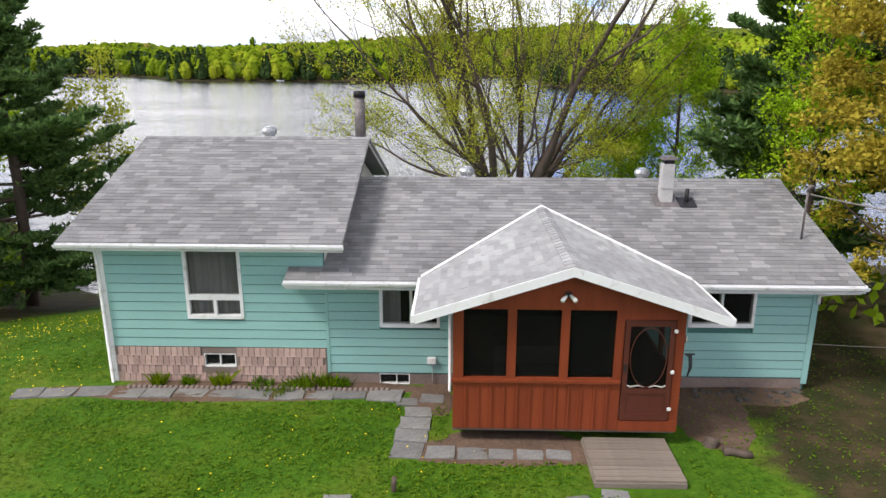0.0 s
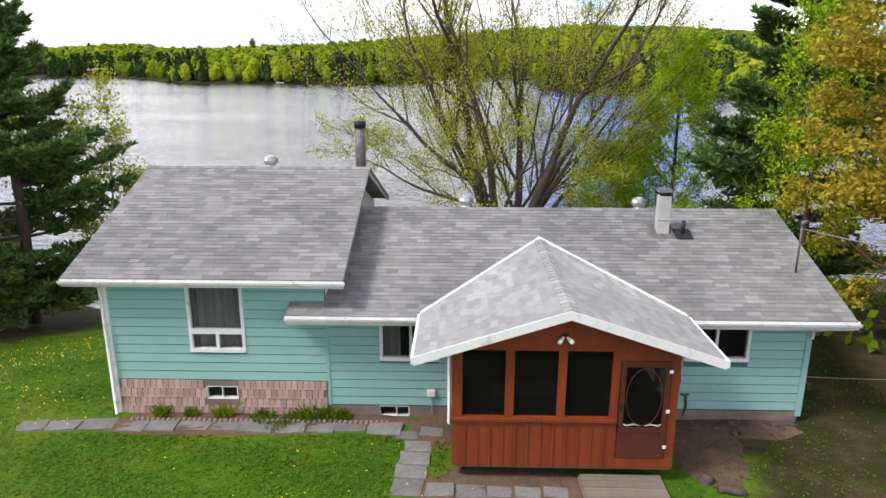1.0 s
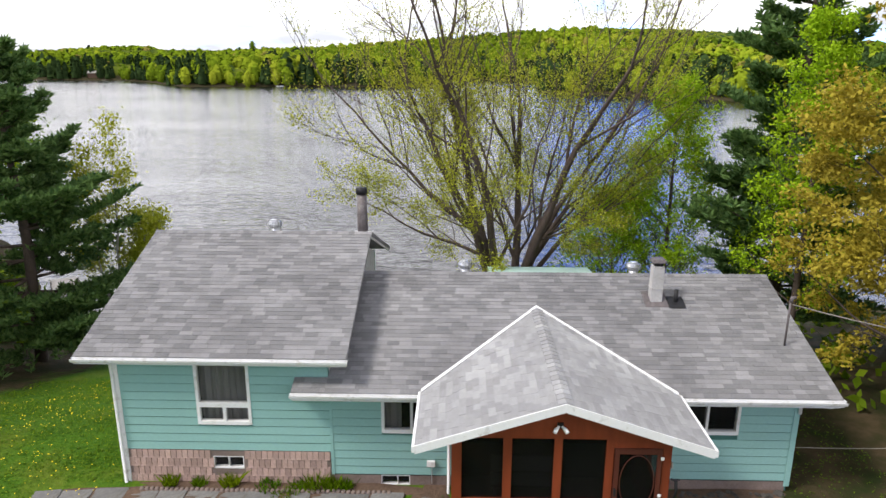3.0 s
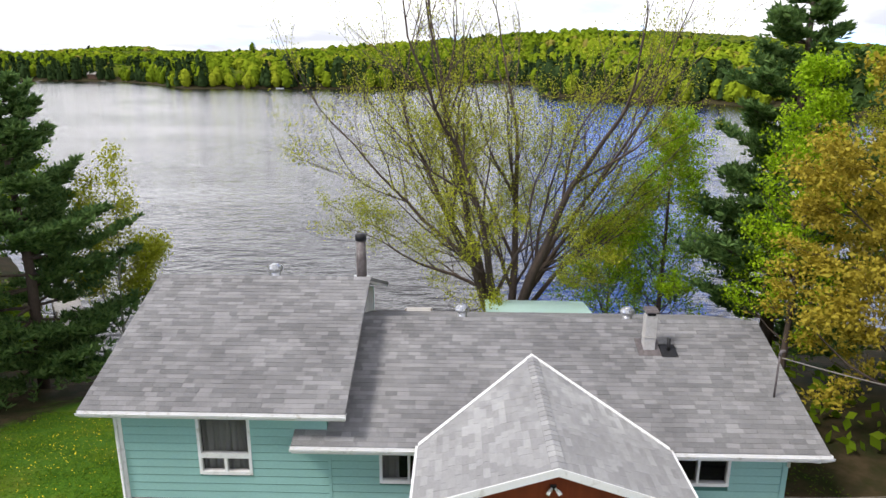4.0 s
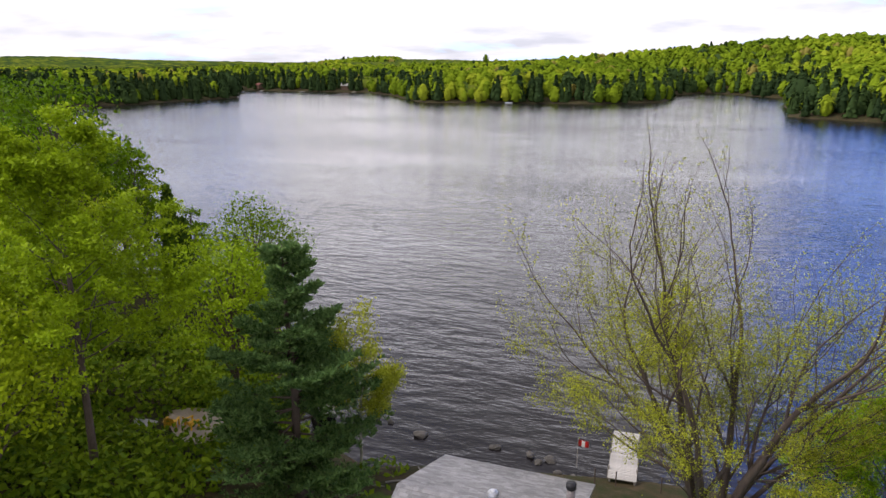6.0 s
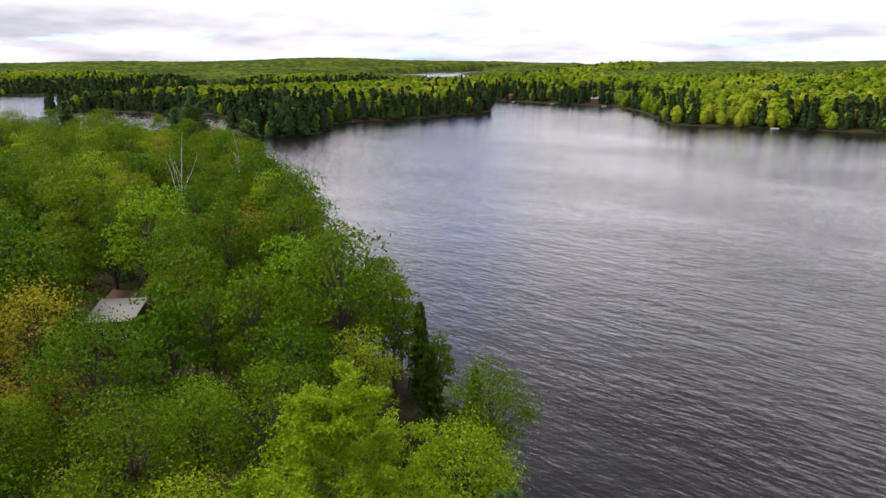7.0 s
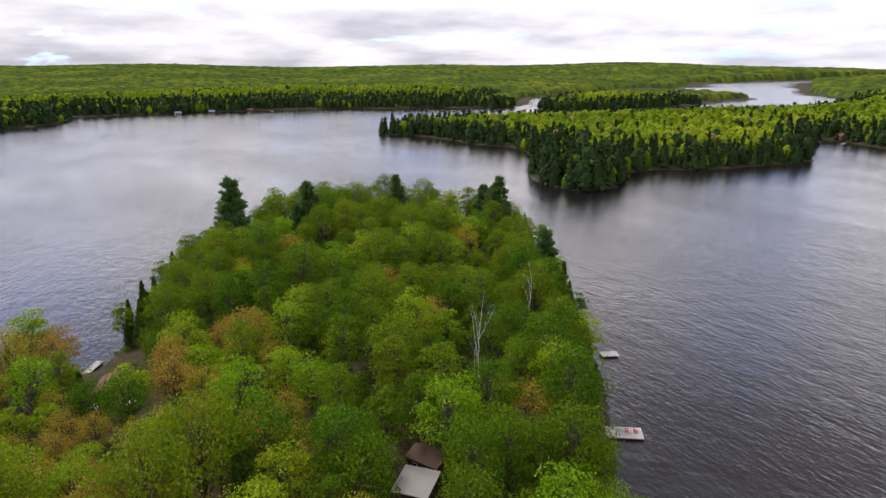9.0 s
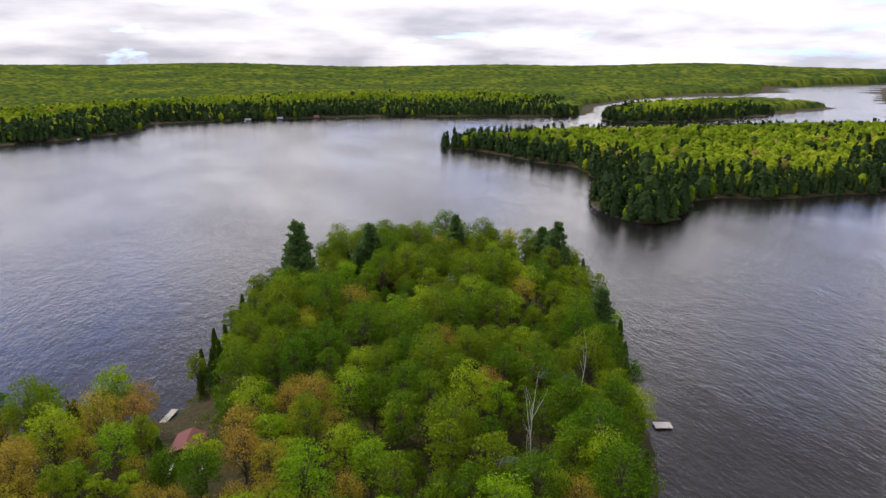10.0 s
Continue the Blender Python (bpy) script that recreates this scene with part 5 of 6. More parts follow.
M_GREYPAINT = surface("weathered_grey_paint", (0.50, 0.49, 0.48), 0.55, 14, 2.0, 0.18, 0.15, 0.003, stain=(0.3, 0.27, 0.25))
chim = thing("metal_chimney", local(5.48, 2.9, 3.80), "square white-grey metal chimney with a dark cap", "chimney")
bevel(part("shaft", Shape().box(-0.15, 0.15, -0.15, 0.15, -0.2, 0.95).box(-0.165, 0.165, -0.165, 0.165, 0.32, 0.36), M_GREYPAINT, chim), 0.012)
part("neck", Shape().box(-0.11, 0.11, -0.11, 0.11, 0.95, 1.06), M_BLACK, chim, "dark vent slots")
bevel(part("cap", Shape().hexa([(-0.19, -0.19, 1.05), (0.19, -0.19, 1.05), (0.19, 0.19, 1.05), (-0.19, 0.19, 1.05), (-0.15, -0.15, 1.14), (0.15, -0.15, 1.14), (0.15, 0.15, 1.14), (-0.15, 0.15, 1.14)]), M_SOOT, chim, "flat dark metal cap"), 0.01)
part("flashing", Shape().hexa([(-0.32, -0.34, -0.10), (0.32, -0.34, -0.10), (0.32, 0.3, 0.115), (-0.32, 0.3, 0.115), (-0.30, -0.32, -0.08), (0.30, -0.32, -0.08), (0.30, 0.28, 0.135), (-0.30, 0.28, 0.135)]), M_SOOT, chim, "grey flashing sheet")
vpipe = thing("vent_pipe", local(5.98, 2.75, 3.77), "short black vent pipe on a dark flashing", "pipe")
part("pipe", Shape().tube([(0, 0, -0.1), (0, 0, 0.36)], [0.055, 0.05], 12), M_BLACK, vpipe, smooth=True)
part("flashing", Shape().hexa([(-0.22, -0.25, -0.065), (0.22, -0.25, -0.065), (0.22, 0.2, 0.088), (-0.22, 0.2, 0.088), (-0.2, -0.23, -0.045), (0.2, -0.23, -0.045), (0.2, 0.18, 0.105), (-0.2, 0.18, 0.105)]), M_BLACK, vpipe)
mast = thing("service_mast", local(8.2, 1.2, 3.23), "dark grey steel service mast at the roof edge", "mast")
part("pole", Shape().tube([(0, 0, -0.1), (0, 0, 1.15)], [0.026, 0.026], 8), M_SOOT, mast, smooth=True)
part("weatherhead", Shape().tube([(0, 0, 1.13), (0.03, 0, 1.24), (0.12, 0, 1.25)], [0.04, 0.055, 0.04], 8), M_SOOT, mast, smooth=True)


def cable(name, a, b, sag, r, label):
    pts = [tuple(Vector(a).lerp(Vector(b), k / 16) - Vector((0, 0, sag * 4 * (k / 16) * (1 - k / 16)))) for k in range(17)]
    tagged(part(name, Shape().tube(pts, [r] * 17, 5), M_GREYWOOD), label, "cable")


cable("service_cable", tuple(HOUSE @ Vector((8.25, 1.2, 4.3))), (19.0, 12.0, 9.0), 0.5, 0.016, "grey overhead service cable to the mast")
cable("clothes_line", tuple(HOUSE @ Vector((8.15, 0.3, 1.0))), (14.5, 15.5, 5.5), 0.1, 0.010, "thin pale line tied to the house corner")

# ---- the screened porch ----
M_BROWN = surface("brown_boards", (0.12, 0.075, 0.05), 0.85, 12, 1.0, 0.25, 0.4, 0.01, stretch=(4, 4, 0.5))
porch = thing("screened_porch", HOUSE, "red-brown wooden screened porch with a light grey gable roof", "porch")
PX0, PX1, PY, PZ = 0.12, 4.44, -2.5, 0.33
AX, AZ = 2.28, 3.70
SL = 0.325


def porch_top(x):
    return AZ - 0.17 - SL * abs(x - AX)


def upright(name, x0, x1, y0, y1, z0, mat=M_RED, z1=None):
    a, b = (porch_top(x0), porch_top(x1)) if z1 is None else (z1, z1)
    s = Shape().hexa([(x0, y0, z0), (x1, y0, z0), (x1, y1, z0), (x0, y1, z0), (x0, y0, a), (x1, y0, b), (x1, y1, b), (x0, y1, a)])
    return part(name, s, mat, porch)


WZ0, WZ1 = 1.42, 2.80
for x0, x1 in ((PX0, 0.32), (1.14, 1.31), (2.14, 2.30), (3.16, 3.31), (4.27, PX1)):
    upright("post", x0, x1, PY, PY + 0.10, PZ + 0.02)
for x0, x1 in ((0.32, 1.14), (1.31, 2.14), (2.30, 3.16)):
    part("window_sill", Shape().box(x0, x1, PY - 0.01, PY + 0.1, WZ0 - 0.05, WZ0), M_RED, porch)
    s = Shape()
    a, b = max(porch_top(x0), 0), max(porch_top(x1), 0)
    t0, t1 = min(WZ1, a - 0.05), min(WZ1, b - 0.05)
    s.hexa([(x0, PY, t0), (x1, PY, t1), (x1, PY + 0.1, t1), (x0, PY + 0.1, t0), (x0, PY, a), (x1, PY, b), (x1, PY + 0.1, b), (x0, PY + 0.1, a)])
    part("gable_panel", s, M_RED, porch)
    scr = part("screen", Shape().hexa([(x0, PY + 0.05, WZ0), (x1, PY + 0.05, WZ0), (x1, PY + 0.054, WZ0), (x0, PY + 0.054, WZ0), (x0, PY + 0.05, t0), (x1, PY + 0.05, t1), (x1, PY + 0.054, t1), (x0, PY + 0.054, t0)]), M_SCREEN, porch, "dark insect screen")
    scr.visible_shadow = False
# panel over the door, up to the roof line
part("gable_panel", Shape().hexa([(3.31, PY, 2.73), (4.27, PY, 2.73), (4.27, PY + 0.1, 2.73), (3.31, PY + 0.1, 2.73), (3.31, PY, porch_top(3.31)), (4.27, PY, 2.86), (4.27, PY + 0.1, 2.86), (3.31, PY + 0.1, porch_top(3.31))]), M_RED, porch)
part("sill_rail", Shape().box(PX0 - 0.03, 3.30, PY - 0.05, PY - 0.002, 1.33, 1.39), M_RED, porch)
bot = [PX0 + (3.31 - PX0) * k / 13 for k in range(14)]
for a, b in zip(bot, bot[1:]):
    part("board", Shape().box(a + 0.002, b - 0.002, PY + 0.004, PY + 0.03, PZ, 1.37), M_RED, porch)
for a in bot[1:-1]:
    part("batten", Shape().box(a - 0.018, a + 0.018, PY - 0.018, PY + 0.003, PZ + 0.01, 1.33), M_RED, porch)
part("skirt_board", Shape().box(3.31, PX1, PY - 0.02, PY + 0.09, PZ, 0.55), M_RED, porch)
# side walls
for x, sg in ((PX0, 1), (PX1 - 0.08, 1)):
    part("side_wall", Shape().box(x, x + 0.08, PY + 0.1, -0.04, PZ, 1.40), M_RED, porch)
    part("side_rail", Shape().box(x, x + 0.08, PY + 0.1, -0.04, 2.44, 2.62), M_RED, porch)
    part("side_post", Shape().box(x + 0.002, x + 0.078, -1.3, -1.2, 1.40, 2.44), M_RED, porch)
part("porch_floor", Shape().box(PX0, PX1, PY + 0.1, -0.04, PZ - 0.1, PZ + 0.05), M_PORCHFLOOR, porch, "dark porch floor")
part("porch_wall", Shape().box(PX0 + 0.1, PX1 - 0.1, -0.12, -0.05, PZ + 0.05, 2.55), M_BROWN, porch, "grey inner wall")
# inner door and ceiling carry the porch's gloom in their colour
part("inner_door", Shape().box(2.75, 3.6, -0.16, -0.122, PZ + 0.05, 2.35), M_UNLIT, porch, "inner door coloured near-black for the shade inside the porch")
part("ceiling_board", Shape().box(PX0 + 0.1, PX1 - 0.1, PY + 0.12, -0.06, 2.62, 2.64), M_UNLIT, porch)
part("transom", Shape().box(3.31, 4.27, PY + 0.002, PY + 0.098, 2.622, 2.728), M_RED, porch)
# the screen door
door = part("screen_door", Shape().box(3.33, 3.42, PY - 0.03, PY + 0.02, 0.57, 2.62).box(4.16, 4.25, PY - 0.03, PY + 0.02, 0.57, 2.62).box(3.42, 4.16, PY - 0.03, PY + 0.02, 2.50, 2.62).box(3.42, 4.16, PY - 0.03, PY + 0.02, 0.57, 0.70).box(3.42, 4.16, PY - 0.028, PY + 0.015, 1.12, 1.24), M_DOOR, porch, "dark red wooden screen door")
part("kick_panel", Shape().box(3.42, 4.16, PY - 0.015, PY + 0.005, 0.70, 1.12), M_DOOR, door)
scr = part("door_screen", Shape().box(3.42, 4.16, PY - 0.004, PY, 1.24, 2.50), M_SCREEN, door, "dark insect screen")
scr.visible_shadow = False
ring = [(3.79 + 0.34 * math.cos(a), PY - 0.02, 1.87 + 0.60 * math.sin(a)) for a in [2 * math.pi * k / 36 for k in range(37)]]
part("oval_trim", Shape().tube(ring, [0.009] * 37, 6, cap=False), M_DOOR, door, "curved oval trim", True)
scroll = Shape()
for sg in (-1, 1):
    scroll.tube([(3.79 + sg * 0.36, PY - 0.025, 1.30), (3.79 + sg * 0.30, PY - 0.025, 1.27), (3.79 + sg * 0.16, PY - 0.025, 1.30), (3.79 + sg * 0.05, PY - 0.025, 1.27)], [0.016, 0.02, 0.016, 0.012], 6)
part("scroll_trim", scroll, M_PALE, door, "pale worn scroll trim", True)
part("door_handle", Shape().box(3.34, 3.37, PY - 0.09, PY - 0.03, 1.62, 1.74).box(3.335, 3.375, PY - 0.1, PY - 0.08, 1.60, 1.76), M_BLACK, porch, "black handle")
for z in (0.78, 1.55, 2.38):
    bevel(part("hinge", Shape().box(4.22, 4.29, PY - 0.045, PY - 0.02, z, z + 0.07), M_WHITE, door, "white hinge"), 0.006)
lamp = part("flood_lamp", Shape().box(2.17, 2.29, PY - 0.05, PY, 3.06, 3.16), M_BLACK, porch, "twin security lamp")
for sg in (-1, 1):
    part("lamp_head", Shape().tube([(2.23 + sg * 0.03, PY - 0.05, 3.10), (2.23 + sg * 0.10, PY - 0.12, 3.05), (2.23 + sg * 0.125, PY - 0.16, 3.02)], [0.025, 0.045, 0.042], 10), M_BULB, lamp, "pale lamp head", True)
part("hook", Shape().tube([(4.46, PY - 0.0, 1.95), (4.55, PY - 0.05, 1.93), (4.57, PY - 0.06, 1.7), (4.53, PY - 0.04, 1.5)], [0.02, 0.035, 0.03, 0.012], 6).tube([(4.45, PY - 0.06, 1.97), (4.62, PY - 0.06, 1.97)], [0.018, 0.018], 6), M_BLACK, porch, "black iron hook by the door", True)
part("disc", Shape().tube([(4.46, PY + 0.05, 2.23), (4.48, PY + 0.05, 2.23)], [0.07, 0.07], 12), M_PALE, porch, "small pale disc")
bench = thing("porch_bench", local(1.7, -0.9, PZ + 0.05), "dark slatted bench inside the porch", "bench")
part("seat", Shape().box(-0.7, 0.7, -0.25, 0.25, 0.38, 0.44), M_GREYWOOD, bench)
part("backrest", Shape().box(-0.7, 0.7, 0.2, 0.25, 0.5, 0.9), M_GREYWOOD, bench)
for sx in (-0.62, 0.62):
    part("leg", Shape().box(sx - 0.03, sx + 0.03, -0.22, 0.22, 0, 0.38), M_GREYWOOD, bench)

# porch roof
PF, PB = -2.78, -0.55
HALF = 2.87
EZ = AZ - SL * HALF
BACK = 2.45
roof_pl, roof_pr = None, None
for sg, nm in ((-1, "l"), (1, "r")):
    xe = AX + sg * HALF
    s = Shape()
    top = [(xe, PF, EZ), (AX, PF, AZ), (AX, BACK, AZ), (xe, PB, EZ)]
    low = [(x, y, z - 0.10) for x, y, z in top]
    if sg > 0:
        top, low = top[::-1], low[::-1]
    s.hexa(low + top)
    slope = part("roof_slope", s, M_SHINGLE_NEW, porch, "light grey shingled slope")
    L = math.hypot(HALF, SL * HALF)
    count = 0
    rest = Shape()
    rows = int(L / 0.15)
    for c in shingles((xe, PF, EZ), (0, 1, 0), (-sg * HALF, 0, SL * HALF), 6.0, rows, L / rows, 0.34, 60 + sg, None, lambda q: (PB - PF) + (BACK - PB) * q / L, 0.013):
        if count < 150 and c[0].y < -1.0:
            o = c[0].copy()
            me = Shape().hexa([p - o for p in c]).mesh("shingle", M_SHINGLE_NEW)
            ob = part("shingle", me, None, slope)
            ob.location = o
            count += 1
        else:
            rest.hexa(c)
    part("shingles", rest, M_SHINGLE_NEW, slope)["kind"] = "stuff"
    # front fascia, eave edge and valley flashing
    f = Shape()
    pts = [(xe, EZ - 0.165), (AX, AZ - 0.165), (AX, AZ + 0.012), (xe, EZ + 0.012)]
    if sg > 0:
        pts = [pts[1], pts[0], pts[3], pts[2]]
    f.hexa([(pts[0][0], PF - 0.03, pts[0][1]), (pts[1][0], PF - 0.03, pts[1][1]), (pts[1][0], PF - 0.002, pts[1][1]), (pts[0][0], PF - 0.002, pts[0][1]),
            (pts[3][0], PF - 0.03, pts[3][1]), (pts[2][0], PF - 0.03, pts[2][1]), (pts[2][0], PF - 0.002, pts[2][1]), (pts[3][0], PF - 0.002, pts[3][1])])
    part("fascia", f, M_WHITE, porch, "white gable fascia")
    x0, x1 = sorted((xe, xe + sg * 0.06))
    part("eave_edge", Shape().box(x0, x1, PF - 0.03, PB, EZ - 0.13, EZ + 0.004), M_WHITE, porch, "white eave edge")
    v = Shape()
    a, b = Vector((xe, PB, EZ)), Vector((AX, BACK, AZ))
    w = Vector((0, 0.055, 0.012))
    base = [a - w, b - w, b + w, a + w]
    up = [p + Vector((0, 0, 0.035)) for p in base]
    if sg > 0:
        base, up = base[::-1], up[::-1]
    v.hexa(base + up)
    part("valley_flashing", v, M_WHITE, porch, "white valley flashing")
    if sg < 0:
        roof_pl = slope
n = 26
for i in range(n):
    caps = Shape()
    y0, y1 = PF + (BACK - PF) * i / n, PF + (BACK - PF) * (i + 1) / n + 0.03
    for sg in (-1, 1):
        p = [(AX, y0, AZ + 0.008), (AX + sg * 0.15, y0, AZ - 0.15 * SL + 0.008), (AX + sg * 0.15, y1, AZ - 0.15 * SL + 0.008), (AX, y1, AZ + 0.008)]
        t = [(q[0], q[1], q[2] + (0.028 if q[1] == y0 else 0.012)) for q in p]
        caps.hexa((p + t) if sg > 0 else (p[::-1] + t[::-1]))
    part("ridge_cap", caps, M_SHINGLE_NEW, roof_pl)

# the mint roof of the lean-to behind the house
lean = thing("lean_to", HOUSE, "lean-to with a pale mint metal roof behind the house", "shed")
part("roof", Shape().hexa([(1.3, 8.3, 2.58), (5.1, 8.3, 2.62), (5.15, 10.7, 2.27), (1.35, 11.1, 2.15), (1.3, 8.3, 2.63), (5.1, 8.3, 2.67), (5.15, 10.7, 2.32), (1.35, 11.1, 2.20)]), M_MINT, lean, "pale mint roof sheet")
for x, y in ((1.45, 10.9), (5.0, 10.5), (3.2, 10.7)):
    part("post", Shape().box(x - 0.05, x + 0.05, y - 0.05, y + 0.05, -2.4, 2.2), M_GREYWOOD, lean)

# meter, ramp, path
meter = thing("meter_box", local(-0.39, -0.032, 0.63), "small pale meter box on the siding", "meter")
bevel(part("box", Shape().box(-0.1, 0.1, -0.08, 0, -0.08, 0.08), M_WHITE, meter), 0.012)
part("conduit", Shape().tube([(0.02, -0.03, -0.08), (0.02, -0.03, -0.55)], [0.012, 0.012], 6), M_METAL, meter)

deck = thing("entry_deck", local(0, 0, 0), "low weathered grey-brown plank deck before the porch door", "deck")
n = 13
dm = Shape().box(0, 1.59, 0.004, 0.105, 0, 0.04).mesh("plank", M_DECK)
for k in range(n):
    ob = part("plank", dm, None, deck)
    ob.location = (2.66, -3.86 + k * 0.1085, 0.10 + 0.003 * math.sin(k * 2.3))
part("rim_board", Shape().box(2.64, 2.68, -3.85, -2.45, -0.1, 0.095), M_DECK, deck)
part("rim_board", Shape().box(4.21, 4.25, -3.85, -2.45, -0.1, 0.095), M_DECK, deck)
part("rim_board", Shape().box(2.64, 4.25, -3.89, -3.852, -0.1, 0.095), M_DECK, deck)

rng_s = random.Random(14)


def flagstone(x, y, sx, sy, turn, group):
    """A flat stone of uneven outline."""
    n = 8
    top, low = [], []
    for k in range(n):
        a = 2 * math.pi * k / n
        c, s_ = math.cos(a), math.sin(a)
        q = max(abs(c), abs(s_))
        r = rng_s.uniform(0.9, 1.04) / q
        top.append((c * r * sx / 2 * 0.96, s_ * r * sy / 2 * 0.96, 0.035))
        low.append((c * r * sx / 2, s_ * r * sy / 2, -0.06))
    s = Shape()
    b = len(s.v)
    s.v += low + top
    s.f.append(tuple(b + n + k for k in range(n)))
    for k in range(n):
        s.f.append((b + k, b + (k + 1) % n, b + n + (k + 1) % n, b + n + k))
    ob = part("flagstone", s, M_FLAG)
    m = HOUSE @ pose(x, y, rng_s.uniform(-0.01, 0.01), rng_s.uniform(-2, 2), rng_s.uniform(-2, 2), turn)
    ob.matrix_world = m
    tagged(ob, "worn grey flagstone set in the lawn", "paving stone", group)


x = -9.45
while x < -1.3:
    w = rng_s.uniform(0.62, 0.82)
    flagstone(x, -0.62 + 0.05 * math.sin(x * 2) - (0.12 if x < -8 else 0), w, rng_s.uniform(0.44, 0.52), rng_s.uniform(-5, 5) + (8 if x < -8 else 0), "stones of the wall path")
    x += w + 0.005
for x, y, sx, sy in [(-0.62, -1.35, 0.62, 0.44), (-0.66, -1.82, 0.66, 0.47), (-0.70, -2.3, 0.68, 0.47), (-0.74, -2.82, 0.64, 0.54), (-0.1, -2.88, 0.6, 0.46), (0.5, -2.9, 0.6, 0.42), (1.05, -2.92, 0.5, 0.36), (1.6, -2.92, 0.52, 0.34), (2.15, -2.9, 0.5, 0.34), (-0.9, -0.9, 0.5, 0.35), (-0.35, -0.75, 0.55, 0.4), (-1.82, -4.45, 0.5, 0.4), (2.95, -4.2, 0.5, 0.5), (2.3, -4.3, 0.42, 0.3)]:
    flagstone(x, y, sx, sy, rng_s.uniform(-6, 6), "stones of the door path")


def patch(name, cx, cy, rx, ry, mat, label, lift=0.02, seed=0):
    """A low uneven mound of soil or gravel on the ground."""
    rng = random.Random(seed)
    n, rings = 28, 6
    s = Shape()
    s.v.append((0, 0, lift))
    for k in range(1, rings + 1):
        f = k / rings
        for j in range(n):
            a = 2 * math.pi * j / n
            w = 1 + 0.10 * math.sin(a * 3 + seed) + 0.06 * math.sin(a * 7 + seed * 2)
            s.v.append((rx * f * w * math.cos(a), ry * f * w * math.sin(a), lift * (1 - f ** 3) - 0.03 * (k == rings) + rng.uniform(0, 0.012)))
    for j in range(n):
        s.f.append((0, 1 + j, 1 + (j + 1) % n))
    for k in range(rings - 1):
        for j in range(n):
            a, b = 1 + k * n, 1 + (k + 1) * n
            s.f.append((a + j, b + j, b + (j + 1) % n, a + (j + 1) % n))
    ob = part(name, s, mat, smooth=True)
    ob.matrix_world = local(cx, cy, 0)
    return tagged(ob, label, "soil", kind="structure")


patch("soil_bed", -5.0, -0.2, 2.9, 0.22, M_SOIL, "dark soil bed along the wall", 0.03, 1)
patch("soil_bed", -1.7, -0.25, 1.3, 0.3, M_SOIL, "dark soil bed along the wall", 0.035, 2)
patch("soil_ground", 1.3, -2.68, 2.2, 0.72, M_SOIL, "bare brown soil before the porch", 0.02, 3)
patch("soil_ground", -0.35, -0.7, 0.55, 0.9, M_SOIL, "bare brown soil beside the porch", 0.02, 4)
patch("soil_ground", 6.6, -0.35, 1.7, 0.5, M_SOIL, "bare brown soil with stones by the wall", 0.04, 5)

patch("soil_ground", 5.5, -1.3, 1.0, 1.5, M_SOIL, "bare dark soil at the porch corner", 0.02, 6)
patch("soil_bed", -5.4, -0.6, 4.3, 0.42, M_SOIL, "dark soil under the stone path", 0.02, 7)
edge_mesh = Shape().tube([(0, 0, -0.05), (0, 0, 0.05), (0, 0, 0.085)], [0.062, 0.062, 0.035], 8).mesh("edging_block", M_CONCRETE, True)
edging = thing("garden_edging", HOUSE, "scalloped grey concrete edging along the flower bed", "edging")
for k in range(50):
    ob = part("edging_block", edge_mesh, None, edging)
    ob.location = (-7.3 + k * 0.121, -0.40 + 0.012 * math.sin(k * 0.7), 0.0)


def blades(rng, x, y, n, r, h, w):
    """Upright blades of a clump, as quads."""
    a = rng.uniform(0, 2 * np.pi, n)
    d = r * np.sqrt(rng.random(n))
    px, py = x + d * np.cos(a), y + d * np.sin(a)
    lean = rng.normal(0, 0.35, (n, 2))
    H = h * rng.uniform(0.55, 1.15, n)
    t = rng.uniform(0, np.pi, n)
    cx, cy = np.cos(t) * w / 2, np.sin(t) * w / 2
    z = np.zeros(n)
    v = np.stack([np.stack([px - cx, py - cy, z - 0.02], 1), np.stack([px + cx, py + cy, z - 0.02], 1),
                  np.stack([px + lean[:, 0] * H * 0.5 + cx * 0.8, py + lean[:, 1] * H * 0.5 + cy * 0.8, H * 0.6], 1), np.stack([px + lean[:, 0] * H, py + lean[:, 1] * H, H], 1)], 1)
    return v.reshape(-1, 3), np.arange(4 * n).reshape(n, 4)


rng_g = np.random.default_rng(3)
for x, y, r, h in [(-6.7, -0.18, 0.18, 0.3), (-6.0, -0.2, 0.16, 0.22), (-5.25, -0.2, 0.18, 0.34), (-4.3, -0.25, 0.28, 0.2), (-3.6, -0.3, 0.25, 0.18), (-3.2, -0.18, 0.28, 0.34), (-2.8, -0.2, 0.22, 0.32), (-2.4, -0.2, 0.14, 0.22), (-3.9, -0.55, 0.3, 0.12)]:
    V, Q = blades(rng_g, 0, 0, 130, r, h, 0.03)
    ob = part("flower_clump", fast_mesh("flower_clump", V, Q, F_GREEN))
    ob.matrix_world = local(x, y, 0.0)
    tagged(ob, "clump of green tulip leaves in the flower bed", "plant", "clumps of the flower bed")


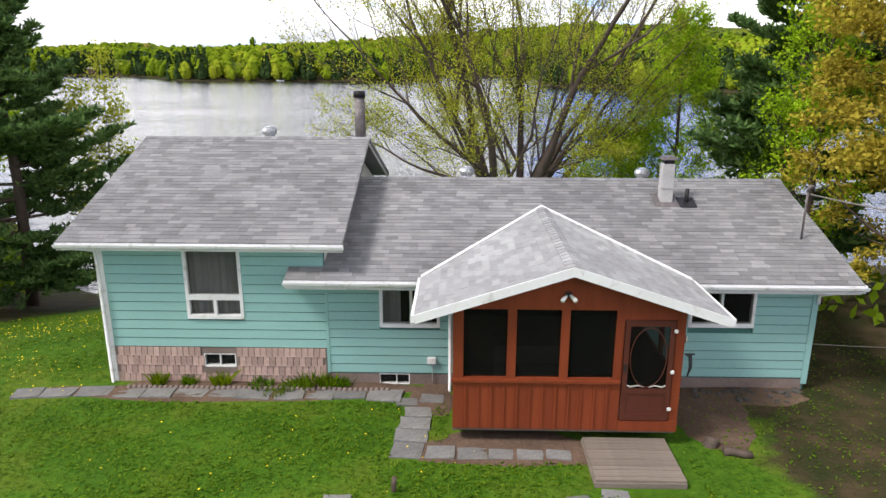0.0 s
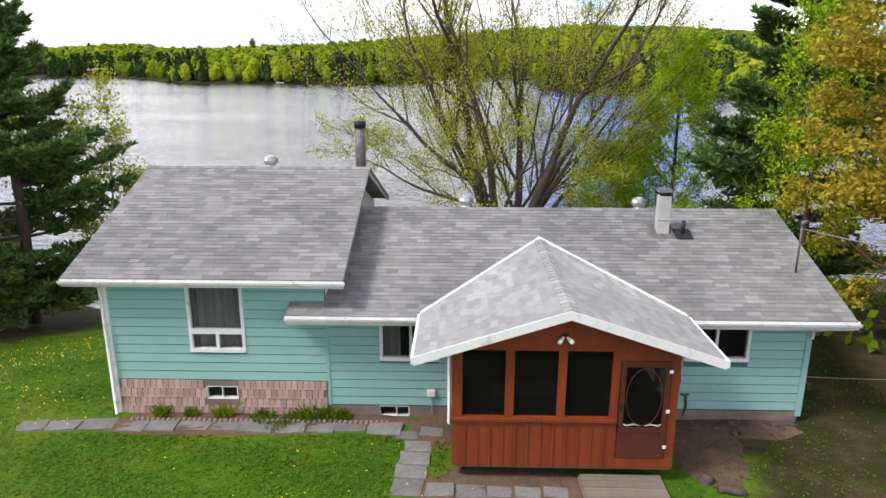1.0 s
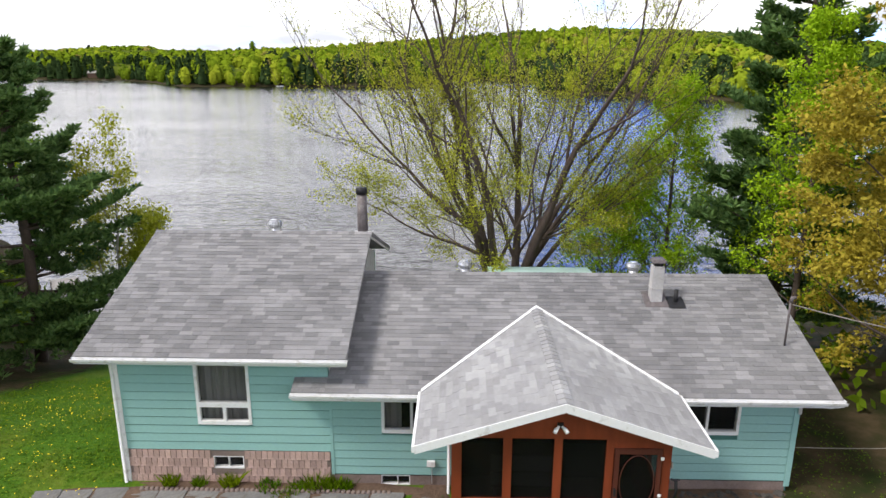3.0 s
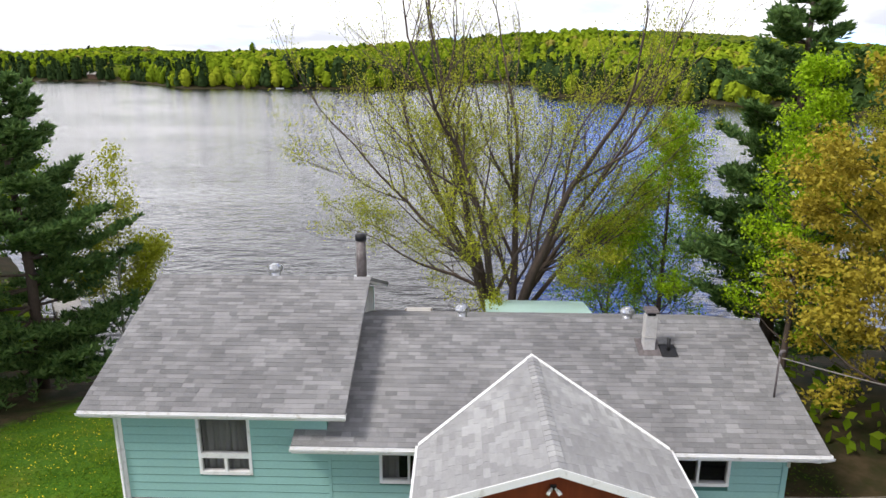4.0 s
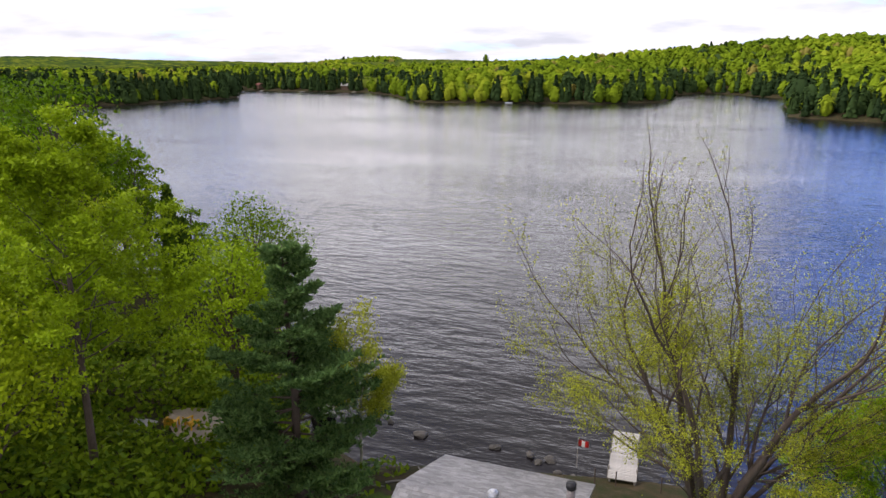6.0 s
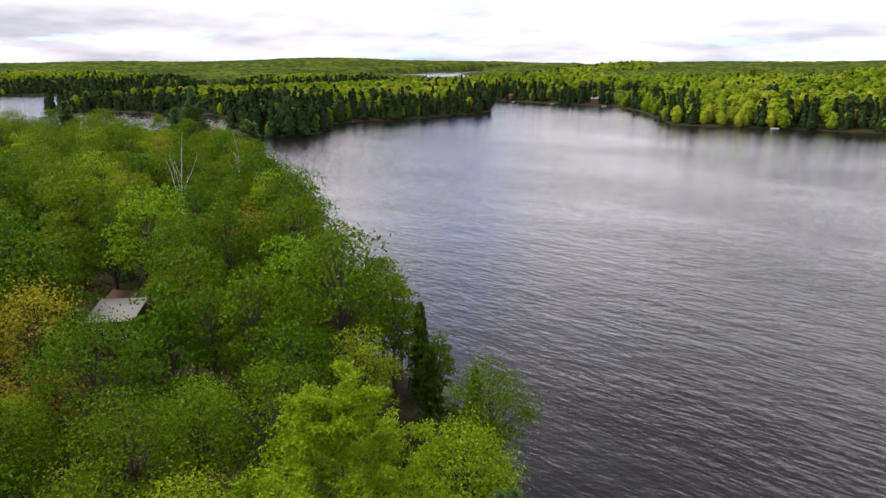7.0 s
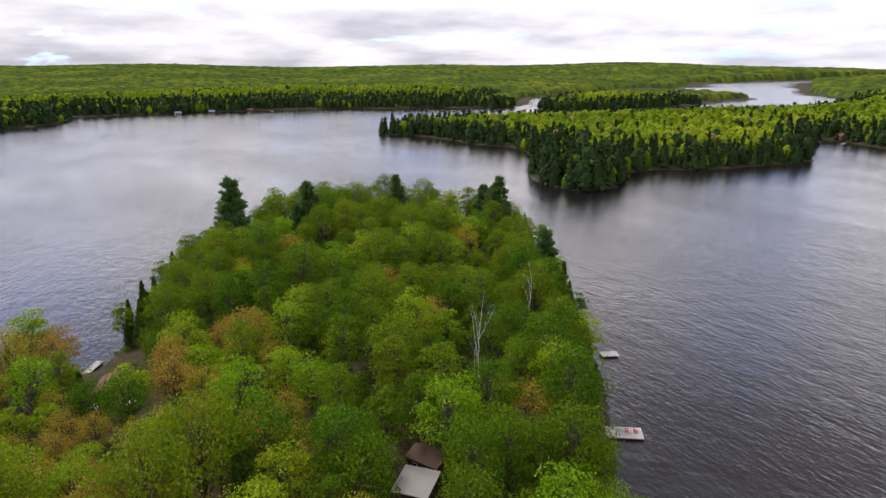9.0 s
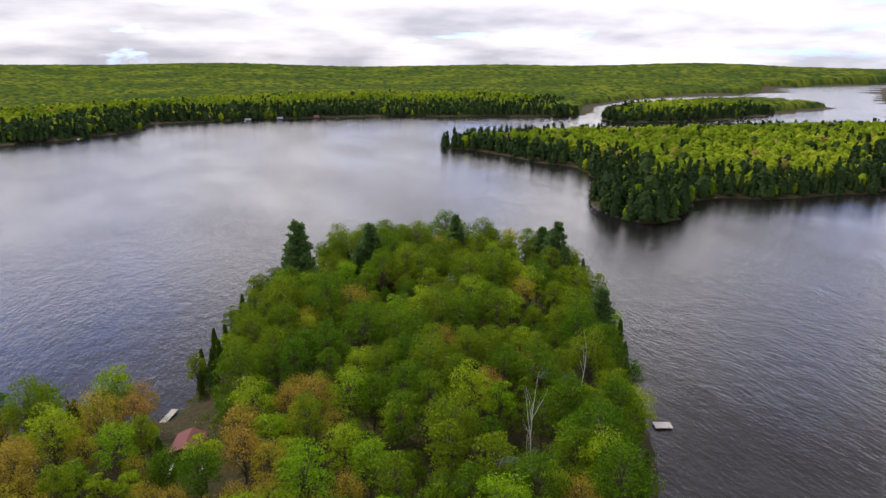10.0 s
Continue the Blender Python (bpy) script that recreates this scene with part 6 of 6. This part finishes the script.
def make_lawn():
    """Short grass blades over the lawn before and beside the house."""
    rng = np.random.default_rng(8)
    n = 170000
    x, y = rng.uniform(-16, 11, n), rng.uniform(9.0, 24, n)
    lx, ly = x, y - 14.3
    ok = ~((lx > -7.9) & (lx < 8.2) & (ly > -0.4) & (ly < 9.0)) & ~((lx > 0.0) & (lx < 4.5) & (ly > -3.2)) & ~((lx > 2.5) & (lx < 4.5) & (ly > -4.2) & (ly < -2))
    ok &= ~((lx > -9.8) & (lx < -0.2) & (ly > -0.9) & (ly < 0)) & ~((lx > -1.1) & (lx < 2.6) & (ly > -3.15) & (ly < -2.6)) & ~((lx > -1.0) & (lx < -0.35) & (ly > -3.1) & (ly < 0))
    dens = np.where(lx > 4.6, 0.25, 1.0) * (0.6 + 0.4 * np.sin(x * 1.3 + 2 * np.sin(y)) * np.sin(y * 1.7))
    ok &= rng.random(n) < dens
    x, y = x[ok], y[ok]
    z = ground_height(x, y)
    n = len(x)
    c = np.stack([x, y, z + rng.uniform(0.01, 0.05, n)], 1)
    V, Q = leaf_quads(rng, c, 0.028, np.tile((0, 0, 1.6), (n, 1)), long=1.3)
    tagged(new("grass", fast_mesh("grass", V, Q, F_GRASS)), "short green lawn grass with lighter tufts", "grass", kind="stuff")
    # dandelions
    m = 900
    x, y = rng.uniform(-15.5, -8.3, m), rng.uniform(13.5, 23, m)
    k = rng.random(m) < np.exp(-((x + 11 + (y - 17) * 0.2) / 2.2) ** 2) + 0.08
    x, y = x[k], y[k]
    x2, y2 = rng.uniform(-7, 1, 40), rng.uniform(10, 13, 40)
    x, y = np.concatenate([x, x2]), np.concatenate([y, y2])
    z = ground_height(x, y) + 0.09
    c = np.stack([x, y, z], 1)
    V, Q = leaf_quads(rng, c, 0.028, np.tile((0, 0, 2.0), (len(c), 1)), long=0.8)
    tagged(new("dandelions", fast_mesh("dandelions", V, Q, M_DANDELION)), "scattered yellow dandelions in the lawn", "flowers", kind="stuff")


F_GRASS = foliage("grass_blades", (0.034, 0.10, 0.003), (0.15, 0.235, 0.012))
make_lawn()


def trunk_piece(name, m, length, r0, r1, label, mat=M_BARK, cat="log"):
    s = Shape().tube([(0, 0, 0), (length * 0.3, 0.02, 0.02), (length * 0.7, -0.03, 0.01), (length, 0, 0)], [r0, r0 * 0.92, r1 * 1.05, r1], 9)
    ob = part(name, s, mat, smooth=True)
    ob.matrix_world = m
    return tagged(ob, label, cat)


trunk_piece("tree_stump", local(5.15, -2.45, -0.1, 0, -80, 0), 0.27, 0.17, 0.11, "weathered brown broken tree stump in the lawn", M_BARK, "stump")
trunk_piece("log", local(5.3, -2.75, 0.05, 0, 0, -12), 0.5, 0.09, 0.07, "short rotting log by the stump")
trunk_piece("stake", local(-0.86, -4.1, -0.1, 0, -90, 0), 0.4, 0.05, 0.045, "short dark wooden stake in the lawn", M_BARK, "stake")

# stones by the end wall
rng_r = random.Random(22)
rock_meshes = []
for k in range(6):
    bm = bmesh.new()
    bmesh.ops.create_icosphere(bm, subdivisions=2, radius=1.0)
    for vtx in bm.verts:
        vtx.co *= 1 + 0.35 * noise.noise(vtx.co * 1.3 + Vector((k * 7.1, 0, 0)))
        vtx.co.z *= 0.62
    me = bpy.data.meshes.new("rock")
    bm.to_mesh(me)
    bm.free()
    me.materials.append(M_ROCK)
    rock_meshes.append(me)


def rock(x, y, z, r, label="grey stone lying on the ground", group="stones", m=None):
    ob = new("rock", rock_meshes[rng_r.randrange(6)])
    ob.matrix_world = (m or Matrix()) @ pose(x, y, z, rng_r.uniform(-20, 20), rng_r.uniform(-20, 20), rng_r.uniform(0, 360)) @ Matrix.Diagonal((r, r * rng_r.uniform(0.7, 1.2), r, 1))
    tagged(ob, label, "stone", group)


for k in range(26):
    rock(rng_r.uniform(5.4, 8.0), -0.15 - abs(rng_r.gauss(0, 0.3)), 0.04, rng_r.uniform(0.04, 0.1), "small grey stone by the foundation", "stones by the foundation", HOUSE)

# ---- the shore behind the house ----
for k in range(26):
    x = rng_r.uniform(-30, 14)
    y = float(np.interp(x, [-39, -27, -17, 0, 18], [55, 44, 39, 37, 38])) + rng_r.uniform(-1.2, 0.4)
    rock(x, y, 0.05, rng_r.uniform(0.15, 0.5), "wet grey boulder at the waterline", "shore boulders")


def dock(x, y, turn, length, width, z, mat, label, planks, posts=2):
    ob = thing("dock", pose(x, y, 0, 0, 0, turn), label, "dock")
    me = Shape().box(-width / 2, width / 2, 0.01, length / planks - 0.012, z - 0.05, z).mesh("plank", mat)
    for k in range(planks):
        p = part("plank", me, None, ob)
        p.location = (0, length * k / planks, 0)
    part("stringer", Shape().box(-width / 2 + 0.05, -width / 2 + 0.17, 0, length, z - 0.25, z - 0.055), M_GREYWOOD, ob)
    part("stringer", Shape().box(width / 2 - 0.17, width / 2 - 0.05, 0, length, z - 0.25, z - 0.055), M_GREYWOOD, ob)
    for k in range(posts):
        for sx in (-1, 1):
            q = (k + 0.5) * length / posts
            part("post", Shape().tube([(sx * width / 2, q, -1.5), (sx * width / 2, q, z + 0.25)], [0.06, 0.055], 8), M_GREYWOOD, ob)
    return ob


dock(-1.7, 36.2, 1.5, 5.6, 1.65, 0.75, M_PALE, "narrow pale wooden dock reaching into the lake", 34, 3)
flag = thing("flagpole", pose(-4.5, 37.6, 0.3) @ Matrix.Scale(0.7, 4), "pole with a red and white flag by the shore", "flag")
part("pole", Shape().tube([(0, 0, -0.3), (0, 0, 2.6)], [0.03, 0.02], 8), M_PALE, flag)
fl = Shape()
for k in range(8):
    a, b = k / 8 * 0.9, (k + 1) / 8 * 0.9
    fl.face([(0.03 + a, 0.06 * math.sin(a * 7), 1.9), (0.03 + b, 0.06 * math.sin(b * 7), 1.9), (0.03 + b, 0.06 * math.sin(b * 7), 2.5), (0.03 + a, 0.06 * math.sin(a * 7), 2.5)])
part("cloth", fl, M_REDPAINT, flag, "red cloth with a pale middle")
part("middle_stripe", Shape().box(0.32, 0.62, 0.03, 0.034, 1.92, 2.48).box(0.32, 0.62, -0.05, -0.046, 1.92, 2.48), M_BULB, flag, "white middle field")
for dx in (-3.2, -2.0, 0.5):
    p = part("shore_post", Shape().tube([(0, 0, -0.4), (0, 0, 1.0)], [0.04, 0.035], 8), M_BARK)
    p.matrix_world = pose(dx, 35.6, float(ground_height(dx, 35.6)))
    tagged(p, "thin dark post at the shore", "post", "shore posts")

rail = thing("wooden_rail", pose(*spot(-12.6, 25.5, 0.0), 0, 0, 25), "low dark wooden rail at the lawn's edge", "rail")
for k in range(3):
    part("post", Shape().box(k * 1.1 - 0.06, k * 1.1 + 0.06, -0.06, 0.06, -0.3, 0.75), M_BARK, rail)
part("rail_board", Shape().box(-0.3, 2.5, -0.1, -0.062, 0.5, 0.68), M_BARK, rail)
part("rail_board", Shape().box(-0.3, 2.5, -0.1, -0.062, 0.1, 0.26), M_BARK, rail)
steps = thing("timber_steps", pose(*spot(-12.4, 27.5, 0.0), 0, 0, 20), "grey timber steps down to the shore", "steps")
for k in range(5):
    part("step_timber", Shape().box(-0.9, 0.9, k * 0.7, k * 0.7 + 0.16, -0.25 * k - 0.25, -0.25 * k + 0.06), M_GREYWOOD, steps)
for k, (x, y, tz) in enumerate([(-14.5, 31, 40), (-13.2, 32.0, 75), (-15.0, 30.4, 10), (-12.3, 31.5, 120)]):
    x_, y_, z_ = spot(x, y, -0.06)
    trunk_piece("driftwood", pose(x_, y_, z_, 0, 8, tz), 2.2, 0.06, 0.03, "bare grey fallen branch on the bank", M_GREYWOOD, "branch")
# neighbour's landing past the pine
dock(-22.0, 37.5, 35, 7.5, 1.6, 0.65, M_PALE, "pale dock along the bank past the pine", 40, 3)


def adirondack(at, turn, mat, label, group=""):
    """A slatted garden chair: sloping seat and back, wide arms."""
    ob = thing("garden_chair", pose(*at, 0, 0, turn), label, "chair", group)
    for k in range(5):
        part("seat_slat", Shape().hexa([(-0.28 + k * 0.115, -0.3, 0.36), (-0.18 + k * 0.115, -0.3, 0.36), (-0.18 + k * 0.115, 0.25, 0.24), (-0.28 + k * 0.115, 0.25, 0.24), (-0.28 + k * 0.115, -0.3, 0.39), (-0.18 + k * 0.115, -0.3, 0.39), (-0.18 + k * 0.115, 0.25, 0.27), (-0.28 + k * 0.115, 0.25, 0.27)]), mat, ob)
        h = 0.95 - 0.04 * abs(k - 2)
        part("back_slat", Shape().hexa([(-0.28 + k * 0.115, 0.22, 0.25), (-0.18 + k * 0.115, 0.22, 0.25), (-0.18 + k * 0.115, 0.25, 0.25), (-0.28 + k * 0.115, 0.25, 0.25), (-0.28 + k * 0.115, 0.47, h), (-0.18 + k * 0.115, 0.47, h), (-0.18 + k * 0.115, 0.5, h), (-0.28 + k * 0.115, 0.5, h)]), mat, ob)
    for sx in (-0.36, 0.36):
        part("armrest", Shape().box(sx - 0.07, sx + 0.07, -0.35, 0.35, 0.55, 0.58), mat, ob)
        part("leg", Shape().box(sx - 0.03, sx + 0.03, -0.32, -0.22, 0, 0.55), mat, ob)
        part("leg", Shape().box(sx - 0.03, sx + 0.03, 0.2, 0.3, 0, 0.55), mat, ob)
    return ob


x_, y_, z_ = spot(-29.0, 30.6, 0)
adirondack((x_, y_, z_), 200, M_YELLOW, "yellow slatted garden chair on a small terrace", "yellow chairs")
adirondack((x_ + 1.2, y_ + 0.4, z_), 160, M_YELLOW, "yellow slatted garden chair on a small terrace", "yellow chairs")
patch_m = Shape().tube([(0, 0, -0.3), (0, 0, 0.05)], [2.6, 2.5], 18).mesh("terrace", M_GRAVEL)
t_ = new("terrace", patch_m)
t_.matrix_world = pose(x_ + 0.5, y_ + 0.2, z_ - 0.02)
tagged(t_, "sandy gravel terrace by the water", "terrace", kind="structure")
bt = thing("stone_table", pose(x_ - 1.6, y_ - 0.8, z_), "low pale flat table on the terrace", "table")
part("top", Shape().box(-0.8, 0.8, -0.5, 0.5, 0.4, 0.46), M_PALE, bt)
part("base", Shape().box(-0.3, 0.3, -0.2, 0.2, 0, 0.4), M_GREYWOOD, bt)

# ---- docks, boats and cabins along the home shore ----
raft = dock(-95.5, 82.5, -32, 7.2, 4.2, 0.45, M_PALE, "broad pale floating dock with red chairs", 36, 2)
adirondack((-93.6, 86.2, 0.45), 140, M_REDPAINT, "red slatted garden chair on a floating dock", "red chairs")
adirondack((-92.6, 87.6, 0.45), 120, M_REDPAINT, "red slatted garden chair on a floating dock", "red chairs")
dock(-97.5, 82.0, -60, 2.6, 1.3, 0.45, M_PALE, "short gangway from the bank to a raft", 14, 1)
dock(-126.2, 105.5, -20, 4.5, 3.0, 0.5, M_PALE, "pale square dock below the trees", 22, 2)
dock(-169.5, -13, -25 + 90, 8.0, 1.8, 0.5, M_PALE, "pale dock on the far side of the point", 36, 3)


def cabin(x, y, turn, w, d, h, rise, wall_mat, roof_mat, label, z=None, mono=False):
    """A small cabin: walls, door, windows, gable or shed roof."""
    at = spot(x, y, 0.1) if z is None else (x, y, z)
    ob = thing("cabin", pose(*at, 0, 0, turn), label, "cabin")
    part("wall", Shape().box(-w / 2, w / 2, -d / 2, d / 2, -0.5, h), wall_mat, ob)
    o = 0.4
    if mono:
        part("roof", Shape().hexa([(-w / 2 - o, -d / 2 - o, h), (w / 2 + o, -d / 2 - o, h), (w / 2 + o, d / 2 + o, h + rise), (-w / 2 - o, d / 2 + o, h + rise), (-w / 2 - o, -d / 2 - o, h + 0.12), (w / 2 + o, -d / 2 - o, h + 0.12), (w / 2 + o, d / 2 + o, h + rise + 0.12), (-w / 2 - o, d / 2 + o, h + rise + 0.12)]), roof_mat, ob)
    else:
        for sg in (-1, 1):
            y0, y1 = (-d / 2 - o, 0) if sg < 0 else (0, d / 2 + o)
            z0, z1 = (h, h + rise) if sg < 0 else (h + rise, h)
            part("roof", Shape().hexa([(-w / 2 - o, y0, z0), (w / 2 + o, y0, z0), (w / 2 + o, y1, z1), (-w / 2 - o, y1, z1), (-w / 2 - o, y0, z0 + 0.14), (w / 2 + o, y0, z0 + 0.14), (w / 2 + o, y1, z1 + 0.14), (-w / 2 - o, y1, z1 + 0.14)]), roof_mat, ob)
        g = Shape()
        for sx in (-w / 2, w / 2 - 0.1):
            g.hexa([(sx, -d / 2, h), (sx + 0.1, -d / 2, h), (sx + 0.1, d / 2, h), (sx, d / 2, h), (sx, -0.02, h + rise), (sx + 0.1, -0.02, h + rise), (sx + 0.1, 0.02, h + rise), (sx, 0.02, h + rise)])
        part("gable_wall", g, wall_mat, ob)
    for sx in (-w * 0.25, w * 0.25):
        wf = part("window_frame", Shape().box(sx - 0.5, sx + 0.5, -d / 2 - 0.06, -d / 2 - 0.003, h * 0.4, h * 0.8), M_WHITE, ob)
        # opaque near-black pane in place of a shaded room behind glass
        part("pane", Shape().box(sx - 0.42, sx + 0.42, -d / 2 - 0.075, -d / 2 - 0.062, h * 0.43, h * 0.77), M_UNLIT, wf)
    return ob


M_ROOFGREY = surface("grey_metal_roof", (0.30, 0.285, 0.26), 0.5, 6, 0.6, 0.15, 0.1, 0.003, stretch=(6, 0.3, 1))
M_ROOFBLUE = surface("slate_blue_roof", (0.16, 0.20, 0.25), 0.6, 6, 0.6, 0.2, 0.1)
M_ROOFRED = surface("dull_red_roof", (0.16, 0.05, 0.042), 0.6, 6, 0.6, 0.2, 0.1)
cabin(-84.2, 36.0, 45, 5.2, 5.4, 4.6, 0.9, M_BROWN, M_ROOFGREY, "tall brown cabin with a pale grey metal shed roof", mono=True)
cabin(-93.0, 42.5, 28, 6.0, 5.0, 2.8, 1.2, M_BROWN, M_BROWN, "brown cabin among the trees with a dark roof")
cabin(-112.5, 59.0, 20, 6, 5, 2.6, 1.2, M_BROWN, M_ROOFBLUE, "cabin with a slate-grey roof in the wood")
cabin(-106, 79, -40, 3.2, 3.0, 2.6, 1.0, M_BROWN, M_BROWN, "small brown hut near the shore")
cabin(-146, 88, 40, 7, 5.5, 4.0, 1.8, M_BROWN, M_ROOFBLUE, "cabin with a slate-blue roof in the wood")
cabin(-221, 117, 30, 8, 5, 3.2, 1.4, M_BROWN, M_ROOFRED, "low cabin with a dull red roof in the wood")
cabin(-146, -6, -15, 8, 6, 3.0, 1.4, M_BROWN, M_ROOFRED, "cabin with a dull red roof by the water")
road = Shape()
rp = [(-205, 76), (-214, 81), (-224, 86), (-236, 92), (-250, 97)]
for (ax, ay), (bx, by) in zip(rp, rp[1:]):
    za, zb = float(ground_height(ax, ay)) + 0.12, float(ground_height(bx, by)) + 0.12
    road.face([(ax + 1.3, ay - 2.8, za), (ax - 1.3, ay + 2.8, za), (bx - 1.3, by + 2.8, zb), (bx + 1.3, by - 2.8, zb)])
tagged(part("road", road, M_GRAVEL), "pale sandy track through the wood", "track", kind="structure")


def boat(x, y, turn, z=0.0, label="white motor boat", length=5.0):
    """A small boat: a tapering hull with a rim, a seat and an outboard motor."""
    ob = thing("boat", pose(x, y, z, 0, 0, turn), label, "boat", "boats")
    s = Shape()
    sec = [(-0.5, 0.78, 0.55), (-0.2, 0.85, 0.55), (0.15, 0.78, 0.58), (0.38, 0.45, 0.64), (0.5, 0.04, 0.72)]
    for (t0, w0, h0), (t1, w1, h1) in zip(sec, sec[1:]):
        a, b = t0 * length, t1 * length
        for sg in (-1, 1):
            f = [(sg * w0, a, h0), (sg * w1, b, h1), (sg * w1 * 0.55, b, -0.15), (sg * w0 * 0.6, a, -0.2)]
            s.face(f if sg > 0 else f[::-1])
        s.face([(-w0 * 0.6, a, 0.05), (w0 * 0.6, a, 0.05), (w1 * 0.55, b, 0.1), (-w1 * 0.55, b, 0.1)])
    s.face([(-0.78, -length / 2, 0.55), (0.78, -length / 2, 0.55), (0.47, -length / 2, -0.2), (-0.47, -length / 2, -0.2)])
    part("hull", s, M_BULB, ob)
    part("seat", Shape().box(-0.7, 0.7, -0.3, 0.1, 0.3, 0.36), M_PALE, ob)
    part("motor", Shape().box(-0.15, 0.15, -length / 2 - 0.35, -length / 2 - 0.02, 0.2, 0.9), M_BLACK, ob)


boat(-138, -3, 60, float(ground_height(-138, -3)) + 0.9, "white boat laid up on land")
boat(-138.5, -10, 70, float(ground_height(-138.5, -10)) + 0.9, "white boat laid up on land")
boat(-367, 339, 70, 0, "white boat moored below dark trees")
boat(-111, 454, 95, 0, "white boat moored at the far shore")
dock(-265, 500, -100, 16, 2.2, 0.5, M_GREYWOOD, "low grey dock at the far shore", 20, 2)
cabin(-60, 476, 10, 9, 7, 3.5, 2.0, M_BROWN, M_ROOFRED, "far cottage with a red roof among trees")
cabin(45, 676, -20, 14, 8, 4, 2.5, M_BROWN, M_ROOFRED, "far red-brown cottage at the bay")
# far cottages and docks as small pale things along the shores
rng_c = random.Random(31)
for x, y, tr in [(-1108, 90, 95), (-1118, 140, 90), (-1128, 200, 92), (-1120, 30, 95), (-430, 640, 150), (-350, 626, 175), (-318, 622, 180)]:
    cabin(x, y, tr, 9, 7, 3.5, 2.2, rng_c.choice((M_BROWN, M_GREYWOOD)), rng_c.choice((M_ROOFGREY, M_ROOFBLUE, M_ROOFRED)), "far cottage standing at the water's edge")
for x, y, tr in [(-1095, 84, 270), (-1110, 230, 270), (-900, -120, 270), (-360, 612, 190), (-300, 606, 190), (-415, 622, 200)]:
    dock(x, y, tr, 12, 2.0, 0.5, M_PALE, "far pale dock at the water's edge", 10, 1)
for k in range(14):
    a = rng_r.uniform(0, 1)
    rock(-377 + 60 * a, 247 - 8 * math.sin(a * 3.1) - 1.0, 0.2, rng_r.uniform(0.8, 2.2), "pale boulder at the head of the island", "island boulders")
